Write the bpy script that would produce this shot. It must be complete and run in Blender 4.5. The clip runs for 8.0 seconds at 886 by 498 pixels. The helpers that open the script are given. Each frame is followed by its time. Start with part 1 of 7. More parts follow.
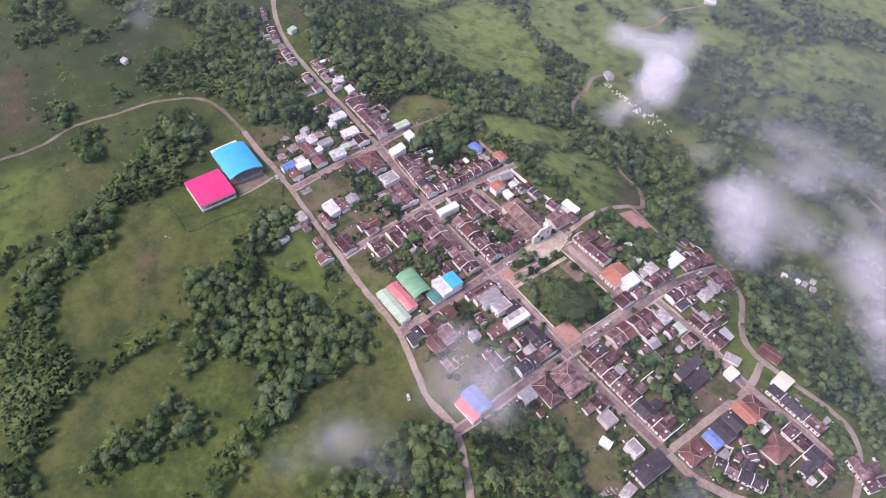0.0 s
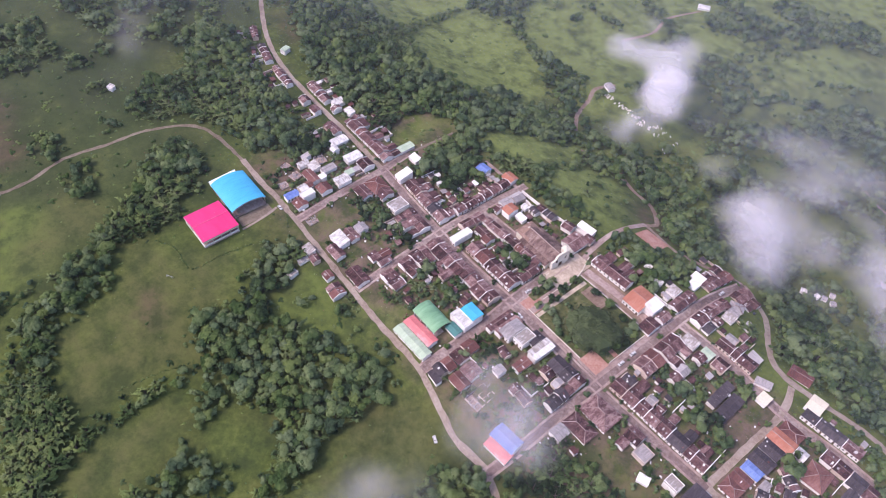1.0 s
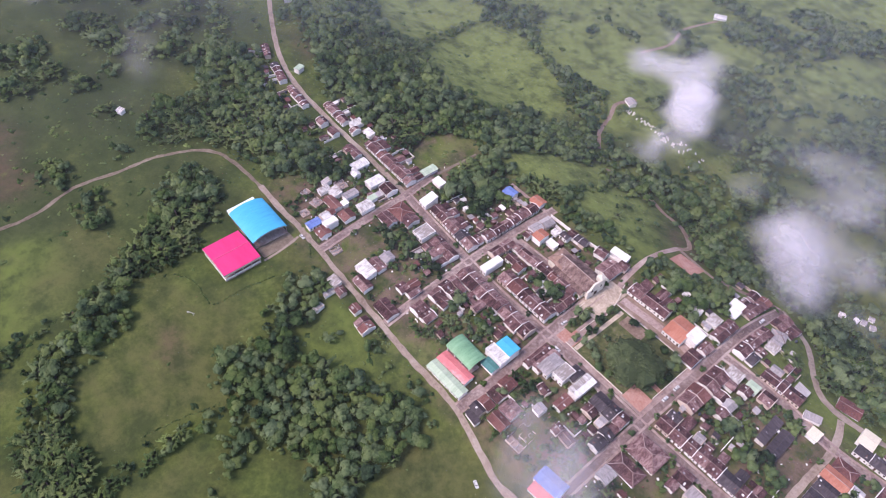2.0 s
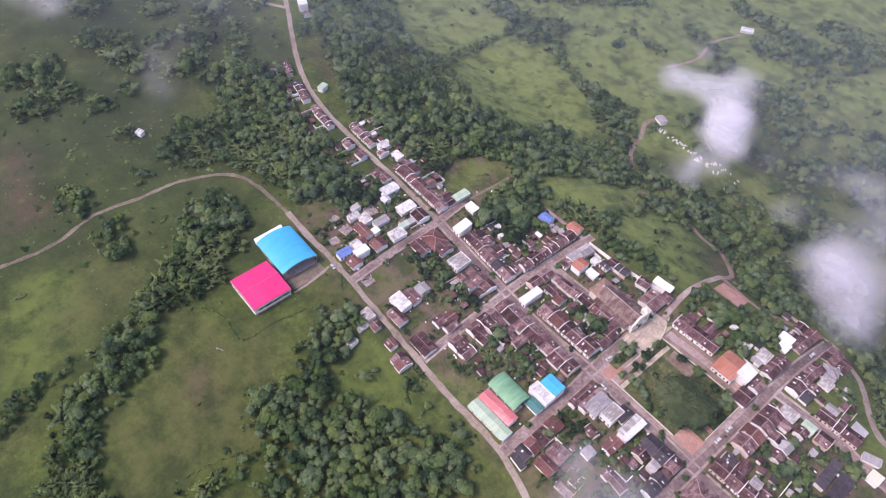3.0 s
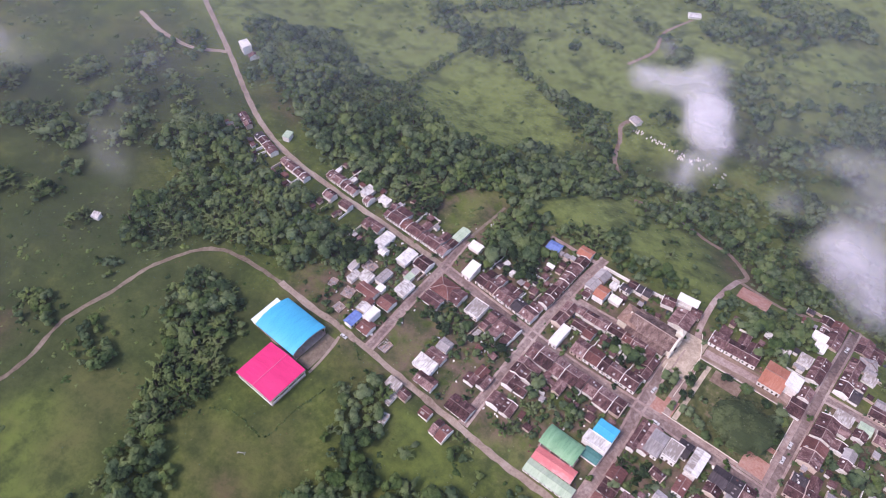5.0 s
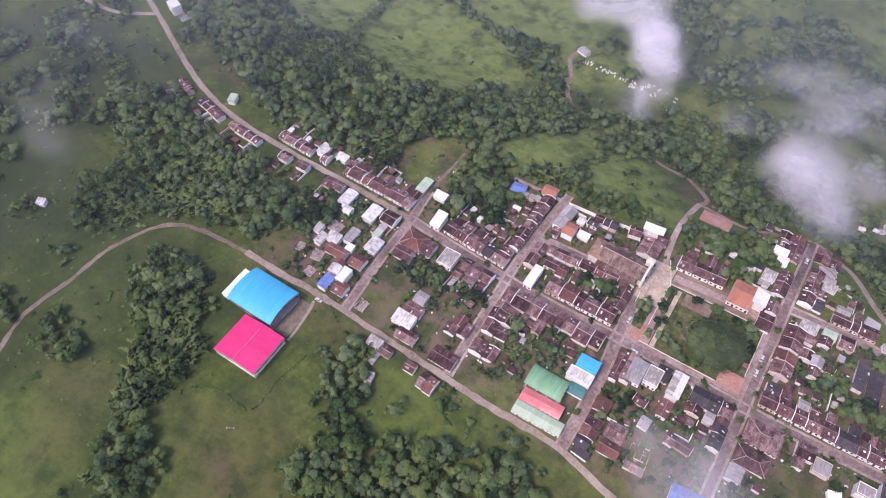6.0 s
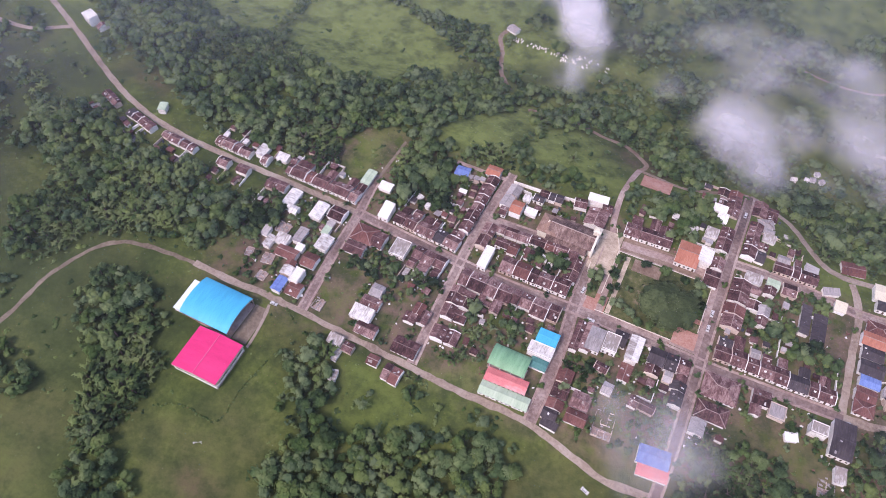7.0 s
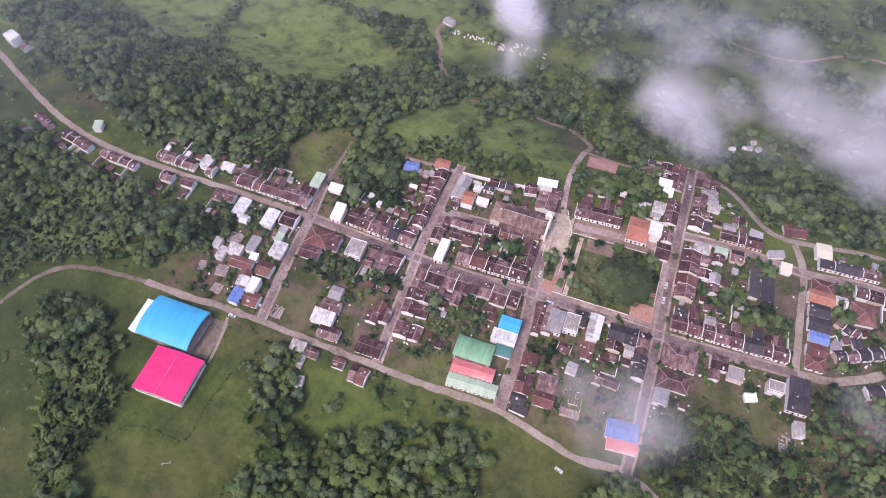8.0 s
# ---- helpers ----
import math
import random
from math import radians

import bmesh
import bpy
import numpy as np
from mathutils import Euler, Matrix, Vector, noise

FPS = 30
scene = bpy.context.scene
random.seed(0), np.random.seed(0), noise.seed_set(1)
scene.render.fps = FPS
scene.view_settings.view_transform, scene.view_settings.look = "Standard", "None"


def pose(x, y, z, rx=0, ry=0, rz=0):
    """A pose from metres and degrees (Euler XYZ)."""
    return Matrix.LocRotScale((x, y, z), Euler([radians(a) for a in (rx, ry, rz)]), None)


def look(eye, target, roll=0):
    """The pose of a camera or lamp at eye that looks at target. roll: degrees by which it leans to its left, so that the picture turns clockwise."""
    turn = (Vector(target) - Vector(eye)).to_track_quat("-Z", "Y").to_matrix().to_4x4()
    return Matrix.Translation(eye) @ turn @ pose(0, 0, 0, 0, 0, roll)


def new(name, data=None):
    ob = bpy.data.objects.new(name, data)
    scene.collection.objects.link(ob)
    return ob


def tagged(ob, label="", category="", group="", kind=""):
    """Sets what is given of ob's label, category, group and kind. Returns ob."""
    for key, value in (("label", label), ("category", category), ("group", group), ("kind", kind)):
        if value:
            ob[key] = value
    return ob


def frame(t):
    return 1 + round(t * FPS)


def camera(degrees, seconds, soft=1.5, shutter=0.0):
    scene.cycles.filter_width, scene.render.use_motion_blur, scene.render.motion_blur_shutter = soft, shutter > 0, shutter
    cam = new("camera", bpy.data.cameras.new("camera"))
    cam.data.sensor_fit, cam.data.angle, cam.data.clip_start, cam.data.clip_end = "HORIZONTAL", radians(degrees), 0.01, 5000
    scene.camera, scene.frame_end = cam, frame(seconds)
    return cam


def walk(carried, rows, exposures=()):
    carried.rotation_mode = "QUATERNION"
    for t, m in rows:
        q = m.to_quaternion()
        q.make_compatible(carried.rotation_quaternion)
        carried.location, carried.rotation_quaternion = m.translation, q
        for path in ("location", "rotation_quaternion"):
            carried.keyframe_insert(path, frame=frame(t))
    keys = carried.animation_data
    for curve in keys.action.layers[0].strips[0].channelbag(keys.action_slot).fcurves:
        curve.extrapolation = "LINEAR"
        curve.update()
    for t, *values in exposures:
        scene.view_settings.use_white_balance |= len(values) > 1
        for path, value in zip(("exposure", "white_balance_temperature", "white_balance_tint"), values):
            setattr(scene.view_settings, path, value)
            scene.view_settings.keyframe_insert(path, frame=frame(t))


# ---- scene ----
cam = camera(64.2, 8.0, soft=1.0)
PATH = [
    (0, (1.823, 0.131, 341.636), (0.792, 0.929, 340.119), 2.3),
    (0.5, (-15.619, -2.311, 341.273), (-16.628, -1.485, 339.756), 2.5),
    (1, (-32.546, -4.433, 340.964), (-33.534, -3.582, 339.448), 2.6),
    (1.5, (-49.619, -6.151, 340.42), (-50.589, -5.28, 338.904), 2.7),
    (1.7, (-56.517, -6.667, 340.321), (-57.488, -5.797, 338.804), 2.7),
    (3, (-101.527, -9.684, 339.188), (-102.491, -8.808, 337.67), 2.9),
    (3.5, (-118.163, -10.395, 338.635), (-119.114, -9.505, 337.118), 2.9),
    (4, (-135.271, -11.295, 337.969), (-136.186, -10.364, 336.454), 3.0),
    (5.3, (-171.584, -13.785, 337.185), (-172.35, -12.758, 335.65), 1.2),
    (5.5, (-174.505, -14.301, 337.349), (-175.219, -13.306, 335.768), 0.9),
    (6, (-177.471, -13.885, 338.155), (-178.099, -12.9, 336.532), 0.5),
    (6.5, (-177.87, -13.631, 338.746), (-178.432, -12.623, 337.112), 0.3),
    (7, (-177.72, -13.715, 339.507), (-178.212, -12.69, 337.862), 0.3),
    (7.5, (-177.967, -14.088, 339.934), (-178.398, -13.044, 338.284), 0.5),
    (8, (-178.047, -14.795, 340.106), (-178.416, -13.73, 338.454), 0.7),
]
walk(cam, [(t, look(eye, target, roll)) for t, eye, target, roll in PATH], [(0, 0.93, 6600, 28), (3.5, 0.88, 6600, 28), (5.5, 0.8, 6600, 28), (8, 0.8, 6600, 28)])

# ---- light ----
scene.cycles.transparent_max_bounces = 48
world = bpy.data.worlds.new("overcast_sky")
scene.world = world
world.use_nodes = True
wn = world.node_tree.nodes
sky = wn.new("ShaderNodeTexSky")
sky.sky_type = 'NISHITA'
sky.sun_disc = False
sky.sun_elevation = radians(55)
sky.sun_rotation = radians(200)
sky.air_density, sky.dust_density = 1.0, 2.0
wn["Background"].inputs["Strength"].default_value = 0.14
world.node_tree.links.new(sky.outputs[0], wn["Background"].inputs["Color"])
sun = new("sun", bpy.data.lights.new("sun", "SUN"))
sun.data.energy, sun.data.angle, sun.data.color = 1.3, radians(12), (1.0, 0.93, 0.88)
sun.matrix_world = look((-400, -300, 600), (-250, 150, 0))


# ---- land ----
def ease(t):
    t = np.clip(t, 0, 1)
    return t * t * (3 - 2 * t)


def land(x, y):
    """Height of the ground: the town's ridge, the valley beyond it and the low side towards the fields."""
    z = 1 + 0.03 * np.maximum(0, -x - 300) - 29 * ease((y - 275) / 100) - 0.06 * np.clip(y - 375, 0, 500)
    z = z - 8 * ease((175 - y) / 90) * ease((x + 360) / 120) - 5 * ease((x + 150) / 100)
    wild = np.maximum(ease((y - 380) / 120), ease((20 - y) / 120))
    return z + wild * (3.0 * np.sin(x / 47 + y / 83) + 2.2 * np.sin(y / 39 - x / 91 + 1.3) + 1.2 * np.sin(x / 21 + 2) * np.sin(y / 26))


def ground_z(x, y):
    return float(land(np.float64(x), np.float64(y)))


def inside(x, y, ring):
    """Which of the places lie within an outline."""
    hit = np.zeros(np.shape(x), bool)
    for (x0, y0), (x1, y1) in zip(ring, ring[1:] + ring[:1]):
        if y0 != y1:
            hit ^= ((y < y0) != (y < y1)) & (x < x0 + (y - y0) * (x1 - x0) / (y1 - y0))
    return hit


# ---- materials ----
def mat(name, cols, scale=1.0, rough=0.85, bump=0.0, spec=0.2, metal=0.0, vary=0.0, stretch=(1, 1, 1), local=False, island=0.0, coarse=0.11):
    """Colours blended by a fine and a coarse noise, with an even spread from piece to piece."""
    m = bpy.data.materials.new(name)
    m.use_nodes = True
    n, l = m.node_tree.nodes, m.node_tree.links
    b = n["Principled BSDF"]
    b.inputs["Roughness"].default_value, b.inputs["Metallic"].default_value = rough, metal
    b.inputs["Specular IOR Level"].default_value = spec
    if local:
        place = n.new("ShaderNodeTexCoord").outputs["Object"]
    else:
        place = n.new("ShaderNodeNewGeometry").outputs["Position"]
    mp = n.new("ShaderNodeMapping")
    mp.inputs["Scale"].default_value = stretch
    l.new(place, mp.inputs["Vector"])
    fine, big = n.new("ShaderNodeTexNoise"), n.new("ShaderNodeTexNoise")
    fine.inputs["Scale"].default_value, fine.inputs["Detail"].default_value, fine.inputs["Roughness"].default_value = scale, 5, 0.65
    big.inputs["Scale"].default_value, big.inputs["Detail"].default_value = scale * coarse, 3
    l.new(mp.outputs[0], fine.inputs["Vector"])
    l.new(mp.outputs[0], big.inputs["Vector"])
    mix = n.new("ShaderNodeMath")
    mix.operation = 'ADD'
    l.new(fine.outputs["Fac"], mix.inputs[0])
    l.new(big.outputs["Fac"], mix.inputs[1])
    fac = mix.outputs[0]
    shift = n.new("ShaderNodeMath")
    shift.operation = 'MULTIPLY_ADD'
    shift.inputs[1].default_value, shift.inputs[2].default_value = 1.6, -1.1
    l.new(fac, shift.inputs[0])
    fac = shift.outputs[0]
    for amount, kind in ((vary, "piece"), (island, "island")):
        if amount:
            src = n.new("ShaderNodeObjectInfo").outputs["Random"] if kind == "piece" else n.new("ShaderNodeNewGeometry").outputs["Random Per Island"]
            ma = n.new("ShaderNodeMath")
            ma.operation = 'MULTIPLY_ADD'
            ma.inputs[1].default_value = amount
            l.new(src, ma.inputs[0])
            l.new(fac, ma.inputs[2])
            sub = n.new("ShaderNodeMath")
            sub.operation = 'SUBTRACT'
            sub.inputs[1].default_value = amount / 2
            l.new(ma.outputs[0], sub.inputs[0])
            fac = sub.outputs[0]
    ramp = n.new("ShaderNodeValToRGB")
    while len(ramp.color_ramp.elements) < len(cols):
        ramp.color_ramp.elements.new(0.5)
    for i, c in enumerate(cols):
        e = ramp.color_ramp.elements[i]
        e.position, e.color = i / (len(cols) - 1), (*c, 1)
    l.new(fac, ramp.inputs["Fac"])
    l.new(ramp.outputs[0], b.inputs["Base Color"])
    if bump:
        bp = n.new("ShaderNodeBump")
        bp.inputs["Strength"].default_value, bp.inputs["Distance"].default_value = bump, 0.15 / scale
        l.new(fine.outputs["Fac"], bp.inputs["Height"])
        l.new(bp.outputs[0], b.inputs["Normal"])
    return m


def pasture():
    """Grass in several tones with worn patches; the yards of the town are half bare soil."""
    m = mat("pasture", [(0.036, 0.05, 0.014), (0.058, 0.081, 0.019), (0.085, 0.114, 0.025), (0.128, 0.148, 0.042)], 0.3, 0.95, 0.8, coarse=0.045)
    n, l = m.node_tree.nodes, m.node_tree.links
    geo, sep = n.new("ShaderNodeNewGeometry"), n.new("ShaderNodeSeparateXYZ")
    l.new(geo.outputs["Position"], sep.inputs[0])
    fac = None
    for axis, a, b in (("X", -405, -380), ("X", 30, 0), ("Y", 112, 132), ("Y", 274, 258)):
        r = n.new("ShaderNodeMapRange")
        r.inputs["From Min"].default_value, r.inputs["From Max"].default_value = a, b
        l.new(sep.outputs[axis], r.inputs["Value"])
        if fac:
            k = n.new("ShaderNodeMath")
            k.operation = 'MULTIPLY'
            l.new(fac, k.inputs[0])
            l.new(r.outputs[0], k.inputs[1])
            fac = k.outputs[0]
        else:
            fac = r.outputs[0]
    soil, spots = n.new("ShaderNodeTexNoise"), n.new("ShaderNodeTexNoise")
    soil.inputs["Scale"].default_value, soil.inputs["Detail"].default_value = 0.11, 6
    spots.inputs["Scale"].default_value, spots.inputs["Detail"].default_value = 0.016, 5
    l.new(geo.outputs["Position"], soil.inputs["Vector"])
    l.new(geo.outputs["Position"], spots.inputs["Vector"])
    r = n.new("ShaderNodeMapRange")
    r.inputs["From Min"].default_value, r.inputs["From Max"].default_value, r.inputs["To Max"].default_value = 0.36, 0.54, 0.85
    l.new(soil.outputs["Fac"], r.inputs["Value"])
    k = n.new("ShaderNodeMath")
    k.operation = 'MULTIPLY'
    l.new(fac, k.inputs[0])
    l.new(r.outputs[0], k.inputs[1])
    worn = n.new("ShaderNodeMapRange")
    worn.inputs["From Min"].default_value, worn.inputs["From Max"].default_value, worn.inputs["To Max"].default_value = 0.48, 0.7, 0.6
    l.new(spots.outputs["Fac"], worn.inputs["Value"])
    wild = None
    for axis, a, b in (("X", -350, -440), ("Y", 150, 90)):
        r = n.new("ShaderNodeMapRange")
        r.inputs["From Min"].default_value, r.inputs["From Max"].default_value, r.inputs["To Max"].default_value = a, b, 0.85
        l.new(sep.outputs[axis], r.inputs["Value"])
        if wild is None:
            wild = n.new("ShaderNodeMath")
            wild.operation = 'MULTIPLY'
            l.new(r.outputs[0], wild.inputs[0])
        else:
            l.new(r.outputs[0], wild.inputs[1])
    graze, hill = n.new("ShaderNodeMath"), n.new("ShaderNodeMapRange")
    hill.inputs["From Min"].default_value, hill.inputs["From Max"].default_value, hill.inputs["To Max"].default_value = 262, 285, 1.2
    l.new(sep.outputs["Y"], hill.inputs["Value"])
    graze.operation, graze.use_clamp = 'MULTIPLY', True
    east, less = n.new("ShaderNodeMapRange"), n.new("ShaderNodeMath")
    east.inputs["From Min"].default_value, east.inputs["From Max"].default_value = -270, -180
    east.inputs["To Min"].default_value, east.inputs["To Max"].default_value = 1.0, 0.3
    l.new(sep.outputs["X"], east.inputs["Value"])
    less.operation = 'MULTIPLY'
    l.new(hill.outputs[0], less.inputs[0])
    l.new(east.outputs[0], less.inputs[1])
    l.new(less.outputs[0], graze.inputs[0])
    l.new(soil.outputs["Fac"], graze.inputs[1])
    top = n["Principled BSDF"].inputs["Base Color"]
    src = top.links[0].from_socket
    rough, tufts = n.new("ShaderNodeTexNoise"), n.new("ShaderNodeMapRange")
    rough.inputs["Scale"].default_value, rough.inputs["Detail"].default_value, rough.inputs["Roughness"].default_value, rough.inputs["Distortion"].default_value = 0.06, 9, 0.72, 0.0
    tufts.inputs["From Min"].default_value, tufts.inputs["From Max"].default_value, tufts.inputs["To Max"].default_value = 0.46, 0.62, 0.75
    l.new(geo.outputs["Position"], rough.inputs["Vector"])
    l.new(rough.outputs["Fac"], tufts.inputs["Value"])
    pale = n.new("ShaderNodeMapRange")
    pale.inputs["From Min"].default_value, pale.inputs["From Max"].default_value, pale.inputs["To Max"].default_value = 0.44, 0.3, 0.55
    l.new(rough.outputs["Fac"], pale.inputs["Value"])
    field = {}
    for kind, least, most in (("lush", 0.45, 1.0), ("dry", 0.35, 0.9), ("scrub", 0.5, 1.0), ("bare", 0.3, 0.75)):
        tint, mottle, f = n.new("ShaderNodeAttribute"), n.new("ShaderNodeMapRange"), n.new("ShaderNodeMath")
        tint.attribute_name = kind
        mottle.inputs["From Min"].default_value, mottle.inputs["From Max"].default_value = 0.35, 0.65
        mottle.inputs["To Min"].default_value, mottle.inputs["To Max"].default_value = least, most
        l.new(soil.outputs["Fac"], mottle.inputs["Value"])
        f.operation = 'MULTIPLY'
        l.new(tint.outputs["Fac"], f.inputs[0])
        l.new(mottle.outputs[0], f.inputs[1])
        field[kind] = f.outputs[0]
    for f, c in ((worn.outputs[0], (0.1, 0.09, 0.036, 1)), (wild.outputs[0], (0.052, 0.07, 0.027, 1)), (k.outputs[0], (0.175, 0.116, 0.094, 1)), (field["lush"], (0.115, 0.155, 0.034, 1)), (field["dry"], (0.098, 0.106, 0.036, 1)), (graze.outputs[0], (0.195, 0.245, 0.075, 1)), (field["scrub"], (0.042, 0.056, 0.023, 1)), (field["bare"], (0.12, 0.08, 0.055, 1)), (pale.outputs[0], (0.135, 0.155, 0.045, 1)), (tufts.outputs[0], (0.03, 0.048, 0.015, 1))):
        mx = n.new("ShaderNodeMix")
        mx.data_type = 'RGBA'
        l.new(f, mx.inputs["Factor"])
        l.new(src, mx.inputs[6])
        mx.inputs[7].default_value = c
        src = mx.outputs[2]
    l.new(src, top)
    return m


def leafy(m, share=0.3):
    """Lets some light through the leaves."""
    n, l = m.node_tree.nodes, m.node_tree.links
    b, out = n["Principled BSDF"], n["Material Output"]
    t, mx = n.new("ShaderNodeBsdfTranslucent"), n.new("ShaderNodeMixShader")
    l.new(b.inputs["Base Color"].links[0].from_socket, t.inputs["Color"])
    mx.inputs["Fac"].default_value = share
    l.new(b.outputs[0], mx.inputs[1])
    l.new(t.outputs[0], mx.inputs[2])
    l.new(mx.outputs[0], out.inputs["Surface"])
    return m


M_GROUND = pasture()
M_EARTH = mat("bare_earth", [(0.13, 0.085, 0.065), (0.24, 0.17, 0.13), (0.33, 0.26, 0.21)], 0.5, 0.95, 0.4)
M_DIRT_ROAD = mat("gravel_road", [(0.19, 0.14, 0.11), (0.31, 0.245, 0.2), (0.4, 0.34, 0.29)], 0.6, 0.95, 0.3)
M_WEST = mat("trodden_earth", [(0.11, 0.085, 0.06), (0.19, 0.15, 0.115), (0.28, 0.23, 0.18)], 0.6, 0.95, 0.3)
M_STREET = mat("worn_paving", [(0.115, 0.079, 0.073), (0.22, 0.158, 0.144), (0.39, 0.318, 0.288)], 0.55, 0.85, 0.4, vary=0.3)
M_KERB = mat("pavement_concrete", [(0.2, 0.135, 0.12), (0.34, 0.25, 0.225), (0.5, 0.415, 0.37)], 0.5, 0.9, 0.3)
M_SAND = mat("pale_sandy_paving", [(0.26, 0.2, 0.15), (0.5, 0.41, 0.32), (0.7, 0.61, 0.5)], 0.35, 0.9, 0.3)
M_BRICKPAVE = mat("brick_paving", [(0.3, 0.14, 0.1), (0.42, 0.22, 0.17), (0.5, 0.32, 0.27)], 0.7, 0.9, 0.2)
def foliage(name, warm, cool, scale=0.14):
    """Two leaf palettes, chosen from plant to plant by its own tone, with lighter and darker sprays."""
    a = mat(name, warm, scale, 0.7, 0, 0.12, vary=0.4, island=0.2, coarse=0.25)
    n, l = a.node_tree.nodes, a.node_tree.links
    b = n["Principled BSDF"]
    ramp = b.inputs["Base Color"].links[0].from_node
    tone, info = n.new("ShaderNodeAttribute"), n.new("ShaderNodeObjectInfo")
    tone.attribute_name = "tone"
    own = n.new("ShaderNodeMath")
    own.operation = 'ADD'
    l.new(tone.outputs["Fac"], own.inputs[0])
    l.new(info.outputs["Random"], own.inputs[1])
    wrap = n.new("ShaderNodeMath")
    wrap.operation = 'FRACT'
    l.new(own.outputs[0], wrap.inputs[0])
    push = n.new("ShaderNodeMath")
    push.operation = 'MULTIPLY_ADD'
    push.inputs[1].default_value = 0.7
    old = ramp.inputs["Fac"].links[0].from_socket
    l.new(wrap.outputs[0], push.inputs[0])
    l.new(old, push.inputs[2])
    less = n.new("ShaderNodeMath")
    less.operation = 'SUBTRACT'
    less.inputs[1].default_value = 0.34
    l.new(push.outputs[0], less.inputs[0])
    l.new(less.outputs[0], ramp.inputs["Fac"])
    other = n.new("ShaderNodeValToRGB")
    while len(other.color_ramp.elements) < len(cool):
        other.color_ramp.elements.new(0.5)
    for i, c in enumerate(cool):
        e = other.color_ramp.elements[i]
        e.position, e.color = i / (len(cool) - 1), (*c, 1)
    l.new(less.outputs[0], other.inputs["Fac"])
    twice = n.new("ShaderNodeMath")
    twice.operation = 'MULTIPLY'
    twice.inputs[1].default_value = 7.3
    l.new(wrap.outputs[0], twice.inputs[0])
    pick = n.new("ShaderNodeMath")
    pick.operation = 'FRACT'
    l.new(twice.outputs[0], pick.inputs[0])
    mx = n.new("ShaderNodeMix")
    mx.data_type = 'RGBA'
    l.new(pick.outputs[0], mx.inputs["Factor"])
    l.new(ramp.outputs[0], mx.inputs[6])
    l.new(other.outputs[0], mx.inputs[7])
    l.new(mx.outputs[2], b.inputs["Base Color"])
    lean, turn = n.new("ShaderNodeAttribute"), n.new("ShaderNodeVectorTransform")
    lean.attribute_name = "lean"
    turn.vector_type, turn.convert_from, turn.convert_to = 'NORMAL', 'OBJECT', 'WORLD'
    l.new(lean.outputs["Vector"], turn.inputs[0])
    l.new(turn.outputs[0], b.inputs["Normal"])
    return leafy(a)


M_LEAF = foliage("dark_foliage", [(0.02, 0.042, 0.013), (0.056, 0.107, 0.029), (0.108, 0.17, 0.047), (0.165, 0.225, 0.07)], [(0.022, 0.043, 0.025), (0.062, 0.106, 0.056), (0.115, 0.173, 0.088), (0.18, 0.24, 0.122)])
M_CANOPY = foliage("pale_canopy", [(0.0625, 0.0938, 0.0375), (0.144, 0.194, 0.075), (0.25, 0.3, 0.131)], [(0.0688, 0.0938, 0.045), (0.15, 0.188, 0.0938), (0.263, 0.294, 0.163)])
M_BAMBOO = foliage("bamboo_foliage", [(0.0264, 0.055, 0.0176), (0.077, 0.134, 0.0407), (0.176, 0.242, 0.0748)], [(0.0286, 0.0528, 0.025), (0.0792, 0.123, 0.052), (0.175, 0.225, 0.09)])
M_LAWN = mat("clipped_grass", [(0.035, 0.046, 0.018), (0.064, 0.08, 0.028), (0.11, 0.118, 0.046), (0.21, 0.175, 0.11)], 0.3, 0.95, 0.5, coarse=0.25)
M_BARK = mat("bark", [(0.06, 0.045, 0.035), (0.15, 0.12, 0.1)], 2.0, 0.95, 0.4)
M_CLAY = mat("old_clay_tiles", [(0.03, 0.0155, 0.0165), (0.084, 0.041, 0.042), (0.15, 0.081, 0.08), (0.32, 0.213, 0.2)], 1.3, 0.9, 0.7, 0.15, vary=0.7, stretch=(1.6, 0.7, 0.7), local=True, coarse=0.2)
M_CHURCH = mat("weathered_church_tiles", [(0.06, 0.04, 0.036), (0.135, 0.085, 0.076), (0.22, 0.15, 0.13), (0.36, 0.27, 0.24)], 1.1, 0.9, 0.7, 0.15, vary=0.4, stretch=(1.6, 0.7, 0.7), local=True, coarse=0.2)
M_CHOIR = mat("pale_choir_tiles", [(0.15, 0.085, 0.065), (0.26, 0.165, 0.13), (0.38, 0.27, 0.22)], 1.1, 0.9, 0.5, 0.15, local=True, coarse=0.2)
M_CLAY_RED = mat("red_clay_tiles", [(0.085, 0.037, 0.034), (0.165, 0.072, 0.064), (0.27, 0.14, 0.12)], 1.1, 0.9, 0.5, 0.15, vary=0.5, stretch=(1.6, 0.5, 0.5), local=True)
M_CLAY_ORANGE = mat("new_clay_tiles", [(0.3, 0.115, 0.075), (0.42, 0.17, 0.115), (0.5, 0.25, 0.18)], 0.9, 0.9, 0.4, 0.15, vary=0.2, stretch=(1.6, 0.35, 0.35), local=True)
M_DARKROOF = mat("dark_sheet_roof", [(0.03, 0.025, 0.029), (0.062, 0.05, 0.056), (0.12, 0.1, 0.106)], 0.8, 0.7, 0.2, 0.2, vary=0.4, stretch=(1.5, 0.3, 0.3), local=True)
M_ZINC = mat("zinc_sheet", [(0.28, 0.24, 0.22), (0.58, 0.56, 0.54), (0.76, 0.74, 0.72), (0.84, 0.82, 0.8)], 0.7, 0.6, 0.1, 0.3, vary=0.8, stretch=(1.4, 0.4, 0.4), local=True)
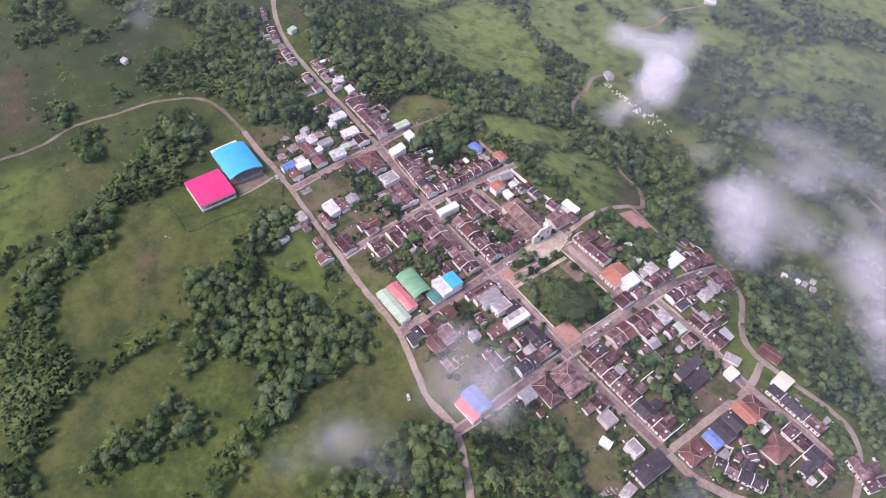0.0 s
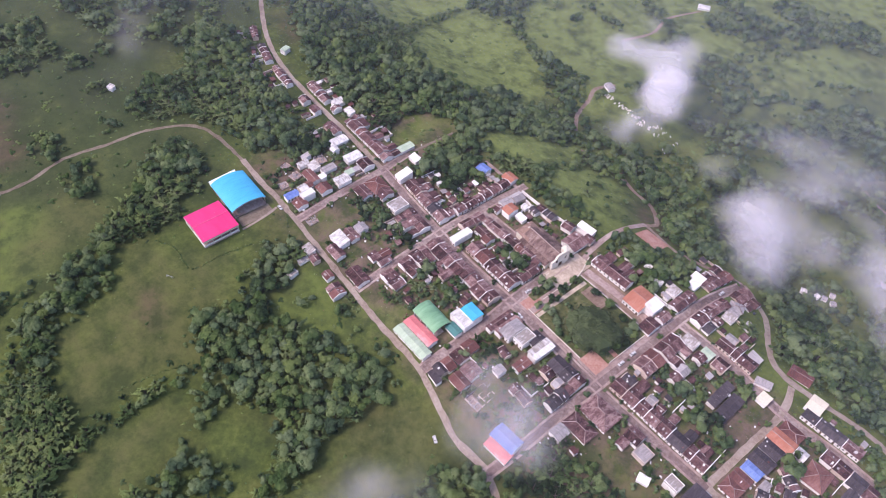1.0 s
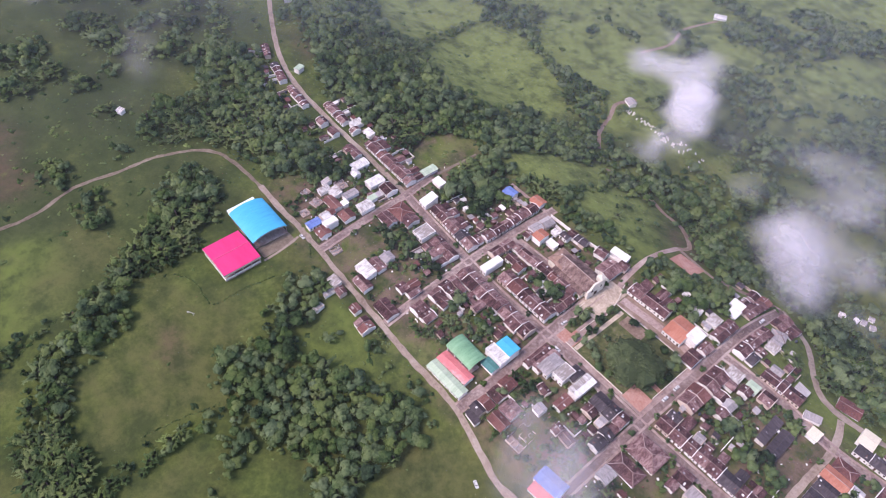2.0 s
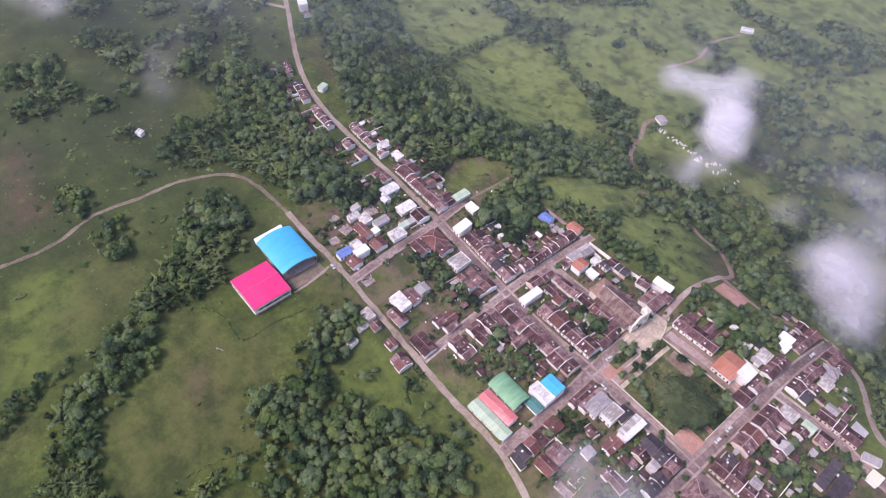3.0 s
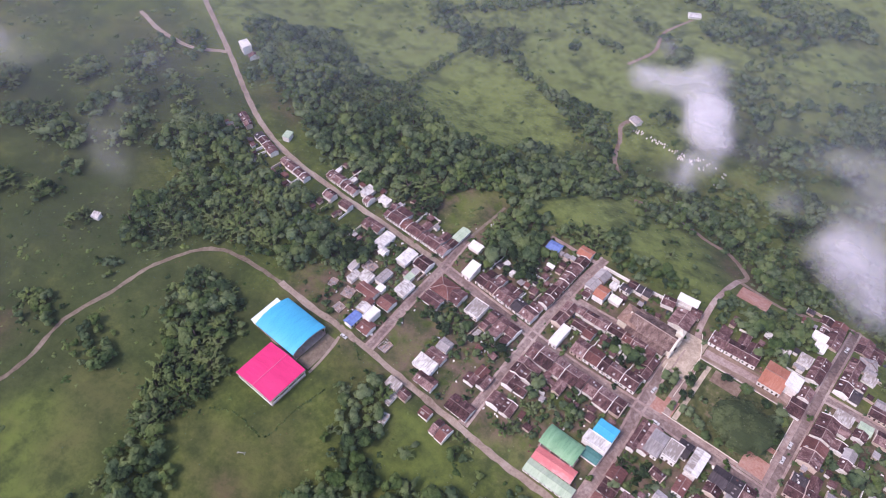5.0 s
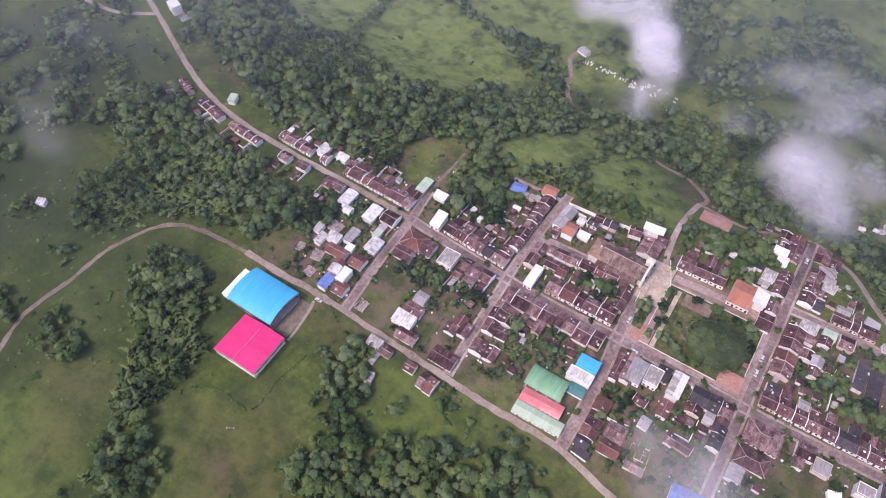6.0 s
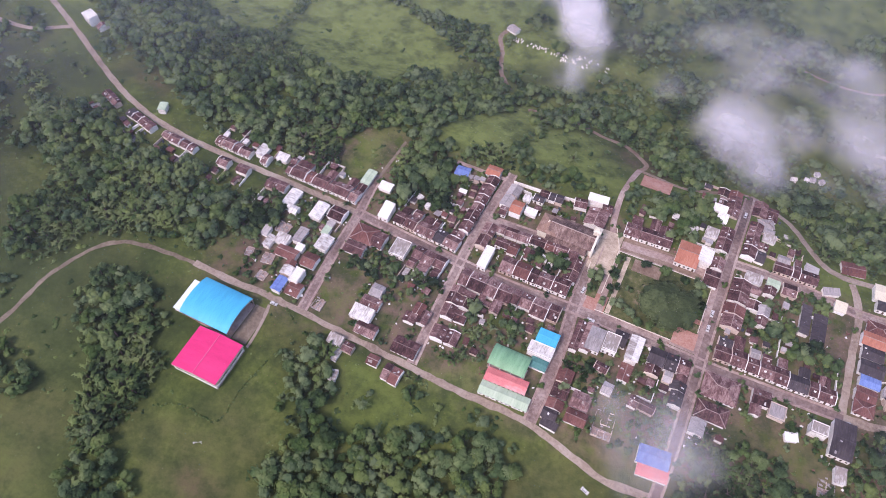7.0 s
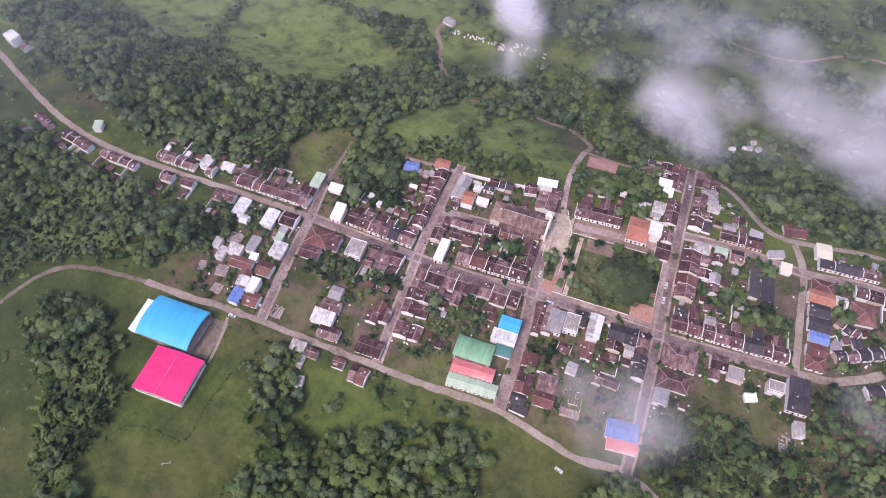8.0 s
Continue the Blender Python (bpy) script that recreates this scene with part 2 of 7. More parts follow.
M_CEMENT = mat("fibre_cement_sheet", [(0.22, 0.2, 0.2), (0.36, 0.33, 0.33), (0.5, 0.47, 0.46)], 0.8, 0.9, 0.2, 0.2, vary=0.5, stretch=(1.8, 0.3, 0.3), local=True)
M_CLEAR = mat("clear_corrugated_sheet", [(0.6, 0.72, 0.72), (0.76, 0.86, 0.86), (0.82, 0.9, 0.9)], 0.6, 0.4, 0.1, 0.4, local=True)
M_CREAM = mat("cream_sheet", [(0.6, 0.54, 0.42), (0.74, 0.68, 0.55)], 0.7, 0.7, 0.1, stretch=(1.5, 0.3, 0.3), local=True)
M_BLUE = mat("sky_blue_sheet", [(0.035, 0.36, 0.6), (0.045, 0.42, 0.67), (0.07, 0.47, 0.7)], 0.35, 0.5, 0.05, 0.35, stretch=(1.5, 0.3, 0.3), local=True)
M_BLUE2 = mat("faded_blue_sheet", [(0.1, 0.14, 0.36), (0.15, 0.23, 0.5), (0.26, 0.35, 0.6)], 0.7, 0.6, 0.1, vary=0.3, stretch=(1.5, 0.3, 0.3), local=True)
M_PINK = mat("magenta_sheet", [(0.64, 0.024, 0.14), (0.72, 0.034, 0.175), (0.76, 0.05, 0.2)], 0.35, 0.5, 0.05, 0.35, stretch=(0.3, 1.5, 0.3), local=True)
M_PINK_WORN = mat("worn_magenta_sheet", [(0.72, 0.06, 0.2), (0.78, 0.16, 0.3)], 0.5, 0.6, 0.05)
M_SALMON = mat("salmon_sheet", [(0.52, 0.13, 0.14), (0.66, 0.22, 0.22), (0.76, 0.5, 0.48)], 0.35, 0.6, 0.1, stretch=(0.4, 0.6, 0.4), local=True)
M_GREEN = mat("green_sheet", [(0.1, 0.24, 0.13), (0.17, 0.36, 0.2), (0.26, 0.45, 0.28)], 0.4, 0.55, 0.1, 0.4, stretch=(1.2, 0.2, 0.2), local=True)
M_PALEGREEN = mat("pale_green_sheet", [(0.3, 0.4, 0.28), (0.44, 0.54, 0.4), (0.55, 0.62, 0.5)], 0.5, 0.6, 0.1, stretch=(1.2, 0.2, 0.2), local=True)
M_TEAL = mat("teal_sheet", [(0.05, 0.17, 0.16), (0.1, 0.26, 0.24)], 0.6, 0.6, 0.1, local=True)
M_WALL = mat("limewashed_wall", [(0.66, 0.61, 0.57), (0.85, 0.82, 0.79), (0.9, 0.88, 0.86)], 0.8, 0.9, 0.2, vary=0.4, local=True)
M_PLASTER = mat("tinted_plaster", [(0.42, 0.32, 0.27), (0.6, 0.48, 0.41), (0.68, 0.58, 0.5)], 0.8, 0.9, 0.2, vary=0.8, local=True)
M_STONE = mat("church_plaster", [(0.62, 0.56, 0.46), (0.8, 0.76, 0.68)], 0.8, 0.9, 0.2, local=True)
M_RIDGE = mat("mortared_ridge", [(0.13, 0.085, 0.08), (0.27, 0.19, 0.175), (0.46, 0.37, 0.34)], 0.6, 0.9, 0.2, vary=0.9)
M_WOOD = mat("painted_wood", [(0.05, 0.03, 0.02), (0.12, 0.07, 0.045)], 2.0, 0.7, 0.1, vary=0.6)
M_GLASS = mat("dark_pane", [(0.01, 0.011, 0.012), (0.03, 0.03, 0.032)], 1.0, 0.15, 0, 0.5)
M_STEEL = mat("painted_steel", [(0.5, 0.5, 0.5), (0.7, 0.7, 0.7)], 1.0, 0.5, 0, 0.4)
M_RUBBER = mat("rubber", [(0.01, 0.01, 0.01), (0.025, 0.025, 0.025)], 2.0, 0.8)
M_CLOTHGREY = mat("tank_plastic", [(0.03, 0.04, 0.06), (0.08, 0.09, 0.11)], 1.0, 0.5)


# ---- mesh helpers ----
def box(g, x0, x1, y0, y1, z0, z1):
    v, f = g
    k = len(v)
    v += [(x, y, z) for z in (z0, z1) for y in (y0, y1) for x in (x0, x1)]
    f += [(k, k + 2, k + 3, k + 1), (k + 4, k + 5, k + 7, k + 6), (k, k + 1, k + 5, k + 4), (k + 2, k + 6, k + 7, k + 3), (k, k + 4, k + 6, k + 2), (k + 1, k + 3, k + 7, k + 5)]


def extrude_x(g, outline, x0, x1):
    """A closed outline in y and z drawn along x."""
    v, f = g
    k, n = len(v), len(outline)
    v += [(x0, y, z) for y, z in outline] + [(x1, y, z) for y, z in outline]
    f += [(k + i, k + (i + 1) % n, k + n + (i + 1) % n, k + n + i) for i in range(n)]
    f += [tuple(k + n - 1 - i for i in range(n)), tuple(k + n + i for i in range(n))]


def tube(g, pts, radii, sides=6):
    v, f = g
    k = len(v)
    for i, p in enumerate(pts):
        d = (Vector(pts[min(i + 1, len(pts) - 1)]) - Vector(pts[max(i - 1, 0)])).normalized()
        a = d.orthogonal().normalized()
        b = d.cross(a)
        v += [tuple(Vector(p) + radii[i] * (math.cos(s * math.tau / sides) * a + math.sin(s * math.tau / sides) * b)) for s in range(sides)]
    for i in range(len(pts) - 1):
        f += [(k + i * sides + s, k + i * sides + (s + 1) % sides, k + (i + 1) * sides + (s + 1) % sides, k + (i + 1) * sides + s) for s in range(sides)]
    f += [tuple(k + sides - 1 - s for s in range(sides)), tuple(k + (len(pts) - 1) * sides + s for s in range(sides))]


def mesh(name, g, *materials):
    me = bpy.data.meshes.new(name)
    me.from_pydata(g[0], [], g[1])
    bm = bmesh.new()
    bm.from_mesh(me)
    bmesh.ops.recalc_face_normals(bm, faces=bm.faces)
    bm.to_mesh(me)
    bm.free()
    for m in materials:
        me.materials.append(m)
    return me


def part(name, g, material, parent, label="", at=None):
    me = g if isinstance(g, bpy.types.Mesh) else mesh(name, g, material)
    ob = new(name, me)
    ob.parent = parent
    if at is not None:
        ob.matrix_local = at
    return tagged(ob, label)


def thing(name, m, label, category, group="", kind=""):
    ob = new(name)
    ob.matrix_world = m
    ob.empty_display_size = 0.5
    return tagged(ob, label, category, group, kind)


# ---- ground sheet ----
def spread(lo, hi, step, far):
    mid = np.arange(lo, hi + 1, step)
    out = np.cumsum(step * 1.25 ** np.arange(1, 20))
    out = out[out < far]
    return np.concatenate([(lo - out)[::-1], mid, hi + out])


gx, gy = spread(-800, 260, 5, 2600), spread(-120, 800, 5, 2600)
X, Y = np.meshgrid(gx, gy)
nx, ny = len(gx), len(gy)
co = np.stack([X, Y, land(X, Y)], -1).reshape(-1, 3)
i = (np.arange(ny - 1)[:, None] * nx + np.arange(nx - 1)[None]).ravel()
quads = np.stack([i, i + 1, i + nx + 1, i + nx], -1)


def big_mesh(name, co, quads, *materials, slots=None, smooth=False):
    me = bpy.data.meshes.new(name)
    k = quads.shape[1]
    me.vertices.add(len(co))
    me.vertices.foreach_set("co", np.ascontiguousarray(co, dtype=np.float32).ravel())
    me.loops.add(quads.size)
    me.loops.foreach_set("vertex_index", np.ascontiguousarray(quads, dtype=np.int32).ravel())
    me.polygons.add(len(quads))
    me.polygons.foreach_set("loop_start", np.arange(0, quads.size, k, dtype=np.int32))
    for m in materials:
        me.materials.append(m)
    if slots is not None:
        me.polygons.foreach_set("material_index", slots.astype(np.int32))
    me.polygons.foreach_set("use_smooth", np.full(len(quads), smooth))
    me.update(calc_edges=True)
    return me


# fields of richer grass, drier fields and rough scrub land
PASTURES = {
    "lush": [
        [(-367, 229), (-370, 242), (-348, 268), (-340, 256), (-346, 233), (-350, 221), (-363, 220)],
        [(-299, 112), (-280, 116), (-269, 104), (-250, 111), (-228, 112), (-221, 108), (-241, 96), (-254, 84), (-266, 83), (-280, 77), (-291, 81), (-290, 96)],
        [(-593, 358), (-507, 440), (-500, 422), (-497, 379), (-493, 350), (-502, 327), (-540, 336)],
        [(-479, 344), (-483, 391), (-463, 421), (-427, 420), (-389, 403), (-356, 384), (-352, 359), (-378, 352), (-381, 309), (-413, 312), (-454, 324)],
        [(-470, 458), (-423, 517), (-384, 511), (-355, 447), (-376, 437), (-397, 434), (-412, 423)],
        [(-322, 284), (-308, 314), (-281, 341), (-272, 320), (-290, 280), (-305, 277)],
        [(-267, 320), (-251, 344), (-204, 339), (-198, 305), (-216, 281), (-244, 276), (-261, 288)],
        [(-454, -37), (-436, -26), (-404, -20), (-383, -47), (-375, -67)],
        [(-455, -28), (-443, 1), (-393, 0), (-380, -29), (-378, -50)],
        [(-458, 424), (-429, 504), (-371, 456), (-367, 416), (-419, 414)],
        [(-272, 581), (-259, 673), (-213, 702), (-184, 651), (-229, 599)],
        [(-476, 325), (-466, 431), (-410, 412), (-398, 375), (-397, 335), (-405, 304)],
        [(-260, 128), (-231, 138), (-224, 127), (-251, 121)],
        [(-301, 112), (-281, 117), (-258, 109), (-286, 99)]],
    "dry": [
        [(-105, 172), (-83, 174), (-73, 162), (-89, 156), (-109, 154)],
        [(-77, 176), (-65, 171), (-53, 163), (-60, 149), (-71, 148)],
        [(-377, 23), (-352, 54), (-333, 79), (-317, 65), (-298, 38), (-285, 8), (-310, -33), (-331, -31), (-346, 7)],
        [(-194, 56), (-194, 81), (-189, 112), (-166, 108), (-147, 88), (-147, 67), (-164, 43), (-176, 36)],
        [(-333, -30), (-327, 9), (-313, 32), (-292, 33), (-280, 24), (-283, -2), (-285, -37), (-304, -40)],
        [(-257, -57), (-266, -46), (-262, 10), (-246, 13), (-242, -11), (-230, -48), (-220, -70)],
        [(-327, 145), (-313, 158), (-307, 138), (-318, 126)],
        [(-443, 13), (-420, 30), (-400, 21), (-384, -11), (-392, -37), (-420, -17)]],
    "bare": [
        [(-567, 3), (-546, 21), (-503, 11), (-484, -3), (-489, -24)],
        [(-332, 21), (-327, 28), (-308, 27), (-306, 19), (-320, 19)],
        [(-216, 337), (-201, 346), (-186, 329), (-174, 307), (-188, 307), (-198, 323)],
        [(-544, 244), (-522, 245), (-493, 222), (-507, 219)],
        [(-401, 138), (-377, 151), (-365, 135), (-390, 126)]],
    "scrub": [
        [(-709, 155), (-662, 221), (-602, 242), (-527, 211), (-560, 189), (-571, 166), (-504, 84), (-516, 50), (-517, 28)],
        [(-574, 5), (-546, 32), (-480, 12), (-478, -29)],
        [(-355, 379), (-282, 410), (-203, 377), (-168, 306), (-208, 316), (-272, 377), (-326, 352)],
        [(-306, 502), (-257, 537), (-204, 452), (-241, 440)]],
}
ground_me = big_mesh("ground", co, quads, M_GROUND, smooth=True)
wobble_x, wobble_y = 4 * np.sin(Y / 9 + X / 23) + 3 * np.sin(X / 7), 4 * np.sin(X / 11 - Y / 19) + 3 * np.sin(Y / 6)
for kind, rings in PASTURES.items():
    tint = np.zeros_like(X)
    for ring in rings:
        tint = np.maximum(tint, inside(X + wobble_x, Y + wobble_y, ring))
    for k in range(2 if kind != "scrub" else 6):
        tint[1:-1, 1:-1] = (tint[1:-1, 1:-1] * 2 + tint[:-2, 1:-1] + tint[2:, 1:-1] + tint[1:-1, :-2] + tint[1:-1, 2:]) / 6
    ground_me.attributes.new(kind, 'FLOAT', 'POINT').data.foreach_set("value", tint.ravel().astype(np.float32))
tagged(new("ground", ground_me), "uneven green pasture land falling to a valley", "ground", kind="structure")

# ---- roads ----
ROADS = []


def smooth_line(pts, step=4.0):
    """A rounded line through the points."""
    p = [Vector(q) for q in pts]
    p = [2 * p[0] - p[1]] + p + [2 * p[-1] - p[-2]]
    out = []
    for a, b, c, d in zip(p, p[1:], p[2:], p[3:]):
        n = max(1, int((c - b).length / step))
        for k in range(n):
            t = k / n
            out.append(0.5 * ((2 * b) + (c - a) * t + (2 * a - 5 * b + 4 * c - d) * t * t + (3 * b - a - 3 * c + d) * t ** 3))
    return out + [p[-2]]


def strip(name, line, lo, hi, lift, material, label, category, rough=0.0, kind="structure"):
    """A band beside a line, draped on the land, with a skirt at its edges."""
    v, f = [], []
    rng = random.Random(len(line) * 7 + int(lo * 10))
    for k, p in enumerate(line):
        d = (line[min(k + 1, len(line) - 1)] - line[max(k - 1, 0)]).normalized()
        n = Vector((-d.y, d.x))
        a, b = p + n * (lo + rng.uniform(-rough, rough)), p + n * (hi + rng.uniform(-rough, rough))
        for q, dz in ((a, -0.5), (a, lift), ((a + b) / 2, lift + 0.03), (b, lift), (b, -0.5)):
            v.append((q.x, q.y, ground_z(q.x, q.y) + dz))
    for k in range(len(line) - 1):
        f += [(5 * k + j, 5 * k + j + 5, 5 * k + j + 6, 5 * k + j + 1) for j in range(4)]
    ob = new(name, mesh(name, (v, f), material))
    return tagged(ob, label, category, kind=kind)


def road(name, pts, width, material, label, kerbs=False, rough=0.35, lift=0.14, clear=True):
    line = smooth_line(pts)
    strip(name, line, -width / 2, width / 2, lift, material, label, "road", rough)
    if clear:
        ROADS.append((np.array([(p.x, p.y) for p in line]), width / 2))
    if kerbs:
        for s in (-1, 1):
            lo, hi = sorted((s * (width / 2 + 0.02), s * (width / 2 + 1.35)))
            strip("pavement", line, lo, hi, lift + 0.16, M_KERB, "raised concrete pavement along the street", "pavement")


road("road_main", [(-690, 292), (-641, 269), (-594, 247), (-550, 225), (-512, 209.5), (-475, 201.5), (-436, 199.5), (-403, 199), (-374, 199), (-336, 198)], 3.8, M_DIRT_ROAD, "pale worn road winding out of the town")
road("street_main", [(-336, 198), (-302, 195.5), (-267, 193), (-234, 191.5), (-196, 192.5), (-152, 191), (-126, 191), (-100, 192.3), (-76, 194), (-52, 195.5)], 4.0, M_STREET, "paved main street, brownish and worn", kerbs=True, rough=0.1, lift=0.16)
road("road_east", [(-52, 195.5), (-36, 197), (-21, 203), (-4, 213), (25, 224), (60, 230)], 5.0, M_DIRT_ROAD, "dusty unpaved road leaving the town")
road("track_west", [(-603, 250), (-618, 240), (-632, 234), (-666, 232), (-700, 238)], 3.6, M_DIRT_ROAD, "narrow dirt track through scrub")
road("road_lower", [(-401, 125), (-375, 124.5), (-352, 125.5), (-307, 125), (-261, 124), (-232, 123), (-196, 123), (-170, 116.5), (-150, 112.5), (-130, 114), (-112, 108), (-90, 96)], 3.7, M_DIRT_ROAD, "unpaved road along the lower edge of the town", rough=0.5)
road("road_west", [(-470, -90), (-464, -27), (-464, 1), (-472, 27), (-469, 56), (-467, 84), (-455, 111), (-436, 121), (-401, 125)], 2.6, M_WEST, "narrow earth road curving through scrub", rough=0.5)
road("track_field", [(-337, 262), (-337.5, 246), (-338, 228)], 2.2, M_WEST, "narrow earth track to the field", rough=0.3)
road("street_cross_1", [(-338, 229), (-338, 220), (-335.5, 198), (-334, 166), (-331, 127)], 3.3, M_STREET, "narrow worn cross street", kerbs=True, rough=0.15, lift=0.15)
road("street_cross_2", [(-264, 268), (-266, 235), (-266.5, 204), (-265, 175), (-264, 150), (-263, 126)], 3.3, M_STREET, "narrow dusty cross street", kerbs=True, rough=0.15, lift=0.15)
road("street_cross_3", [(-198, 240), (-198, 212), (-197, 192), (-195, 171), (-194.5, 144), (-195, 124)], 4.4, M_STREET, "worn cross street beside the square", kerbs=True, rough=0.15, lift=0.15)
road("lane_church", [(-194, 316), (-196.5, 297), (-197.5, 279), (-195, 257), (-190, 245), (-186, 229), (-184, 196)], 3.6, M_KERB, "pale concrete lane climbing to the church square", rough=0.15, lift=0.24)
road("street_cross_4", [(-123, 333), (-125.5, 290), (-126, 269), (-126, 227), (-126, 192), (-126, 158), (-126, 134), (-127, 110)], 4.0, M_STREET, "worn cross street through the town", kerbs=True, rough=0.15, lift=0.15)
road("street_cross_5", [(-59, 281), (-53, 262), (-53, 232), (-53, 203), (-53, 197)], 4.0, M_DIRT_ROAD, "short unpaved side street", rough=0.3, lift=0.15)
road("road_ridge", [(-123, 334), (-112, 328), (-97, 317), (-84, 296), (-72, 285), (-56, 284), (-36, 287), (-20, 289.5), (-5, 288), (6, 279), (14, 266), (24, 245), (40, 215)], 3.8, M_DIRT_ROAD, "pale gravel road curving round the hillside", rough=0.4)
road("street_church", [(-264, 229), (-239, 230), (-215, 231), (-200, 233)], 3.6, M_STREET, "narrow street behind the church block", kerbs=True, rough=0.1, lift=0.15)
road("street_square", [(-186, 246), (-155, 248), (-128, 247)], 5.0, M_KERB, "worn pinkish street along the square", rough=0.2, lift=0.15)
road("street_upper", [(-124, 262), (-103, 263.5), (-78, 264), (-56, 262), (-40, 262.5), (-22, 264.5), (0, 264)], 3.5, M_STREET, "narrow street between house rows", kerbs=True, rough=0.15, lift=0.13)
road("lane_top", [(-300, 262), (-280, 262), (-262, 262), (-242, 263), (-215, 265), (-197, 268)], 2.6, M_KERB, "pale concrete lane above the houses", rough=0.1, lift=0.13)
road("track_bend", [(-194, 316), (-191, 326), (-208, 343), (-229, 347), (-251, 355), (-268, 354), (-284, 349)], 3.4, M_EARTH, "reddish dirt track on the slope", rough=0.4)
road("track_slope", [(-194, 316), (-178, 313), (-166, 312), (-150, 318), (-124, 334)], 3.0, M_EARTH, "reddish dirt track on the slope", rough=0.5)
road("path_court", [(-348, 121), (-345.4, 108), (-344.4, 94)], 1.6, M_DIRT_ROAD, "short dirt drive to the sports halls", rough=0.3, lift=0.12)
road("track_far", [(-371, 620), (-380, 580), (-372, 545), (-380, 510)], 3.0, M_EARTH, "far dirt track on a hillside", rough=0.4)
road("track_grazing", [(-306, 367), (-320, 384), (-329, 408), (-337, 424), (-333, 446)], 3.4, M_EARTH, "dirt track to the cemetery", rough=0.4)
road("track_east", [(-150, 520), (-110, 500), (-60, 500), (-10, 520), (60, 500)], 2.6, M_EARTH, "thin dirt track across far pasture", rough=0.3)

# ---- houses ----
TAKEN = []
ROOFS = {"b": (M_CLAY, "old brown clay tile roof"), "r": (M_CLAY_RED, "reddish clay tile roof"), "o": (M_CLAY_ORANGE, "bright orange clay tile roof"),
         "d": (M_DARKROOF, "dark sheet roof"), "z": (M_ZINC, "pale zinc sheet roof"), "c": (M_CEMENT, "grey fibre cement roof"), "m": (M_CREAM, "cream sheet roof"),
         "B": (M_BLUE, "bright blue sheet roof"), "u": (M_BLUE2, "faded blue sheet roof"), "g": (M_PALEGREEN, "pale green sheet roof"), "G": (M_GREEN, "green sheet roof"),
         "p": (M_SALMON, "salmon and white sheet roof"), "t": (M_TEAL, "dark teal sheet roof")}


def inset_panel(name, w, h, rim, material, inner):
    """A surround and the recessed panel in it, as one piece."""
    bm = bmesh.new()
    bmesh.ops.create_cube(bm, size=1)
    for v in bm.verts:
        v.co = (v.co.x * w, v.co.y * 0.16 - 0.03, (v.co.z + 0.5) * h)
    face = min(bm.faces, key=lambda f: f.calc_center_median().y)
    bmesh.ops.inset_region(bm, faces=[face], thickness=rim)
    for v in face.verts:
        v.co.y += 0.07
    face.material_index = 1
    me = bpy.data.meshes.new(name)
    bm.to_mesh(me)
    bm.free()
    me.materials.append(material)
    me.materials.append(inner)
    return me


def door_mesh():
    return inset_panel("door", 1.05, 2.15, 0.1, M_WOOD, M_WOOD)


def window_mesh():
    return inset_panel("window", 0.95, 1.15, 0.09, M_WOOD, M_GLASS)


DOOR, WINDOW = door_mesh(), window_mesh()


def slab(y0, z0, y1, z1, t):
    """Outline of a sloping roof slab from its high to its low edge."""
    return [(y0, z0), (y1, z1), (y1, z1 - t), (y0, z0 - t)]


def hip_roof(g, hx, hy, z, rise, t=0.16):
    v, f = g
    run = min(hy, hx) * 0.95
    for dz in (0, -t):
        k = len(v)
        v += [(-hx, -hy, z + dz), (hx, -hy, z + dz), (hx, hy, z + dz), (-hx, hy, z + dz), (-hx + run, 0, z + rise + dz), (hx - run, 0, z + rise + dz)]
        f += [(k, k + 1, k + 5, k + 4), (k + 1, k + 2, k + 5), (k + 2, k + 3, k + 4, k + 5), (k + 3, k, k + 4)]
    f += [(0, 1, 7, 6), (1, 2, 8, 7), (2, 3, 9, 8), (3, 0, 6, 9)]


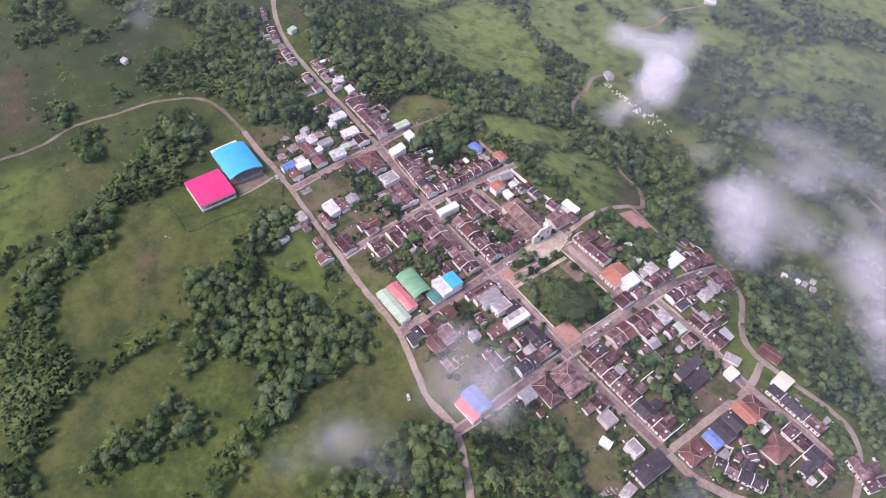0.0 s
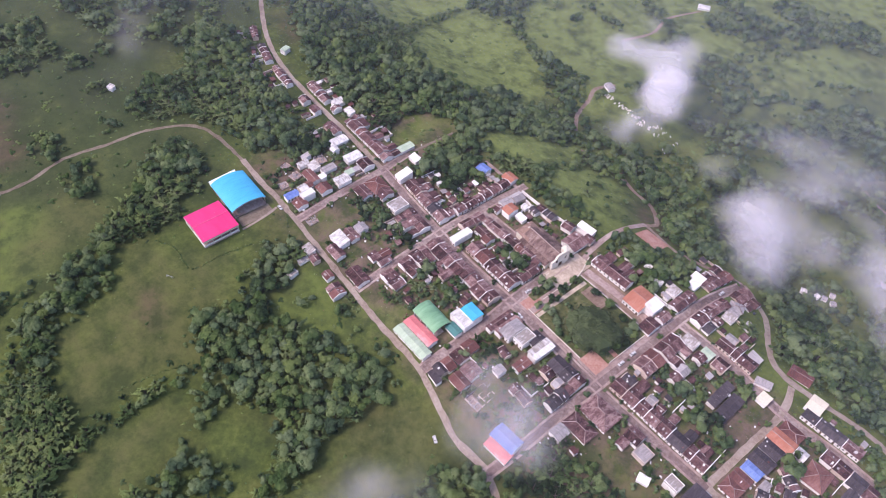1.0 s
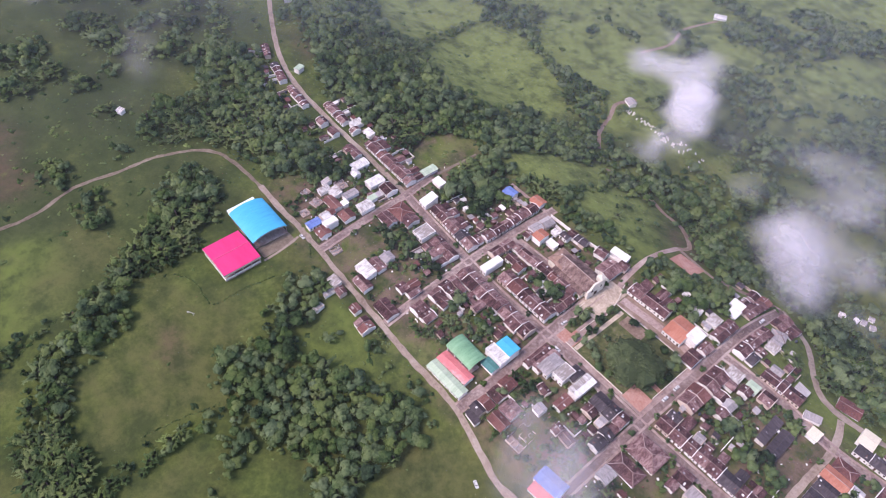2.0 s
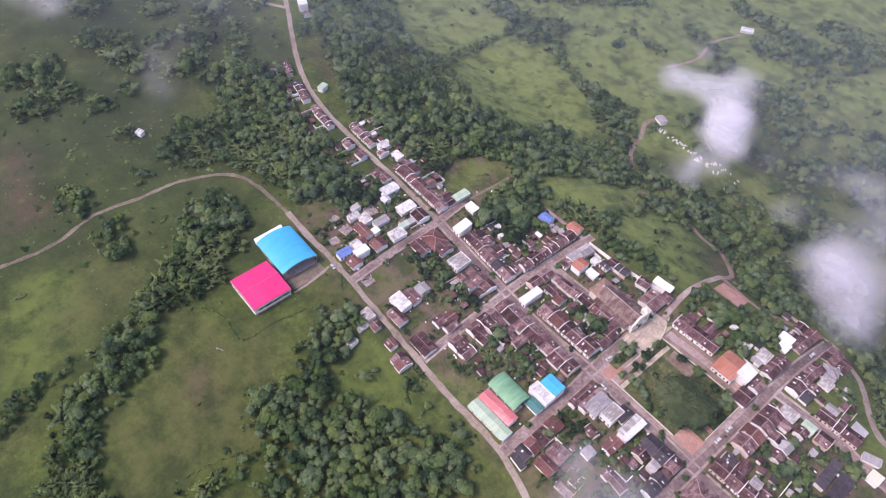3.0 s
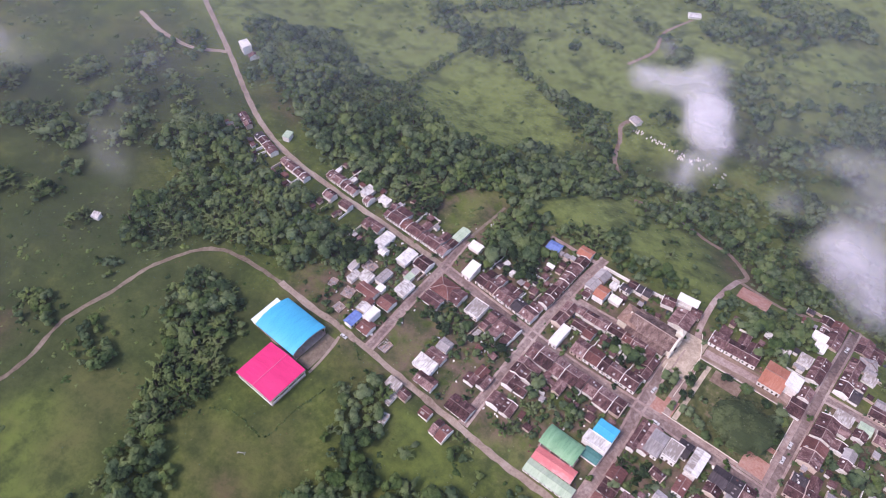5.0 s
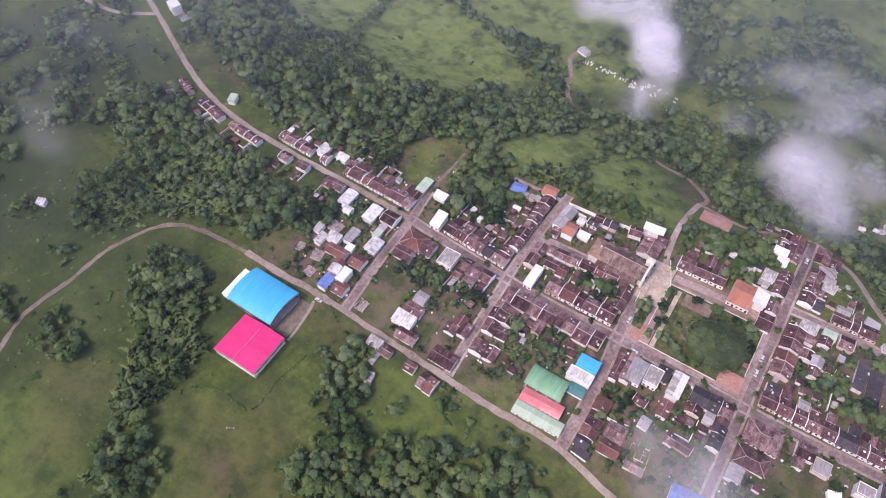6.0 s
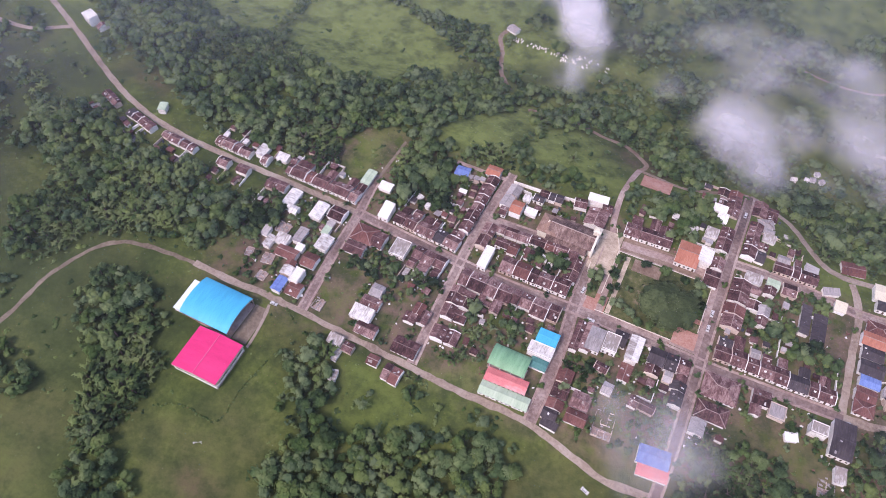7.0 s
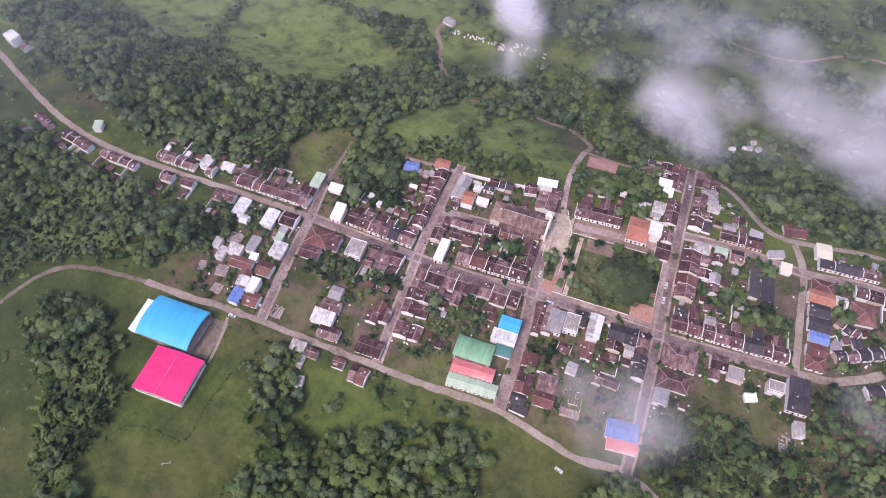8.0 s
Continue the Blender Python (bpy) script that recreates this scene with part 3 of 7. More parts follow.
def house(x, y, ang, L, D, roof="b", style="gable", eave=3.0, slope=0.42, wall=M_WALL, front=True, label="", category="house", group="", parapet=0, wing=0.0, wing_roof="", rng=None, name="house", over=0.75):
    """A house with its front towards its own -y side. wing: length of a back wing."""
    rng = rng or random.Random(int(x * 13 + y * 7))
    z = min(ground_z(x + a * L * 0.4, y + b * D * 0.4) for a in (-1, 0, 1) for b in (-1, 0, 1)) + 0.1
    m = pose(x, y, z, 0, 0, ang)
    mr, text = ROOFS[roof]
    ob = thing(name, m, label or ("low whitewashed house with " + text), category, group)
    TAKEN.append((x, y, math.radians(ang), L / 2, D / 2))
    hx, hy = L / 2, D / 2
    rise = slope * hy
    g = ([], [])
    if style == "gable":
        extrude_x(g, [(-hy, -1.5), (hy, -1.5), (hy, eave), (0, eave + rise), (-hy, eave)], -hx, hx)
        part("wall", g, wall, ob)
        for s in (-1, 1):
            g = ([], [])
            extrude_x(g, slab(s * -0.02, eave + rise + 0.2, s * (hy + over), eave + 0.2 - over * slope, 0.17), -hx - 0.15, hx + 0.15)
            deck = part("roof_slope", g, mr, ob)
            if roof in "brd" and L > 4:
                for k in range(rng.choice((0, 0, 1, 1, 2))):
                    px, py = rng.uniform(-hx + 1, hx - 1.2), rng.uniform(0.4, hy - 1.2)
                    w, d = rng.uniform(0.4, 1.3), rng.uniform(0.6, 1.6)
                    g2 = ([], [])
                    extrude_x(g2, slab(s * py, eave + rise + 0.26 - slope * py, s * (py + d), eave + rise + 0.26 - slope * (py + d), 0.05), px - w / 2, px + w / 2)
                    part("roof_patch", g2, rng.choice((M_ZINC, M_ZINC, M_CEMENT, M_CLAY_RED)), deck, "lighter patched sheet")
        g = ([], [])
        tube(g, [(-hx - 0.16, 0, eave + rise + 0.16), (hx + 0.16, 0, eave + rise + 0.16)], [0.2, 0.2], 6)
        part("ridge_cap", g, M_RIDGE if roof in "bro" else mr, ob)
    elif style == "hip":
        box(g, -hx, hx, -hy, hy, -1.5, eave)
        part("wall", g, wall, ob)
        g = ([], [])
        hip_roof(g, hx + over, hy + over, eave - 0.1, slope * (hy + over))
        part("roof", g, mr, ob)
        run = min(hy + over, hx + over) * 0.95
        for sx in (-1, 1):
            for sy in (-1, 1):
                g = ([], [])
                tube(g, [(sx * (hx + over), sy * (hy + over), eave - 0.08), (sx * (hx + over - run), 0, eave - 0.06 + slope * (hy + over))], [0.19, 0.19], 5)
                part("hip_cap", g, M_RIDGE, ob)
        g = ([], [])
        if hx > hy:
            tube(g, [(-hx - over + run, 0, eave - 0.05 + slope * (hy + over)), (hx + over - run, 0, eave - 0.05 + slope * (hy + over))], [0.2, 0.2], 6)
            part("ridge_cap", g, M_RIDGE, ob)
    elif style == "shed":
        extrude_x(g, [(-hy, -1.5), (hy, -1.5), (hy, eave + 0.18 * D), (-hy, eave)], -hx, hx)
        part("wall", g, wall, ob)
        g = ([], [])
        extrude_x(g, slab(hy + 0.3, eave + 0.18 * D + 0.2, -hy - 0.4, eave + 0.1, 0.12), -hx - 0.25, hx + 0.25)
        part("roof", g, mr, ob)
    elif style == "barrel":
        n = 14
        arc = [(-hy * math.cos(k * math.pi / n), eave + slope * hy * math.sin(k * math.pi / n)) for k in range(n + 1)]
        extrude_x(g, [(-hy, -1.5)] + arc + [(hy, -1.5)], -hx, hx)
        part("wall", g, wall, ob)
        g = ([], [])
        outer = [(a * (1 + 0.5 / hy), b + 0.25) for a, b in arc]
        inner = [(a * (1 + 0.5 / hy), b + 0.1) for a, b in reversed(arc)]
        extrude_x(g, outer + inner, -hx - 0.4, hx + 0.4)
        part("roof", g, mr, ob)
    elif style == "flat":
        box(g, -hx, hx, -hy, hy, -1.5, eave)
        part("wall", g, wall, ob)
        g = ([], [])
        box(g, -hx - 0.3, hx + 0.3, -hy - 0.3, hy + 0.3, eave + 0.005, eave + 0.2)
        part("roof_slab", g, mr, ob)
        for a in ((-hx, hx, -hy, -hy + 0.2), (-hx, hx, hy - 0.2, hy), (-hx, -hx + 0.2, -hy + 0.21, hy - 0.21), (hx - 0.2, hx, -hy + 0.21, hy - 0.21)):
            g = ([], [])
            box(g, *a, eave + 0.205, eave + 0.75)
            part("parapet", g, wall, ob)
    if style in ("gable",) and parapet:
        for s in (-1, 1):
            if parapet == 3 or parapet == (1 if s < 0 else 2):
                g = ([], [])
                e = eave + 0.45
                extrude_x(g, [(-hy - 0.2, eave - 1.5), (hy + 0.2, eave - 1.5), (hy + 0.2, e), (0, e + rise), (-hy - 0.2, e)], s * (hx + 0.19) - 0.17, s * (hx + 0.19) + 0.17)
                part("party_wall", g, wall, ob)
    if front:
        n = max(2, int(L / 2.3))
        for k in range(n):
            px = -hx + L * (k + 0.5) / n
            if k % 3 == (1 if n > 2 else 0):
                part("door", DOOR, None, ob, at=pose(px, -hy - 0.02, 0.12))
            else:
                part("window", WINDOW, None, ob, at=pose(px, -hy - 0.02, 1.0))
            if eave > 4.8:
                part("window", WINDOW, None, ob, at=pose(px, -hy - 0.02, 3.5))
    if wing > 2:
        wx = rng.choice((-1, 1)) * (hx - 2.6)
        w = 2.4
        g = ([], [])
        y0, y1 = hy + 0.02, hy + wing
        ev = eave - 0.5
        box(g, wx - w, wx + w, y0, y1, -1.5, ev)
        part("wing_wall", g, wall, ob)
        wr = ROOFS[wing_roof or roof][0]
        for s in (-1, 1):
            v, f = [], []
            for yy in (hy + over + 0.1, y1 + 0.4):
                v += [(wx, yy, ev + 1.05), (wx + s * (w + 0.5), yy, ev - 0.05), (wx + s * (w + 0.5), yy, ev - 0.2), (wx, yy, ev + 0.9)]
            f += [(0, 1, 5, 4), (1, 2, 6, 5), (2, 3, 7, 6), (3, 0, 4, 7), (3, 2, 1, 0), (4, 5, 6, 7)]
            part("wing_roof", (v, f), wr, ob)
        TAKEN.append((x - math.sin(math.radians(ang)) * (hy + wing / 2), y + math.cos(math.radians(ang)) * (hy + wing / 2), math.radians(ang), hx, wing / 2))
    return ob


LOTS = []


def overlaps(x, y, ang, L, D):
    """Whether a house there would cut into one that stands already."""
    c, s = math.cos(math.radians(ang)), math.sin(math.radians(ang))
    for i in range(7):
        for j in range(5):
            u, w = (i / 6 - 0.5) * (L - 0.6), (j / 4 - 0.5) * (D - 0.6)
            px, py = x + c * u - s * w, y + s * u + c * w
            for tx, ty, a, hx, hy in TAKEN:
                dx, dy = px - tx, py - ty
                if abs(dx * math.cos(a) + dy * math.sin(a)) < hx - 0.2 and abs(-dx * math.sin(a) + dy * math.cos(a)) < hy - 0.2:
                    return True
    return False



def row(x0, y0, x1, y1, depth, side, roofs="bbbbr", front=9.5, wings=0.5, seed=1, group="houses along the street", skip=(), tall=0.0, parapets=0.45, yards=11, ranges=1):
    """A row of houses whose fronts stand on the line; side 1: they lie to the left of its direction."""
    rng = random.Random(seed)
    a, d = Vector((x0, y0)), Vector((x1 - x0, y1 - y0))
    total = d.length
    d.normalize()
    n = Vector((-d.y, d.x)) * side
    front, depth = front * 0.84, depth * 0.86
    n_houses = max(1, round(total / front))
    cuts = [0] + sorted((k + rng.uniform(-0.28, 0.28)) * total / n_houses for k in range(1, n_houses)) + [total]
    ang = math.degrees(math.atan2(d.y, d.x)) + (0 if side > 0 else 180)
    for k, (s0, s1) in enumerate(zip(cuts, cuts[1:])):
        if k in skip:
            continue
        L = s1 - s0 - 0.5
        dep = depth * rng.uniform(0.85, 1.1)
        c = a + d * (s0 + s1) / 2 + n * (dep / 2 + rng.uniform(0, 0.25))
        roof = rng.choice(roofs)
        if L < 2.5 or overlaps(c.x, c.y, ang, L, dep):
            continue
        pp = rng.choice((1, 2, 3)) if rng.random() < parapets else 0
        wing = rng.uniform(5, 10) if rng.random() < wings else 0
        house(c.x, c.y, ang + rng.uniform(-0.8, 0.8), L, dep, roof, "gable", 3.2 + rng.uniform(0, 0.6) + (2.5 if rng.random() < tall else 0), rng.uniform(0.3, 0.44),
              M_WALL if rng.random() < 0.75 else M_PLASTER, group=group, parapet=pp, wing=wing if L > 6 and not overlaps(c.x + n.x * (dep + wing) / 2, c.y + n.y * (dep + wing) / 2, ang, L, wing) else 0, rng=rng, over=0.5)
        back = dep / 2
        if ranges > 1 and rng.random() < 0.85:
            d2, l2 = rng.uniform(4.6, 6.6), L * rng.uniform(0.6, 1.0)
            e = c + n * (dep / 2 + d2 / 2 + 0.75) + d * rng.uniform(-0.5, 0.5) * (L - l2)
            if l2 > 3 and not overlaps(e.x, e.y, ang, l2, d2):
                turned = rng.random() < 0.3 and l2 > 4
                house(e.x, e.y, ang + (90 if turned else 180) + rng.uniform(-1, 1), d2 if turned else l2, l2 if turned else d2, rng.choice(roofs + roofs + "c"), "shed" if rng.random() < 0.25 else "gable", rng.uniform(2.4, 3.0), rng.uniform(0.26, 0.4),
                      M_WALL if rng.random() < 0.7 else M_PLASTER, front=False, group=group, parapet=rng.choice((0, 0, 1, 2, 3)), rng=rng, over=0.45)
                back += d2 + 0.8
        if yards:
            LOTS.append((c.x + n.x * back, c.y + n.y * back, ang, L, yards))


# houses that stand out
house(-491.5, 213, 110, 6.4, 4.8, "g", "barrel", 3.4, 0.35, label="house with a curved pale weathered roof beside the road", front=False)
house(-412, 211.5, 90, 9, 5.5, "z", "shed", 3.2, label="outbuilding with a pale sheet roof", front=False)
house(-398, 212.5, 0, 7.5, 5, "z", "shed", 3.2, label="outbuilding with a pale sheet roof", front=False)
house(-375.4, 187, 90, 13.5, 7, "z", "barrel", 3.4, 0.3, label="long house under a curved white sheet roof", front=False)
house(-356, 187, 90, 12, 6.6, "z", "gable", 3.6, 0.2, label="two-storey house with a pale pink-white sheet roof", front=False)
house(-341.4, 168.5, 90, 10, 7, "z", "gable", 3.6, 0.2, label="house with a bright white sheet roof on the cross street", front=False)
house(-300.4, 185, 0, 9.5, 11.5, "z", "flat", 3.6, wall=M_WALL, label="square white concrete house with a flat roof")
house(-319.8, 204.5, 0, 6.2, 10.5, "z", "shed", 4.4, label="tall narrow house with a white sheet roof")
house(-342.6, 223, 90, 12, 5, "g", "gable", 3, 0.2, label="weathered shed with a patchy pale green roof", front=False)
house(-329.5, 221.5, 0, 8, 5, "z", "shed", 3, label="small house with a white sheet roof at the field", front=False)
house(-356.6, 167, 90, 10.5, 4.6, "c", "gable", 3.2, 0.2, label="house with a light grey sheet roof", front=False)
house(-364, 160, 0, 8, 6, "z", "shed", 3.2, label="low house with white sheet roofs", front=False)
house(-376, 161, 0, 4, 6, "c", "shed", 2.6, label="small grey outbuilding in a yard", front=False)
house(-349.2, 133.6, 90, 9.5, 5, "u", "gable", 3.4, 0.25, label="corner house with a faded blue sheet roof", front=True)
house(-343, 142, 90, 9, 5.4, "z", "flat", 5, label="two-storey white concrete house", front=False)
house(-370.4, 155.5, 90, 8, 4, "z", "shed", 2.8, label="low shed with pale weathered sheets", front=False)
house(-357, 153.4, 0, 13, 6.2, "r", "gable", 3, 0.3, label="low house with reddish tile roofs", front=False)
house(-352, 159.4, 0, 4.4, 4, "z", "shed", 3, label="small outbuilding with a white roof", front=False)
house(-342.6, 154.5, 0, 8.6, 8, "r", "gable", 3, 0.3, label="house with a faded red roof on the cross street", front=False)
house(-340.2, 134.6, 0, 8, 7.4, "r", "gable", 3, 0.3, label="corner house with a reddish tile roof", front=True)
house(-344.8, 176.5, 90, 6, 3.6, "g", "shed", 3, label="lean-to with a pale greenish roof", front=False)
house(-314.4, 184.6, 0, 8, 9.5, "b", "gable", 3.2, 0.34)
house(-293.2, 131.6, 0, 12, 6.5, "b", "gable", 3, 0.32, front=True)
house(-268.4, 151, 90, 8.4, 5, "b", "gable", 3, 0.3, front=False)
house(-269.4, 131.6, 0, 14, 8.4, "b", "gable", 3.2, 0.32, label="long corner house with an old brown tile roof")
house(-205.6, 255.4, 90, 13, 11, "b", "gable", 3.4, 0.3, label="broad house with a dark brown tile roof behind the church", front=False)
house(-80.4, 242.4, 92, 19, 5, "d", "shed", 3.2, label="long building with worn dark sheets and white walls", front=False, category="building")
house(-186.4, 144.2, 0, 8.4, 7.4, "b", "gable", 3, 0.32, front=False)
house(-175.2, 143.4, 0, 9.6, 8.4, "b", "gable", 3, 0.32, front=False)
house(-174.6, 134.4, 0, 10.6, 6.8, "r", "gable", 3, 0.35, label="house with a red tile roof on the low block", front=False)
house(-185.4, 125.6, -6, 8.6, 3.6, "d", "shed", 3, label="narrow dark-roofed shed beside the lower road", front=False)
house(-298.8, 154.5, 0, 7, 6.5, "c", "gable", 3.2, 0.3, label="small house with a light grey sheet roof among trees", front=False)
house(-298.5, 146.5, 0, 11, 6, "b", "gable", 2.8, 0.3, front=False)
house(-299.5, 138.5, 0, 12, 7.5, "z", "shed", 3.6, label="low house with a white sheet roof", front=False)
house(-272.6, 154.5, 90, 7, 5, "r", "gable", 2.8, 0.35, label="small house with a red sheet roof", front=False)
house(-275, 148, 90, 6, 6, "b", "gable", 2.8, 0.3, front=False)
house(-253.2, 200.5, 0, 5, 14.5, "z", "flat", 4.6, label="tall narrow white building on the main street")
house(-241.5, 213, 0, 6, 6.5, "r", "gable", 3.4, 0.35, label="back house with a red tile roof", front=False)
house(-250.8, 240.5, 0, 7, 8, "o", "gable", 5.6, 0.25, label="two-storey house with an orange tile roof", front=False)
house(-242.5, 243, 0, 7, 4, "z", "shed", 2.8, label="small shed with a white roof", front=False)
house(-292.5, 253.6, 3, 8.6, 6.4, "u", "gable", 3.4, 0.3, label="small house with a bright blue roof beside the wood", front=False)
house(-275, 262.5, 0, 9, 7, "o", "gable", 3, 0.3, label="house with an orange-brown tile roof", front=False)
house(-209, 269.8, 5, 12, 4.6, "z", "shed", 3.4, label="long white-roofed shed on the upper lane", front=False)
house(-149.5, 253, 0, 12.5, 15.5, "o", "gable", 4.4, 0.3, label="large building with a bright orange tile roof", front=True, category="building")
house(-140.4, 255, 90, 9.5, 7, "z", "shed", 6.2, label="white-roofed block beside the orange roof", front=False, category="building")
house(-133.6, 244, 0, 8, 10, "b", "gable", 3.2, 0.35, front=False)
house(-117.4, 228.8, 90, 8, 10.5, "r", "gable", 3.2, 0.3, label="house with a worn red roof on the cross street", front=False)
house(-112, 254.8, 0, 9, 6, "z", "shed", 3.4, label="house with white and grey sheet roofs", front=False)
house(-101, 256.6, 0, 7, 5.5, "g", "gable", 3.2, 0.15, label="small house with a pale green sheet roof", front=False)
house(-152, 273, 0, 6, 4, "z", "shed", 2.8, label="small white-roofed shed on the slope", front=False)
house(-137.6, 291, 0, 6, 6, "z", "shed", 3, label="small white-roofed house on the slope", front=False)
house(-140, 300, 0, 8, 5, "z", "shed", 3, label="small white-roofed house on the slope", front=False)
house(-141, 275, 0, 7, 6, "z", "shed", 3.2, label="small white-roofed house on the slope", front=False)
house(-112, 303, 20, 8, 6, "c", "hip", 3, 0.3, label="small house with a grey roof", front=False)
house(-109, 289, 0, 7, 5, "z", "shed", 3, label="small white-roofed house on the slope", front=False)
house(-72.5, 239, 92, 20, 6, "d", "gable", 3.4, 0.28, label="long building with a black sheet roof beside a lawn", front=False, category="building")
house(-43.8, 279.2, 4, 8.5, 9.5, "m", "gable", 4, 0.12, label="house with a wide cream sheet roof on the ridge", front=False)
house(-64, 259.6, 0, 6, 6, "m", "shed", 3, label="small house with a cream sheet roof", front=False)
house(-70, 268, 20, 9, 4, "c", "shed", 2.6, label="open shed with a grey roof", front=False)
house(-60, 291.5, 10, 13, 8, "r", "gable", 3, 0.3, label="house with a worn red roof beside the ridge road", front=False)
house(-43.5, 246, 0, 14, 7.5, "o", "gable", 3.4, 0.3, label="house with a bright orange tile roof", front=False)
house(-43.5, 228, 0, 12, 8, "d", "gable", 3.2, 0.28, label="house with dark sheet roofs", front=False)
house(-43.5, 219.5, 0, 10, 5.5, "u", "gable", 3.4, 0.25, label="house with faded blue sheet roofs", front=False)
house(-34.5, 217, 0, 4, 6, "c", "shed", 3, label="lean-to with a grey sheet roof", front=False)
house(-21, 243, 5, 11, 13, "r", "hip", 3.2, 0.4, label="house with a reddish hipped tile roof among trees", front=False)
house(-180, 177.8, 0, 8, 13, "c", "gable", 4.4, 0.2, label="grey sheet roofed building on the main street", category="building")
house(-171.6, 179.5, 0, 7.6, 10.5, "z", "flat", 4.8, label="white concrete building with a flat roof", category="building")
house(-183.5, 178, 90, 17, 5, "b", "gable", 3.4, 0.3, front=False)
house(-168, 184.5, 0, 7, 8, "d", "gable", 3.4, 0.3)
house(-159.6, 181, 90, 15, 6, "z", "gable", 5.4, 0.12, label="long white-roofed building on the square", front=False)
house(-160, 167, 90, 10, 5, "r", "gable", 3, 0.2, label="brick outbuilding with a red roof", front=False)
house(-202.6, 166.5, 0, 11, 7, "B", "gable", 6.4, 0.1, label="two-storey white house with a bright blue sheet roof", front=False)
house(-203.5, 159.5, 0, 13, 6.4, "z", "flat", 5, label="white house with an unfinished roof terrace", front=False)
house(-201.8, 152.4, 0, 9, 5, "t", "gable", 3.2, 0.2, label="low hall with a dark teal roof", front=False)
house(-133.6, 132, 5, 15.5, 8.5, "u", "gable", 4, 0.25, label="house with a faded blue and salmon roof in the mist", front=False)
house(-132, 125, 5, 15, 6, "p", "shed", 3, label="extension with a salmon sheet roof", front=False)
house(-52, 181, 0, 10.5, 19, "d", "gable", 4.4, 0.14, label="long hall with a black sheet roof", category="hall")
house(-63.8, 181, 0, 8, 6, "z", "flat", 6.2, label="white concrete house with an open terrace", front=False)
house(-50, 163, 8, 5, 7.5, "z", "shed", 3, label="small shed with a white roof below the hall", front=False)
house(-84, 182, 0, 8, 8, "c", "flat", 3, wall=M_PLASTER, label="unfinished concrete house of bare blocks", front=False)
house(-75, 172, 20, 6, 4, "z", "shed", 2.6, label="small shed with a white roof", front=False)
house(-593, 261, -20, 10, 7, "z", "flat", 6.5, label="large white house at the top of the road", front=True)
house(-525, 83, 20, 5, 4, "z", "shed", 2.6, label="lone white-roofed hut in the pasture", front=False)
house(-296, 101.5, -80, 6, 3.4, "z", "shed", 2.4, label="small shed with a white roof in the grass", front=False)
house(-300.5, 113, 90, 9, 2.6, "z", "shed", 2.4, label="narrow lean-to with a white roof", front=False)
house(-305, 119, 0, 8, 5, "z", "shed", 3, label="small house with a white sheet roof", front=False)
house(-372, 626, 30, 12, 7, "z", "gable", 3.4, 0.2, label="far white farmhouse on a hillside", front=False)
house(-331, 436, -20, 9, 6, "c", "gable", 3.4, 0.3, label="cemetery chapel with a grey roof", front=False)
house(-257, 369, -30, 6, 2.4, "z", "shed", 2.2, label="narrow white shed on the slope", front=False)
house(-98, 372, 20, 4, 2.6, "z", "shed", 2.4, label="far hut with a white roof on the slope", front=False)
house(-90, 376, -10, 3, 2.4, "z", "shed", 2.4, label="far hut with a white roof on the slope", front=False)


def ruin(x, y, ang, L, D, nx, ny, h, label, seed):
    """Roofless walls round a bare floor, with rubble and stub walls inside."""
    r = random.Random(seed)
    z = min(ground_z(x + a * L * 0.4, y + b * D * 0.4) for a in (-1, 1) for b in (-1, 1))
    ob = thing("unfinished_house", pose(x, y, z, 0, 0, ang), label, "house")
    TAKEN.append((x, y, math.radians(ang), L / 2, D / 2))
    g = ([], [])
    box(g, -L / 2, L / 2, -D / 2, D / 2, -1.2, 0.35)
    floor = part("floor_slab", g, M_KERB, ob)
    for i in range(nx + 1):
        for j in range(ny):
            if i in (0, nx) or r.random() < 0.6:
                g = ([], [])
                px = -L / 2 + 0.1 + (L - 0.2) * i / nx
                box(g, px - 0.1, px + 0.1, -D / 2 + 0.2 + (D - 0.4) * j / ny, -D / 2 + 0.2 + (D - 0.4) * (j + r.uniform(0.55, 1.0)) / ny, 0.354, h * r.uniform(0.4, 1.0))
                part("wall", g, M_PLASTER if r.random() < 0.5 else M_CEMENT, ob)
    for j in range(ny + 1):
        for i in range(nx):
            if j in (0, ny) or r.random() < 0.6:
                g = ([], [])
                py = -D / 2 + 0.1 + (D - 0.2) * j / ny
                box(g, -L / 2 + 0.22 + (L - 0.4) * i / nx, -L / 2 + 0.2 + (L - 0.4) * (i + r.uniform(0.5, 0.95)) / nx, py - 0.1, py + 0.1, 0.354, h * r.uniform(0.4, 1.0))
                part("wall", g, M_PLASTER if r.random() < 0.5 else M_CEMENT, ob)
    g = ([], [])
    for k in range(int(L * D * 0.35)):
        px, py, s = r.uniform(-L / 2 + 0.6, L / 2 - 0.6), r.uniform(-D / 2 + 0.6, D / 2 - 0.6), r.uniform(0.15, 0.6)
        box(g, px - s, px + s, py - s * 0.7, py + s * 0.7, 0.3, 0.36 + s * 0.8)
    part("rubble", g, M_CEMENT, floor, "grey rubble and blocks")


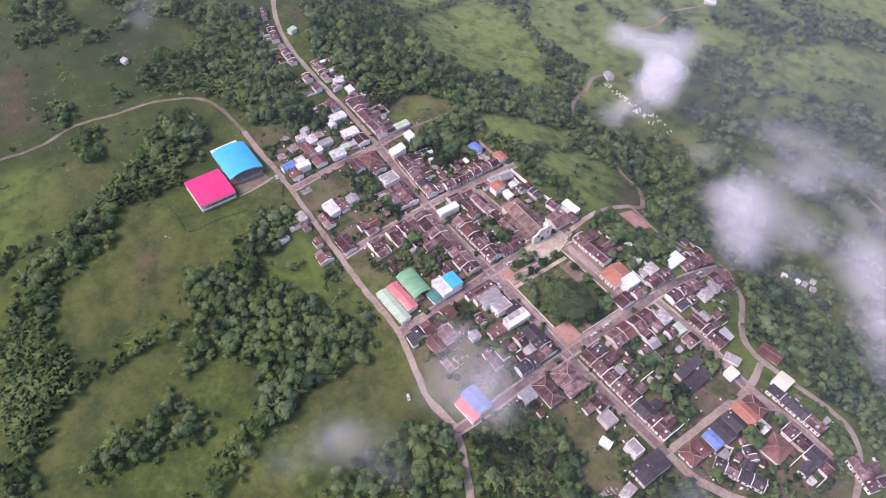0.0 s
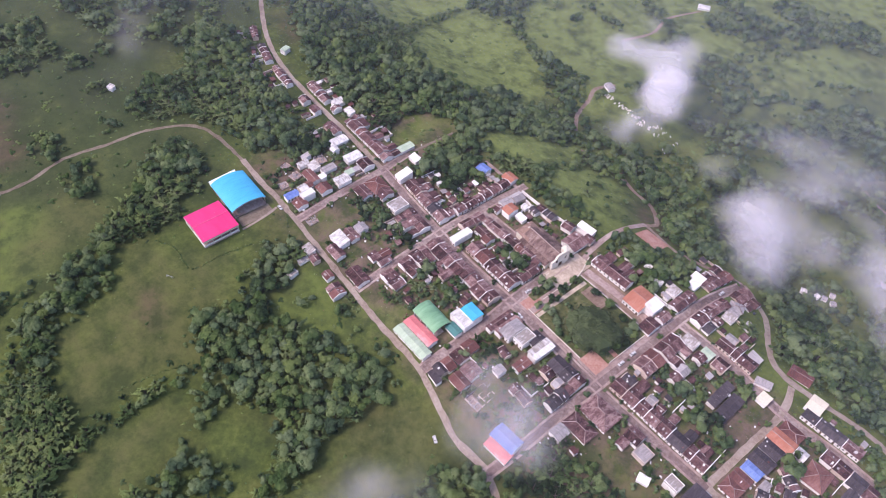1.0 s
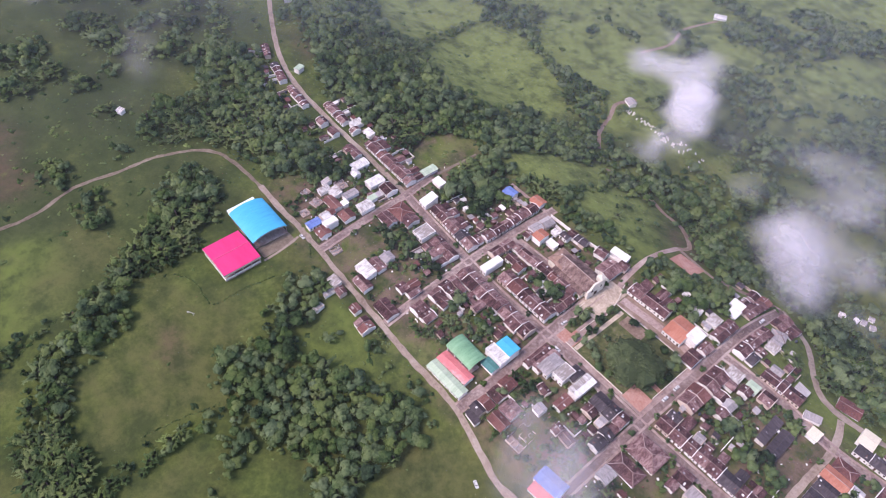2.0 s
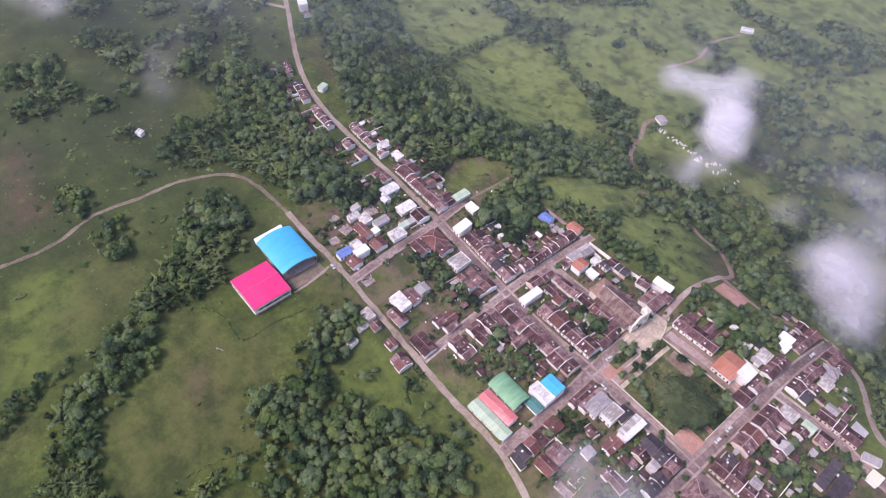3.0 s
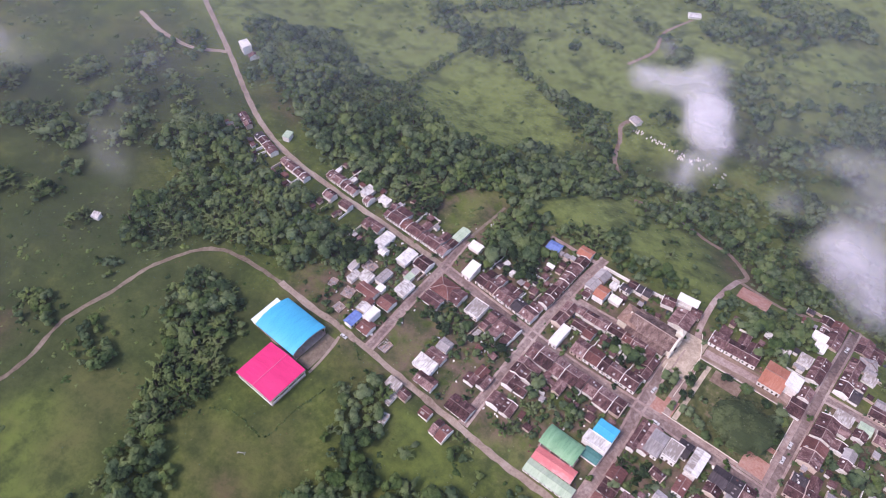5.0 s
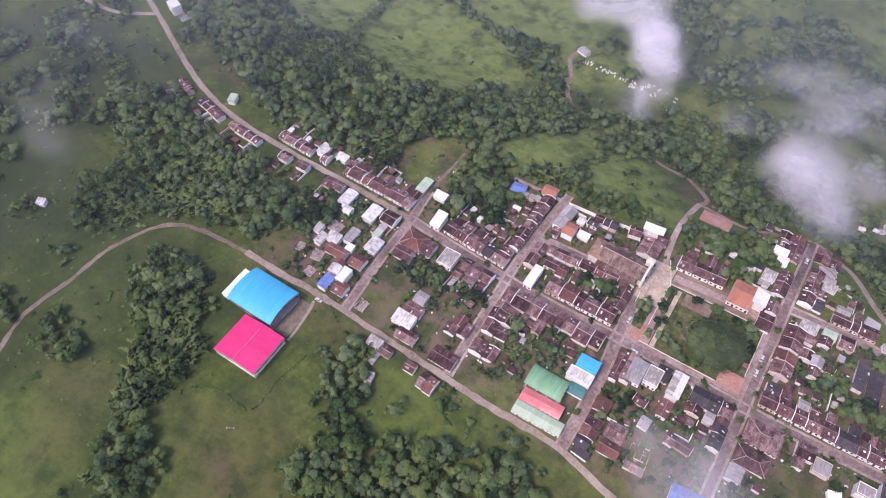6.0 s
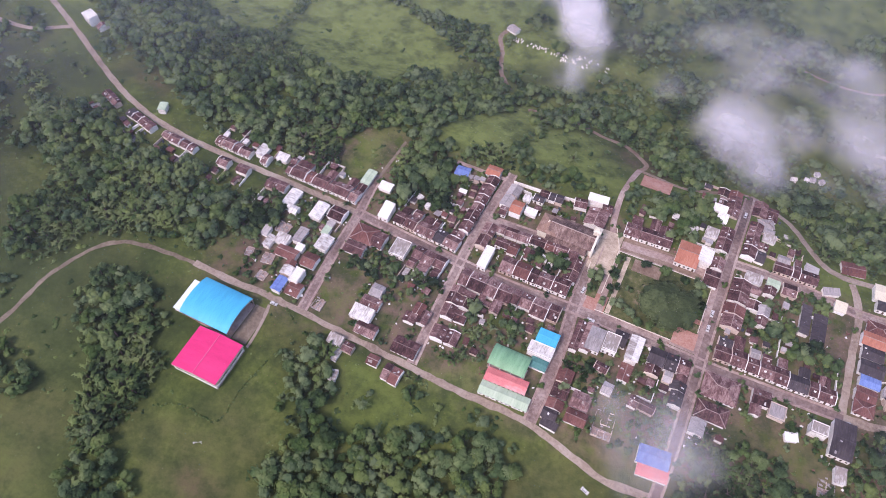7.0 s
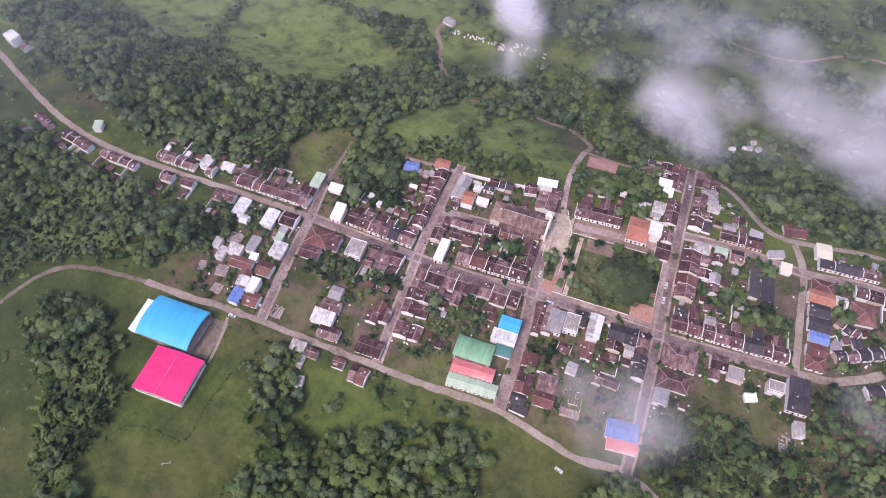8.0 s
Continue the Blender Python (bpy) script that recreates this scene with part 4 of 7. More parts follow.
ruin(-161, 141, 4, 10, 21, 3, 6, 2.2, "roofless house of pale unfinished walls and rubble", 5)
ruin(-324.5, 133.5, 0, 6, 7, 2, 2, 1.9, "roofless ruin of bare block walls beside the street", 6)
ruin(-365.5, 146, 10, 7, 7, 2, 2, 1.6, "ruined roofless hut in the grass", 7)
ruin(-362.3, 134.8, 0, 6, 6, 2, 2, 1.6, "small roofless hut of bare walls in the grass", 9)
ruin(-54.2, 157, 5, 8, 13, 2, 3, 1.0, "pale rubble floor with low walls below the hall", 10)
ruin(-377.6, 145.4, 15, 4.5, 6, 1, 2, 1.4, "small roofless hut of bare walls in the grass", 11)
ruin(-369, 168, 0, 8, 7, 2, 2, 2.0, "unfinished pale concrete house among sheds", 8)


# ---- church ----
def church():
    x, y = -217, 236.5
    z = ground_z(x, y)
    ob = thing("church", pose(x, y, z, 0, 0, -1.5), "long church with an old brown tile roof and pale bell front", "church")
    TAKEN.append((x, y, 0, 20, 9.5))
    hx, hy, e, r = 16.5, 6.4, 6.0, 3.4
    g = ([], [])
    extrude_x(g, [(-hy, -1), (hy, -1), (hy, e), (0, e + r), (-hy, e)], -hx + 4, hx)
    part("nave_wall", g, M_STONE, ob)
    g = ([], [])
    hip_roof(g, 6.2, hy + 0.6, e - 0.1, r)
    part("choir_roof", g, M_CHOIR, ob, at=pose(-hx + 5.4, 0, 0.12))
    g = ([], [])
    box(g, -hx, -hx + 4.02, -hy, hy, -1, e)
    part("choir_wall", g, M_STONE, ob)
    for s in (-1, 1):
        g = ([], [])
        extrude_x(g, slab(0, e + r + 0.22, s * (hy + 0.7), e - 0.1, 0.2), -hx + 5.5, hx - 0.1)
        part("roof_slope", g, M_CHURCH, ob)
        g = ([], [])
        box(g, -hx + 6, hx - 2, s * (hy + 0.02) if s > 0 else -hy - 3.4, hy + 3.4 if s > 0 else -hy - 0.02, -1, 3.4)
        part("aisle_wall", g, M_STONE, ob)
        g = ([], [])
        extrude_x(g, slab(s * (hy + 0.1), 5.0, s * (hy + 3.9), 3.5, 0.18), -hx + 5.8, hx - 1.8)
        part("aisle_roof", g, M_CHURCH, ob)
    g = ([], [])
    tube(g, [(-hx + 6, 0, e + r + 0.2), (hx, 0, e + r + 0.2)], [0.24, 0.24], 6)
    part("ridge_cap", g, M_RIDGE, ob)
    g = ([], [])
    v = [(-hy - 1, -1), (hy + 1, -1), (hy + 1, e + 1), (hy - 1.5, e + 1.4), (2.6, e + r + 1.2), (-2.6, e + r + 1.2), (-hy + 1.5, e + 1.4), (-hy - 1, e + 1)]
    extrude_x(g, v, hx + 0.02, hx + 1.2)
    front = part("front_wall", g, M_STONE, ob, "pale plastered bell front")
    g = ([], [])
    box(g, hx - 2.6, hx + 1.4, 2.9, 6.6, -1, 11.2)
    tower = part("tower", g, M_STONE, ob)
    g = ([], [])
    box(g, hx - 2.9, hx + 1.7, 2.6, 6.9, 11.21, 11.6)
    part("cornice", g, M_STONE, tower)
    g = ([], [])
    cx, cy = hx - 0.6, 4.75
    v = [(cx - 2, cy - 1.8, 11.61), (cx + 2, cy - 1.8, 11.61), (cx + 2, cy + 1.8, 11.61), (cx - 2, cy + 1.8, 11.61), (cx, cy, 13.8)]
    part("spire", (v, [(0, 1, 4), (1, 2, 4), (2, 3, 4), (3, 0, 4), (3, 2, 1, 0)]), M_STONE, tower)
    g = ([], [])
    box(g, hx + 1.18, hx + 1.3, -1.3, 1.3, 0, 3.6)
    part("door", g, M_WOOD, ob)
    for yy in (-3.6, 3.8):
        g = ([], [])
        box(g, hx + 1.18, hx + 1.45, yy - 0.6, yy + 0.6, 5, 7)
        part("window", g, M_GLASS, ob)


church()


# ---- sports halls ----
def blue_hall():
    x, y = -370.4, 105.9
    z = ground_z(x, y)
    ob = thing("sports_hall", pose(x, y, z, 0, 0, -0.6), "open sports hall under a bright blue curved sheet roof", "sports hall")
    TAKEN.append((x, y, 0, 19, 14))
    hx, hy, e, rise, n = 15.5, 11.7, 5.6, 3.0, 22
    arc = [(hy * 1.03 * math.sin((k / n - 0.5) * 2), e + rise * (math.cos((k / n - 0.5) * 2) - math.cos(1)) / (1 - math.cos(1))) for k in range(n + 1)]
    arc = [(a * 1.19, b) for a, b in arc]
    g = ([], [])
    extrude_x(g, [(a, b + 0.14) for a, b in arc] + [(a, b) for a, b in reversed(arc)], -hx, hx)
    part("roof", g, M_BLUE, ob, "bright sky-blue sheet")
    for k in range(1, 10):
        g = ([], [])
        tube(g, [(-hx + 3 * k, a * 1.0, b + 0.15) for a, b in arc], [0.05] * len(arc), 4)
        part("roof_seam", g, M_BLUE, ob)
    for xx in (-hx + 0.3, -5, 5, hx - 0.3):
        g = ([], [])
        tube(g, [(xx, a * 0.97, b - 0.25) for a, b in arc], [0.14] * len(arc), 5)
        part("arch_truss", g, M_STEEL, ob)
        g = ([], [])
        tube(g, [(xx, a * 0.97, b - 0.95) for a, b in arc], [0.1] * len(arc), 5)
        part("arch_truss", g, M_STEEL, ob)
        for s in (-1, 1):
            g = ([], [])
            box(g, xx - 0.2, xx + 0.2, s * 11.2 - 0.2, s * 11.2 + 0.2, -1, e)
            part("column", g, M_KERB, ob)
    g = ([], [])
    box(g, -hx, hx, -11.5, 11.5, -1, 0.15)
    part("floor_slab", g, M_KERB, ob)
    for s in (-1, 1):
        for k in range(3):
            g = ([], [])
            box(g, -hx + 1, hx - 1, s * (9.3 + 0.7 * k) - 0.34, s * (9.3 + 0.7 * k) + 0.34, 0.16, 0.55 + 0.4 * k)
            part("bench_step", g, M_KERB, ob)
    g = ([], [])
    extrude_x(g, [(-11.2, 3.9), (8.2, 4.6), (8.2, 4.75), (-11.2, 4.05)], -hx - 5.6, -hx - 0.1)
    part("side_roof", g, M_CLEAR, ob, "pale translucent side roof")
    g = ([], [])
    box(g, -hx - 5.2, -hx - 0.3, -10.8, 7.8, -1, 3.8)
    part("side_room", g, M_WALL, ob)


def pink_hall():
    x, y = -357.3, 79.8
    z = ground_z(x, y)
    ob = thing("sports_hall", pose(x, y, z, 0, 0, 0.5), "covered court with a low magenta sheet roof on pale columns", "sports hall")
    TAKEN.append((x, y, 0, 16, 14))
    hx, hy, e, r = 13.6, 12.3, 5.4, 1.5
    for s in (-1, 1):
        v, f = [], []
        for yy in (-hy, hy):
            v += [(s * 0.02, yy, e + r), (s * hx, yy, e), (s * hx, yy, e - 0.16), (s * 0.02, yy, e + r - 0.16)]
        f = [(0, 1, 5, 4), (1, 2, 6, 5), (2, 3, 7, 6), (3, 0, 4, 7), (3, 2, 1, 0), (4, 5, 6, 7)]
        part("roof_slope", (v, f), M_PINK, ob, "magenta sheet")
        for k in range(-3, 4):
            g = ([], [])
            tube(g, [(s * 0.1, 3.4 * k, e + r + 0.01), (s * (hx - 0.05), 3.4 * k, e + 0.02)], [0.05, 0.05], 4)
            part("roof_seam", g, M_PINK, ob)
        g = ([], [])
        box(g, s * (hx + 0.02) - (0.5 if s > 0 else 0), s * (hx + 0.02) + (0 if s > 0 else 0.5), -hy, hy, 3.9, e - 0.25)
        part("fascia_beam", g, M_PLASTER, ob)
        g = ([], [])
        box(g, s * (hx - 0.6) - 0.12, s * (hx - 0.6) + 0.12, -hy + 0.4, hy - 0.4, -1, 1.3)
        part("low_wall", g, M_WALL, ob)
        for yy in (-11.6, -6, 0, 6, 11.6):
            g = ([], [])
            box(g, s * (hx - 0.5) - 0.22, s * (hx - 0.5) + 0.22, yy - 0.22, yy + 0.22, -1, e - 0.2)
            part("column", g, M_STONE, ob)
    g = ([], [])
    tube(g, [(0, -hy, e + r + 0.03), (0, hy, e + r + 0.03)], [0.3, 0.3], 6)
    part("ridge_cap", g, M_PINK_WORN, ob)
    for s in (-1, 1):
        v, f = [], []
        for yy in (s * (hy - 0.25) - 0.1, s * (hy - 0.25) + 0.1):
            v += [(-hx + 0.6, yy, 3.9), (hx - 0.6, yy, 3.9), (hx - 0.6, yy, e - 0.25), (0, yy, e + r - 0.25), (-hx + 0.6, yy, e - 0.25)]
        f = [(4, 3, 2, 1, 0), (5, 6, 7, 8, 9)] + [(k, (k + 1) % 5, (k + 1) % 5 + 5, k + 5) for k in range(5)]
        part("gable_wall", (v, f), M_PLASTER, ob)
        g = ([], [])
        box(g, -hx + 0.8, hx - 0.8, s * (hy - 0.4) - 0.12, s * (hy - 0.4) + 0.12, -1, 1.2)
        part("low_wall", g, M_WALL, ob)
        for xx in (-7, 0, 7):
            g = ([], [])
            box(g, xx - 0.2, xx + 0.2, s * (hy - 0.4) - 0.2, s * (hy - 0.4) + 0.2, -1, 3.89)
            part("column", g, M_STONE, ob)
    g = ([], [])
    box(g, -hx + 0.3, hx - 0.3, -hy + 0.3, hy - 0.3, -1, 0.12)
    part("floor_slab", g, M_KERB, ob)


blue_hall()
pink_hall()


# ---- school sheds ----
def green_hall():
    x, y = -216, 147.3
    z = ground_z(x, y)
    ob = thing("school_hall", pose(x, y, z), "hall under a green curved sheet roof", "hall")
    TAKEN.append((x, y, 0, 11, 8))
    hx, hy, e, rise, n = 10.2, 6.3, 4.4, 2.2, 16
    arc = [(hy * math.sin((k / n - 0.5) * 2) / math.sin(1), e + rise * (math.cos((k / n - 0.5) * 2) - math.cos(1)) / (1 - math.cos(1))) for k in range(n + 1)]
    g = ([], [])
    extrude_x(g, [(a, b + 0.14) for a, b in arc] + [(a, b) for a, b in reversed(arc)], -hx, hx)
    part("roof", g, M_GREEN, ob)
    for k in range(1, 7):
        g = ([], [])
        tube(g, [(-hx + 2.9 * k, a, b + 0.14) for a, b in arc], [0.05] * len(arc), 4)
        part("roof_seam", g, M_GREEN, ob)
    g = ([], [])
    box(g, -hx + 0.4, hx - 0.4, hy - 0.5, hy - 0.3, -1, e - 0.1)
    part("wall", g, M_WALL, ob)
    for xx in (-9, -3, 3, 9):
        g = ([], [])
        box(g, xx - 0.2, xx + 0.2, -hy + 0.3, -hy + 0.6, -1, e)
        part("column", g, M_STEEL, ob)
    g = ([], [])
    box(g, -hx, hx, -hy, hy, -1, 0.12)
    part("floor_slab", g, M_KERB, ob)


green_hall()
house(-213.5, 137.2, 2, 22.5, 6.4, "p", "gable", 3.4, 0.22, label="long classroom block with a salmon and white roof", category="school block", front=True)
house(-211.5, 129.6, 1.4, 26.5, 6.2, "g", "gable", 3.4, 0.25, label="long classroom block with a pale green roof", category="school block", front=True)


# ---- house rows ----
# main street, upper side
row(-314, 200.6, -271, 197.3, 9, 1, "bbbbd", 9, 0.25, 12, ranges=2)
row(-261.5, 196.6, -203, 196.4, 11, 1, "bbbbbr", 9.5, 0.0, 13)
row(-400, 203.2, -340, 202.3, 9, 1, "bbbbr", 9, 0.3, 15, ranges=2)
row(-121, 196.2, -58, 198.8, 10, 1, "bbbbrd", 10, 0.6, 19, ranges=2, parapets=0.6)
# main street, lower side
row(-261, 188.8, -202, 188.2, 12, -1, "bbbb", 9, 0.3, 14, parapets=0.5)
row(-292, 191.0, -271.5, 189.6, 9.5, -1, "bbd", 9, 0.2, 16, ranges=2)
row(-350, 194.6, -340, 194.3, 10, -1, "b", 9, 0.3, 17)
row(-396, 195.3, -382, 195.3, 8, -1, "b", 8, 0.2, 18)
row(-152, 187.2, -130, 187.3, 10, -1, "ddb", 9, 0.3, 20, ranges=2, group="houses south of the square")
house(-113, 180.6, 1, 17, 13, "b", "hip", 3.2, 0.34, label="large corner house with a hipped brown tile roof")
house(-114, 166, 0, 15, 9, "b", "hip", 3, 0.34, label="back house with a hipped brown tile roof", front=False)
row(-98, 188.8, -61, 191, 10, -1, "rbbb", 9, 0.4, 22, ranges=2, parapets=0.6)
# cross street 1
row(-338.4, 187, -335, 132, 9.5, -1, "bbrrc", 8, 0.5, 23, skip=(2, 5), group="houses along the cross street")
house(-323.6, 184.4, 0, 13, 11, "r", "hip", 3.2, 0.4, label="corner house with a hipped reddish tile roof")
house(-324, 173.5, 0, 12, 7, "b", "gable", 3, 0.35, front=False)
row(-359, 170, -355, 136, 8, -1, "bbcr", 8, 0.2, 25, group="houses along the cross street", skip=(1,))
# cross street 2
row(-262, 184.5, -260.5, 142, 8, 1, "bbbb", 9, 0.15, 26, ranges=2, group="houses along the cross street", skip=(4,))
row(-268.6, 187, -268, 171, 8, -1, "b", 9, 0, 27)
row(-269.6, 206, -269, 258, 8, 1, "bbbb", 9.5, 0.0, 28, group="houses along the cross street")
row(-262.8, 206, -262.6, 224, 7, -1, "bb", 9, 0, 29)
row(-261.8, 240, -260.5, 258, 7.5, -1, "cb", 9, 0, 30)
row(-260, 233.2, -240, 233.8, 7, 1, "bbr", 7.5, 0, 31, group="houses behind the church")
row(-256, 225.8, -206, 227.6, 7, -1, "bbrbb", 9, 0.0, 32, group="houses behind the church")
# beside the square
row(-202, 222, -201.8, 206.5, 8, -1, "bb", 8, 0, 33)
row(-187.6, 251.6, -160, 252.6, 9.5, 1, "bbb", 9.5, 0.3, 34, ranges=2, group="houses above the square")
row(-222, 264.4, -199, 268.2, 7, -1, "bbb", 8, 0, 35)
row(-243, 261, -228, 262, 6, -1, "db", 7, 0, 351)
row(-191.6, 186, -191.2, 167, 5, 1, "rb", 19, 0, 36)
row(-200, 186, -199.2, 173, 9, -1, "b", 13, 0, 361)
# cross street 4, upper part
row(-129.4, 251, -128.8, 327, 8, 1, "bbbr", 9.5, 0.2, 37, ranges=2, group="houses along the upper street", skip=(1,))
row(-122.2, 267.5, -120.4, 325, 8.5, -1, "bbbbd", 9.5, 0.3, 38, ranges=2, group="houses along the upper street")
row(-122.3, 257, -122.4, 209, 11, 1, "bbrbb", 9.5, 0.5, 39, ranges=2, group="houses along the square's east side")
row(-111, 266.6, -78, 267.2, 8.5, 1, "bbbb", 9, 0.2, 40, ranges=2, group="houses along the narrow street")
row(-109, 260.2, -88, 260.9, 8, -1, "bbd", 8, 0.2, 41, group="houses along the narrow street", skip=(1,))
# side street and the east end
house(-43, 254, 0, 11, 8, "r", "hip", 3, 0.35, label="house with a worn reddish hipped roof", front=False)
house(-44, 237.5, 0, 11, 7, "d", "gable", 3, 0.28, label="house with a dark sheet roof on the side street", front=False)
house(-44.5, 211.5, 0, 10, 6.5, "r", "gable", 3.2, 0.3, label="house with an orange-brown tile roof", front=False)
house(-44.5, 203.4, 0, 9, 7.5, "r", "hip", 3.2, 0.35, label="corner house with a reddish hipped roof", front=True)
row(-46, 267.2, -12, 268.5, 7.5, 1, "dbd", 12, 0, 43, group="houses at the east end")
row(-26, 260.4, 4, 260.6, 9, -1, "bdzb", 8, 0.5, 44, group="houses at the east end")
row(4, 268, 22, 262, 8, 1, "bdr", 8, 0.2, 45, group="houses at the east end")
row(-20, 198, 14, 212, 8, -1, "ddcb", 8, 0.3, 46, group="houses at the east end")
row(-34, 208, -10, 218, 7, 1, "ddb", 8, 0.3, 47, group="houses at the east end")
# lower street
row(-263, 128.5, -273, 128.5, 9, -1, "b", 10, 0.5, 48)
row(-307, 129.6, -287, 129, 9, 1, "br", 10, 0.3, 49, yards=0)
row(-307, 120.6, -278, 120.3, 6.5, -1, "br", 8, 0, 50, yards=0, skip=(2,))
row(-274, 119.8, -264, 119.6, 10, -1, "br", 6, 0.5, 51, yards=0)
row(-191.2, 128, -183, 128, 6, 1, "d", 8, 0, 52)
row(-191, 156, -190.6, 133, 9, 1, "bbr", 8, 0, 53, group="houses on the low block")
row(-181, 152, -180, 134, 8, 1, "bbr", 8, 0, 54, group="houses on the low block")
row(-129.6, 174, -129.4, 160, 8, -1, "dd", 9, 0, 55)
row(-122.3, 160, -122.4, 146, 8, 1, "bc", 10, 0, 56, skip=(1,))
# along the road out of town
row(-443, 203.2, -404, 202.6, 8, 1, "bbzb", 8, 0, 57)
row(-432, 195.8, -410, 195.6, 7, -1, "bz", 8, 0, 58, skip=(1,))
row(-476, 197.4, -450, 195.6, 6, -1, "bbb", 8, 0, 59, group="houses along the road out of town")
row(-508, 203.5, -484, 198, 6.5, -1, "bdb", 7, 0, 60, group="houses along the road out of town")
row(-533, 210, -518, 204, 6, -1, "bbd", 6, 0, 61, group="houses along the road out of town")
row(-603, 262, -580, 254, 8, 1, "bz", 8, 0, 62, skip=(0,), group="houses along the road out of town")

# rows inside the blocks
row(-247, 216, -206, 217, 6, 1, "bbrbc", 7, 0, 71, group="houses inside the blocks", skip=(1, 2, 3, 4, 5, 6, 7), yards=0)
row(-258, 211, -244, 211, 6, 1, "bb", 7, 0, 72, group="houses inside the blocks", yards=0)
row(-105, 254, -105.5, 212, 7, 1, "bbcdb", 8, 0, 73, group="houses inside the blocks", skip=(1, 4), yards=0)
row(-245, 252, -228, 252, 6, 1, "bdc", 7, 0, 74, group="houses inside the blocks", yards=0)
row(-349, 160, -347, 140, 7, -1, "rbcz", 6, 0, 75, group="houses inside the blocks", yards=0)
row(-372, 178, -350, 178, 6, 1, "zbc", 7, 0, 76, group="houses inside the blocks", skip=(1,), yards=0)
row(-188, 168, -168, 166, 5, -1, "bcr", 7, 0, 79, group="houses inside the blocks", skip=(1,), yards=0)
row(-148, 176, -134, 175, 6, -1, "dbc", 6, 0, 80, group="houses inside the blocks", yards=0)
row(-118, 178, -106, 178, 6, -1, "bc", 6, 0, 81, group="houses inside the blocks", yards=0)
row(-104, 208, -66, 210, 6, 1, "bcbdz", 7, 0, 82, group="houses inside the blocks", skip=(1, 4), yards=0)
row(-36, 250, -10, 250, 7, -1, "dzbc", 7, 0, 83, group="houses inside the blocks", skip=(2,), yards=0)
row(-34, 236, -22, 230, 6, -1, "db", 6, 0, 84, group="houses inside the blocks", yards=0)
row(-168, 158, -140, 156, 6, -1, "bcb", 8, 0, 85, group="houses inside the blocks", skip=(1,), yards=0)
row(-175, 150, -174, 130, 6, -1, "brb", 7, 0, 86, group="houses inside the blocks", yards=0)
row(-392, 211, -352, 211, 5, 1, "bbcb", 7, 0, 87, group="houses inside the blocks", skip=(1, 3), yards=0)


# ---- yards ----
def small_roof(x, y, ang, L, D, roof, eave, rng):
    """A lean-to on thin walls."""
    ob = thing("shed", pose(x, y, ground_z(x, y), 0, 0, ang), "small yard shed with " + ROOFS[roof][1], "shed", "sheds in the yards")
    TAKEN.append((x, y, math.radians(ang), L / 2, D / 2))
    g = ([], [])
    t = rng.uniform(0.08, 0.2)
    extrude_x(g, [(-D / 2, -0.8), (D / 2, -0.8), (D / 2, eave + t * D), (-D / 2, eave)], -L / 2, L / 2)
    part("wall", g, rng.choice((M_WALL, M_PLASTER, M_WOOD)), ob)
    g = ([], [])
    extrude_x(g, slab(D / 2 + 0.35, eave + t * D + 0.2, -D / 2 - 0.35, eave + 0.08, 0.09), -L / 2 - 0.3, L / 2 + 0.3)
    part("roof", g, ROOFS[roof][0], ob)


def yard_wall(x0, y0, x1, y1, h, material):
    d = math.hypot(x1 - x0, y1 - y0)
    z = min(ground_z(x0, y0), ground_z(x1, y1))
    ob = thing("yard_wall", pose(x0, y0, z, 0, 0, math.degrees(math.atan2(y1 - y0, x1 - x0))), "pale plastered wall between two yards", "wall", "yard walls")
    g = ([], [])
    box(g, 0, d, -0.11, 0.11, -0.8, h)
    w = part("wall", g, material, ob)
    g = ([], [])
    box(g, -0.05, d + 0.05, -0.2, 0.2, h + 0.005, h + 0.12)
    part("coping", g, material, ob)


def water_tank(x, y, z):
    ob = thing("water_tank", pose(x, y, z), "dark plastic water tank in a yard", "water tank", "water tanks")
    g = ([], [])
    tube(g, [(0, 0, -0.3), (0, 0, 0.9), (0, 0, 1.25), (0, 0, 1.4)], [0.75, 0.8, 0.7, 0.35], 10)
    part("body", g, M_CLOTHGREY, ob)
    g = ([], [])
    tube(g, [(0, 0, 1.4), (0, 0, 1.48)], [0.3, 0.28], 8)
    part("lid", g, M_CLOTHGREY, ob)


def free_spot(x, y, r):
    for tx, ty, a, hx, hy in TAKEN:
        dx, dy = x - tx, y - ty
        u, w = dx * math.cos(a) + dy * math.sin(a), -dx * math.sin(a) + dy * math.cos(a)
        if abs(u) < hx + r and abs(w) < hy + r:
            return False
    return all(np.min(np.hypot(line[:, 0] - x, line[:, 1] - y)) > half + r + 1.2 for line, half in ROADS)


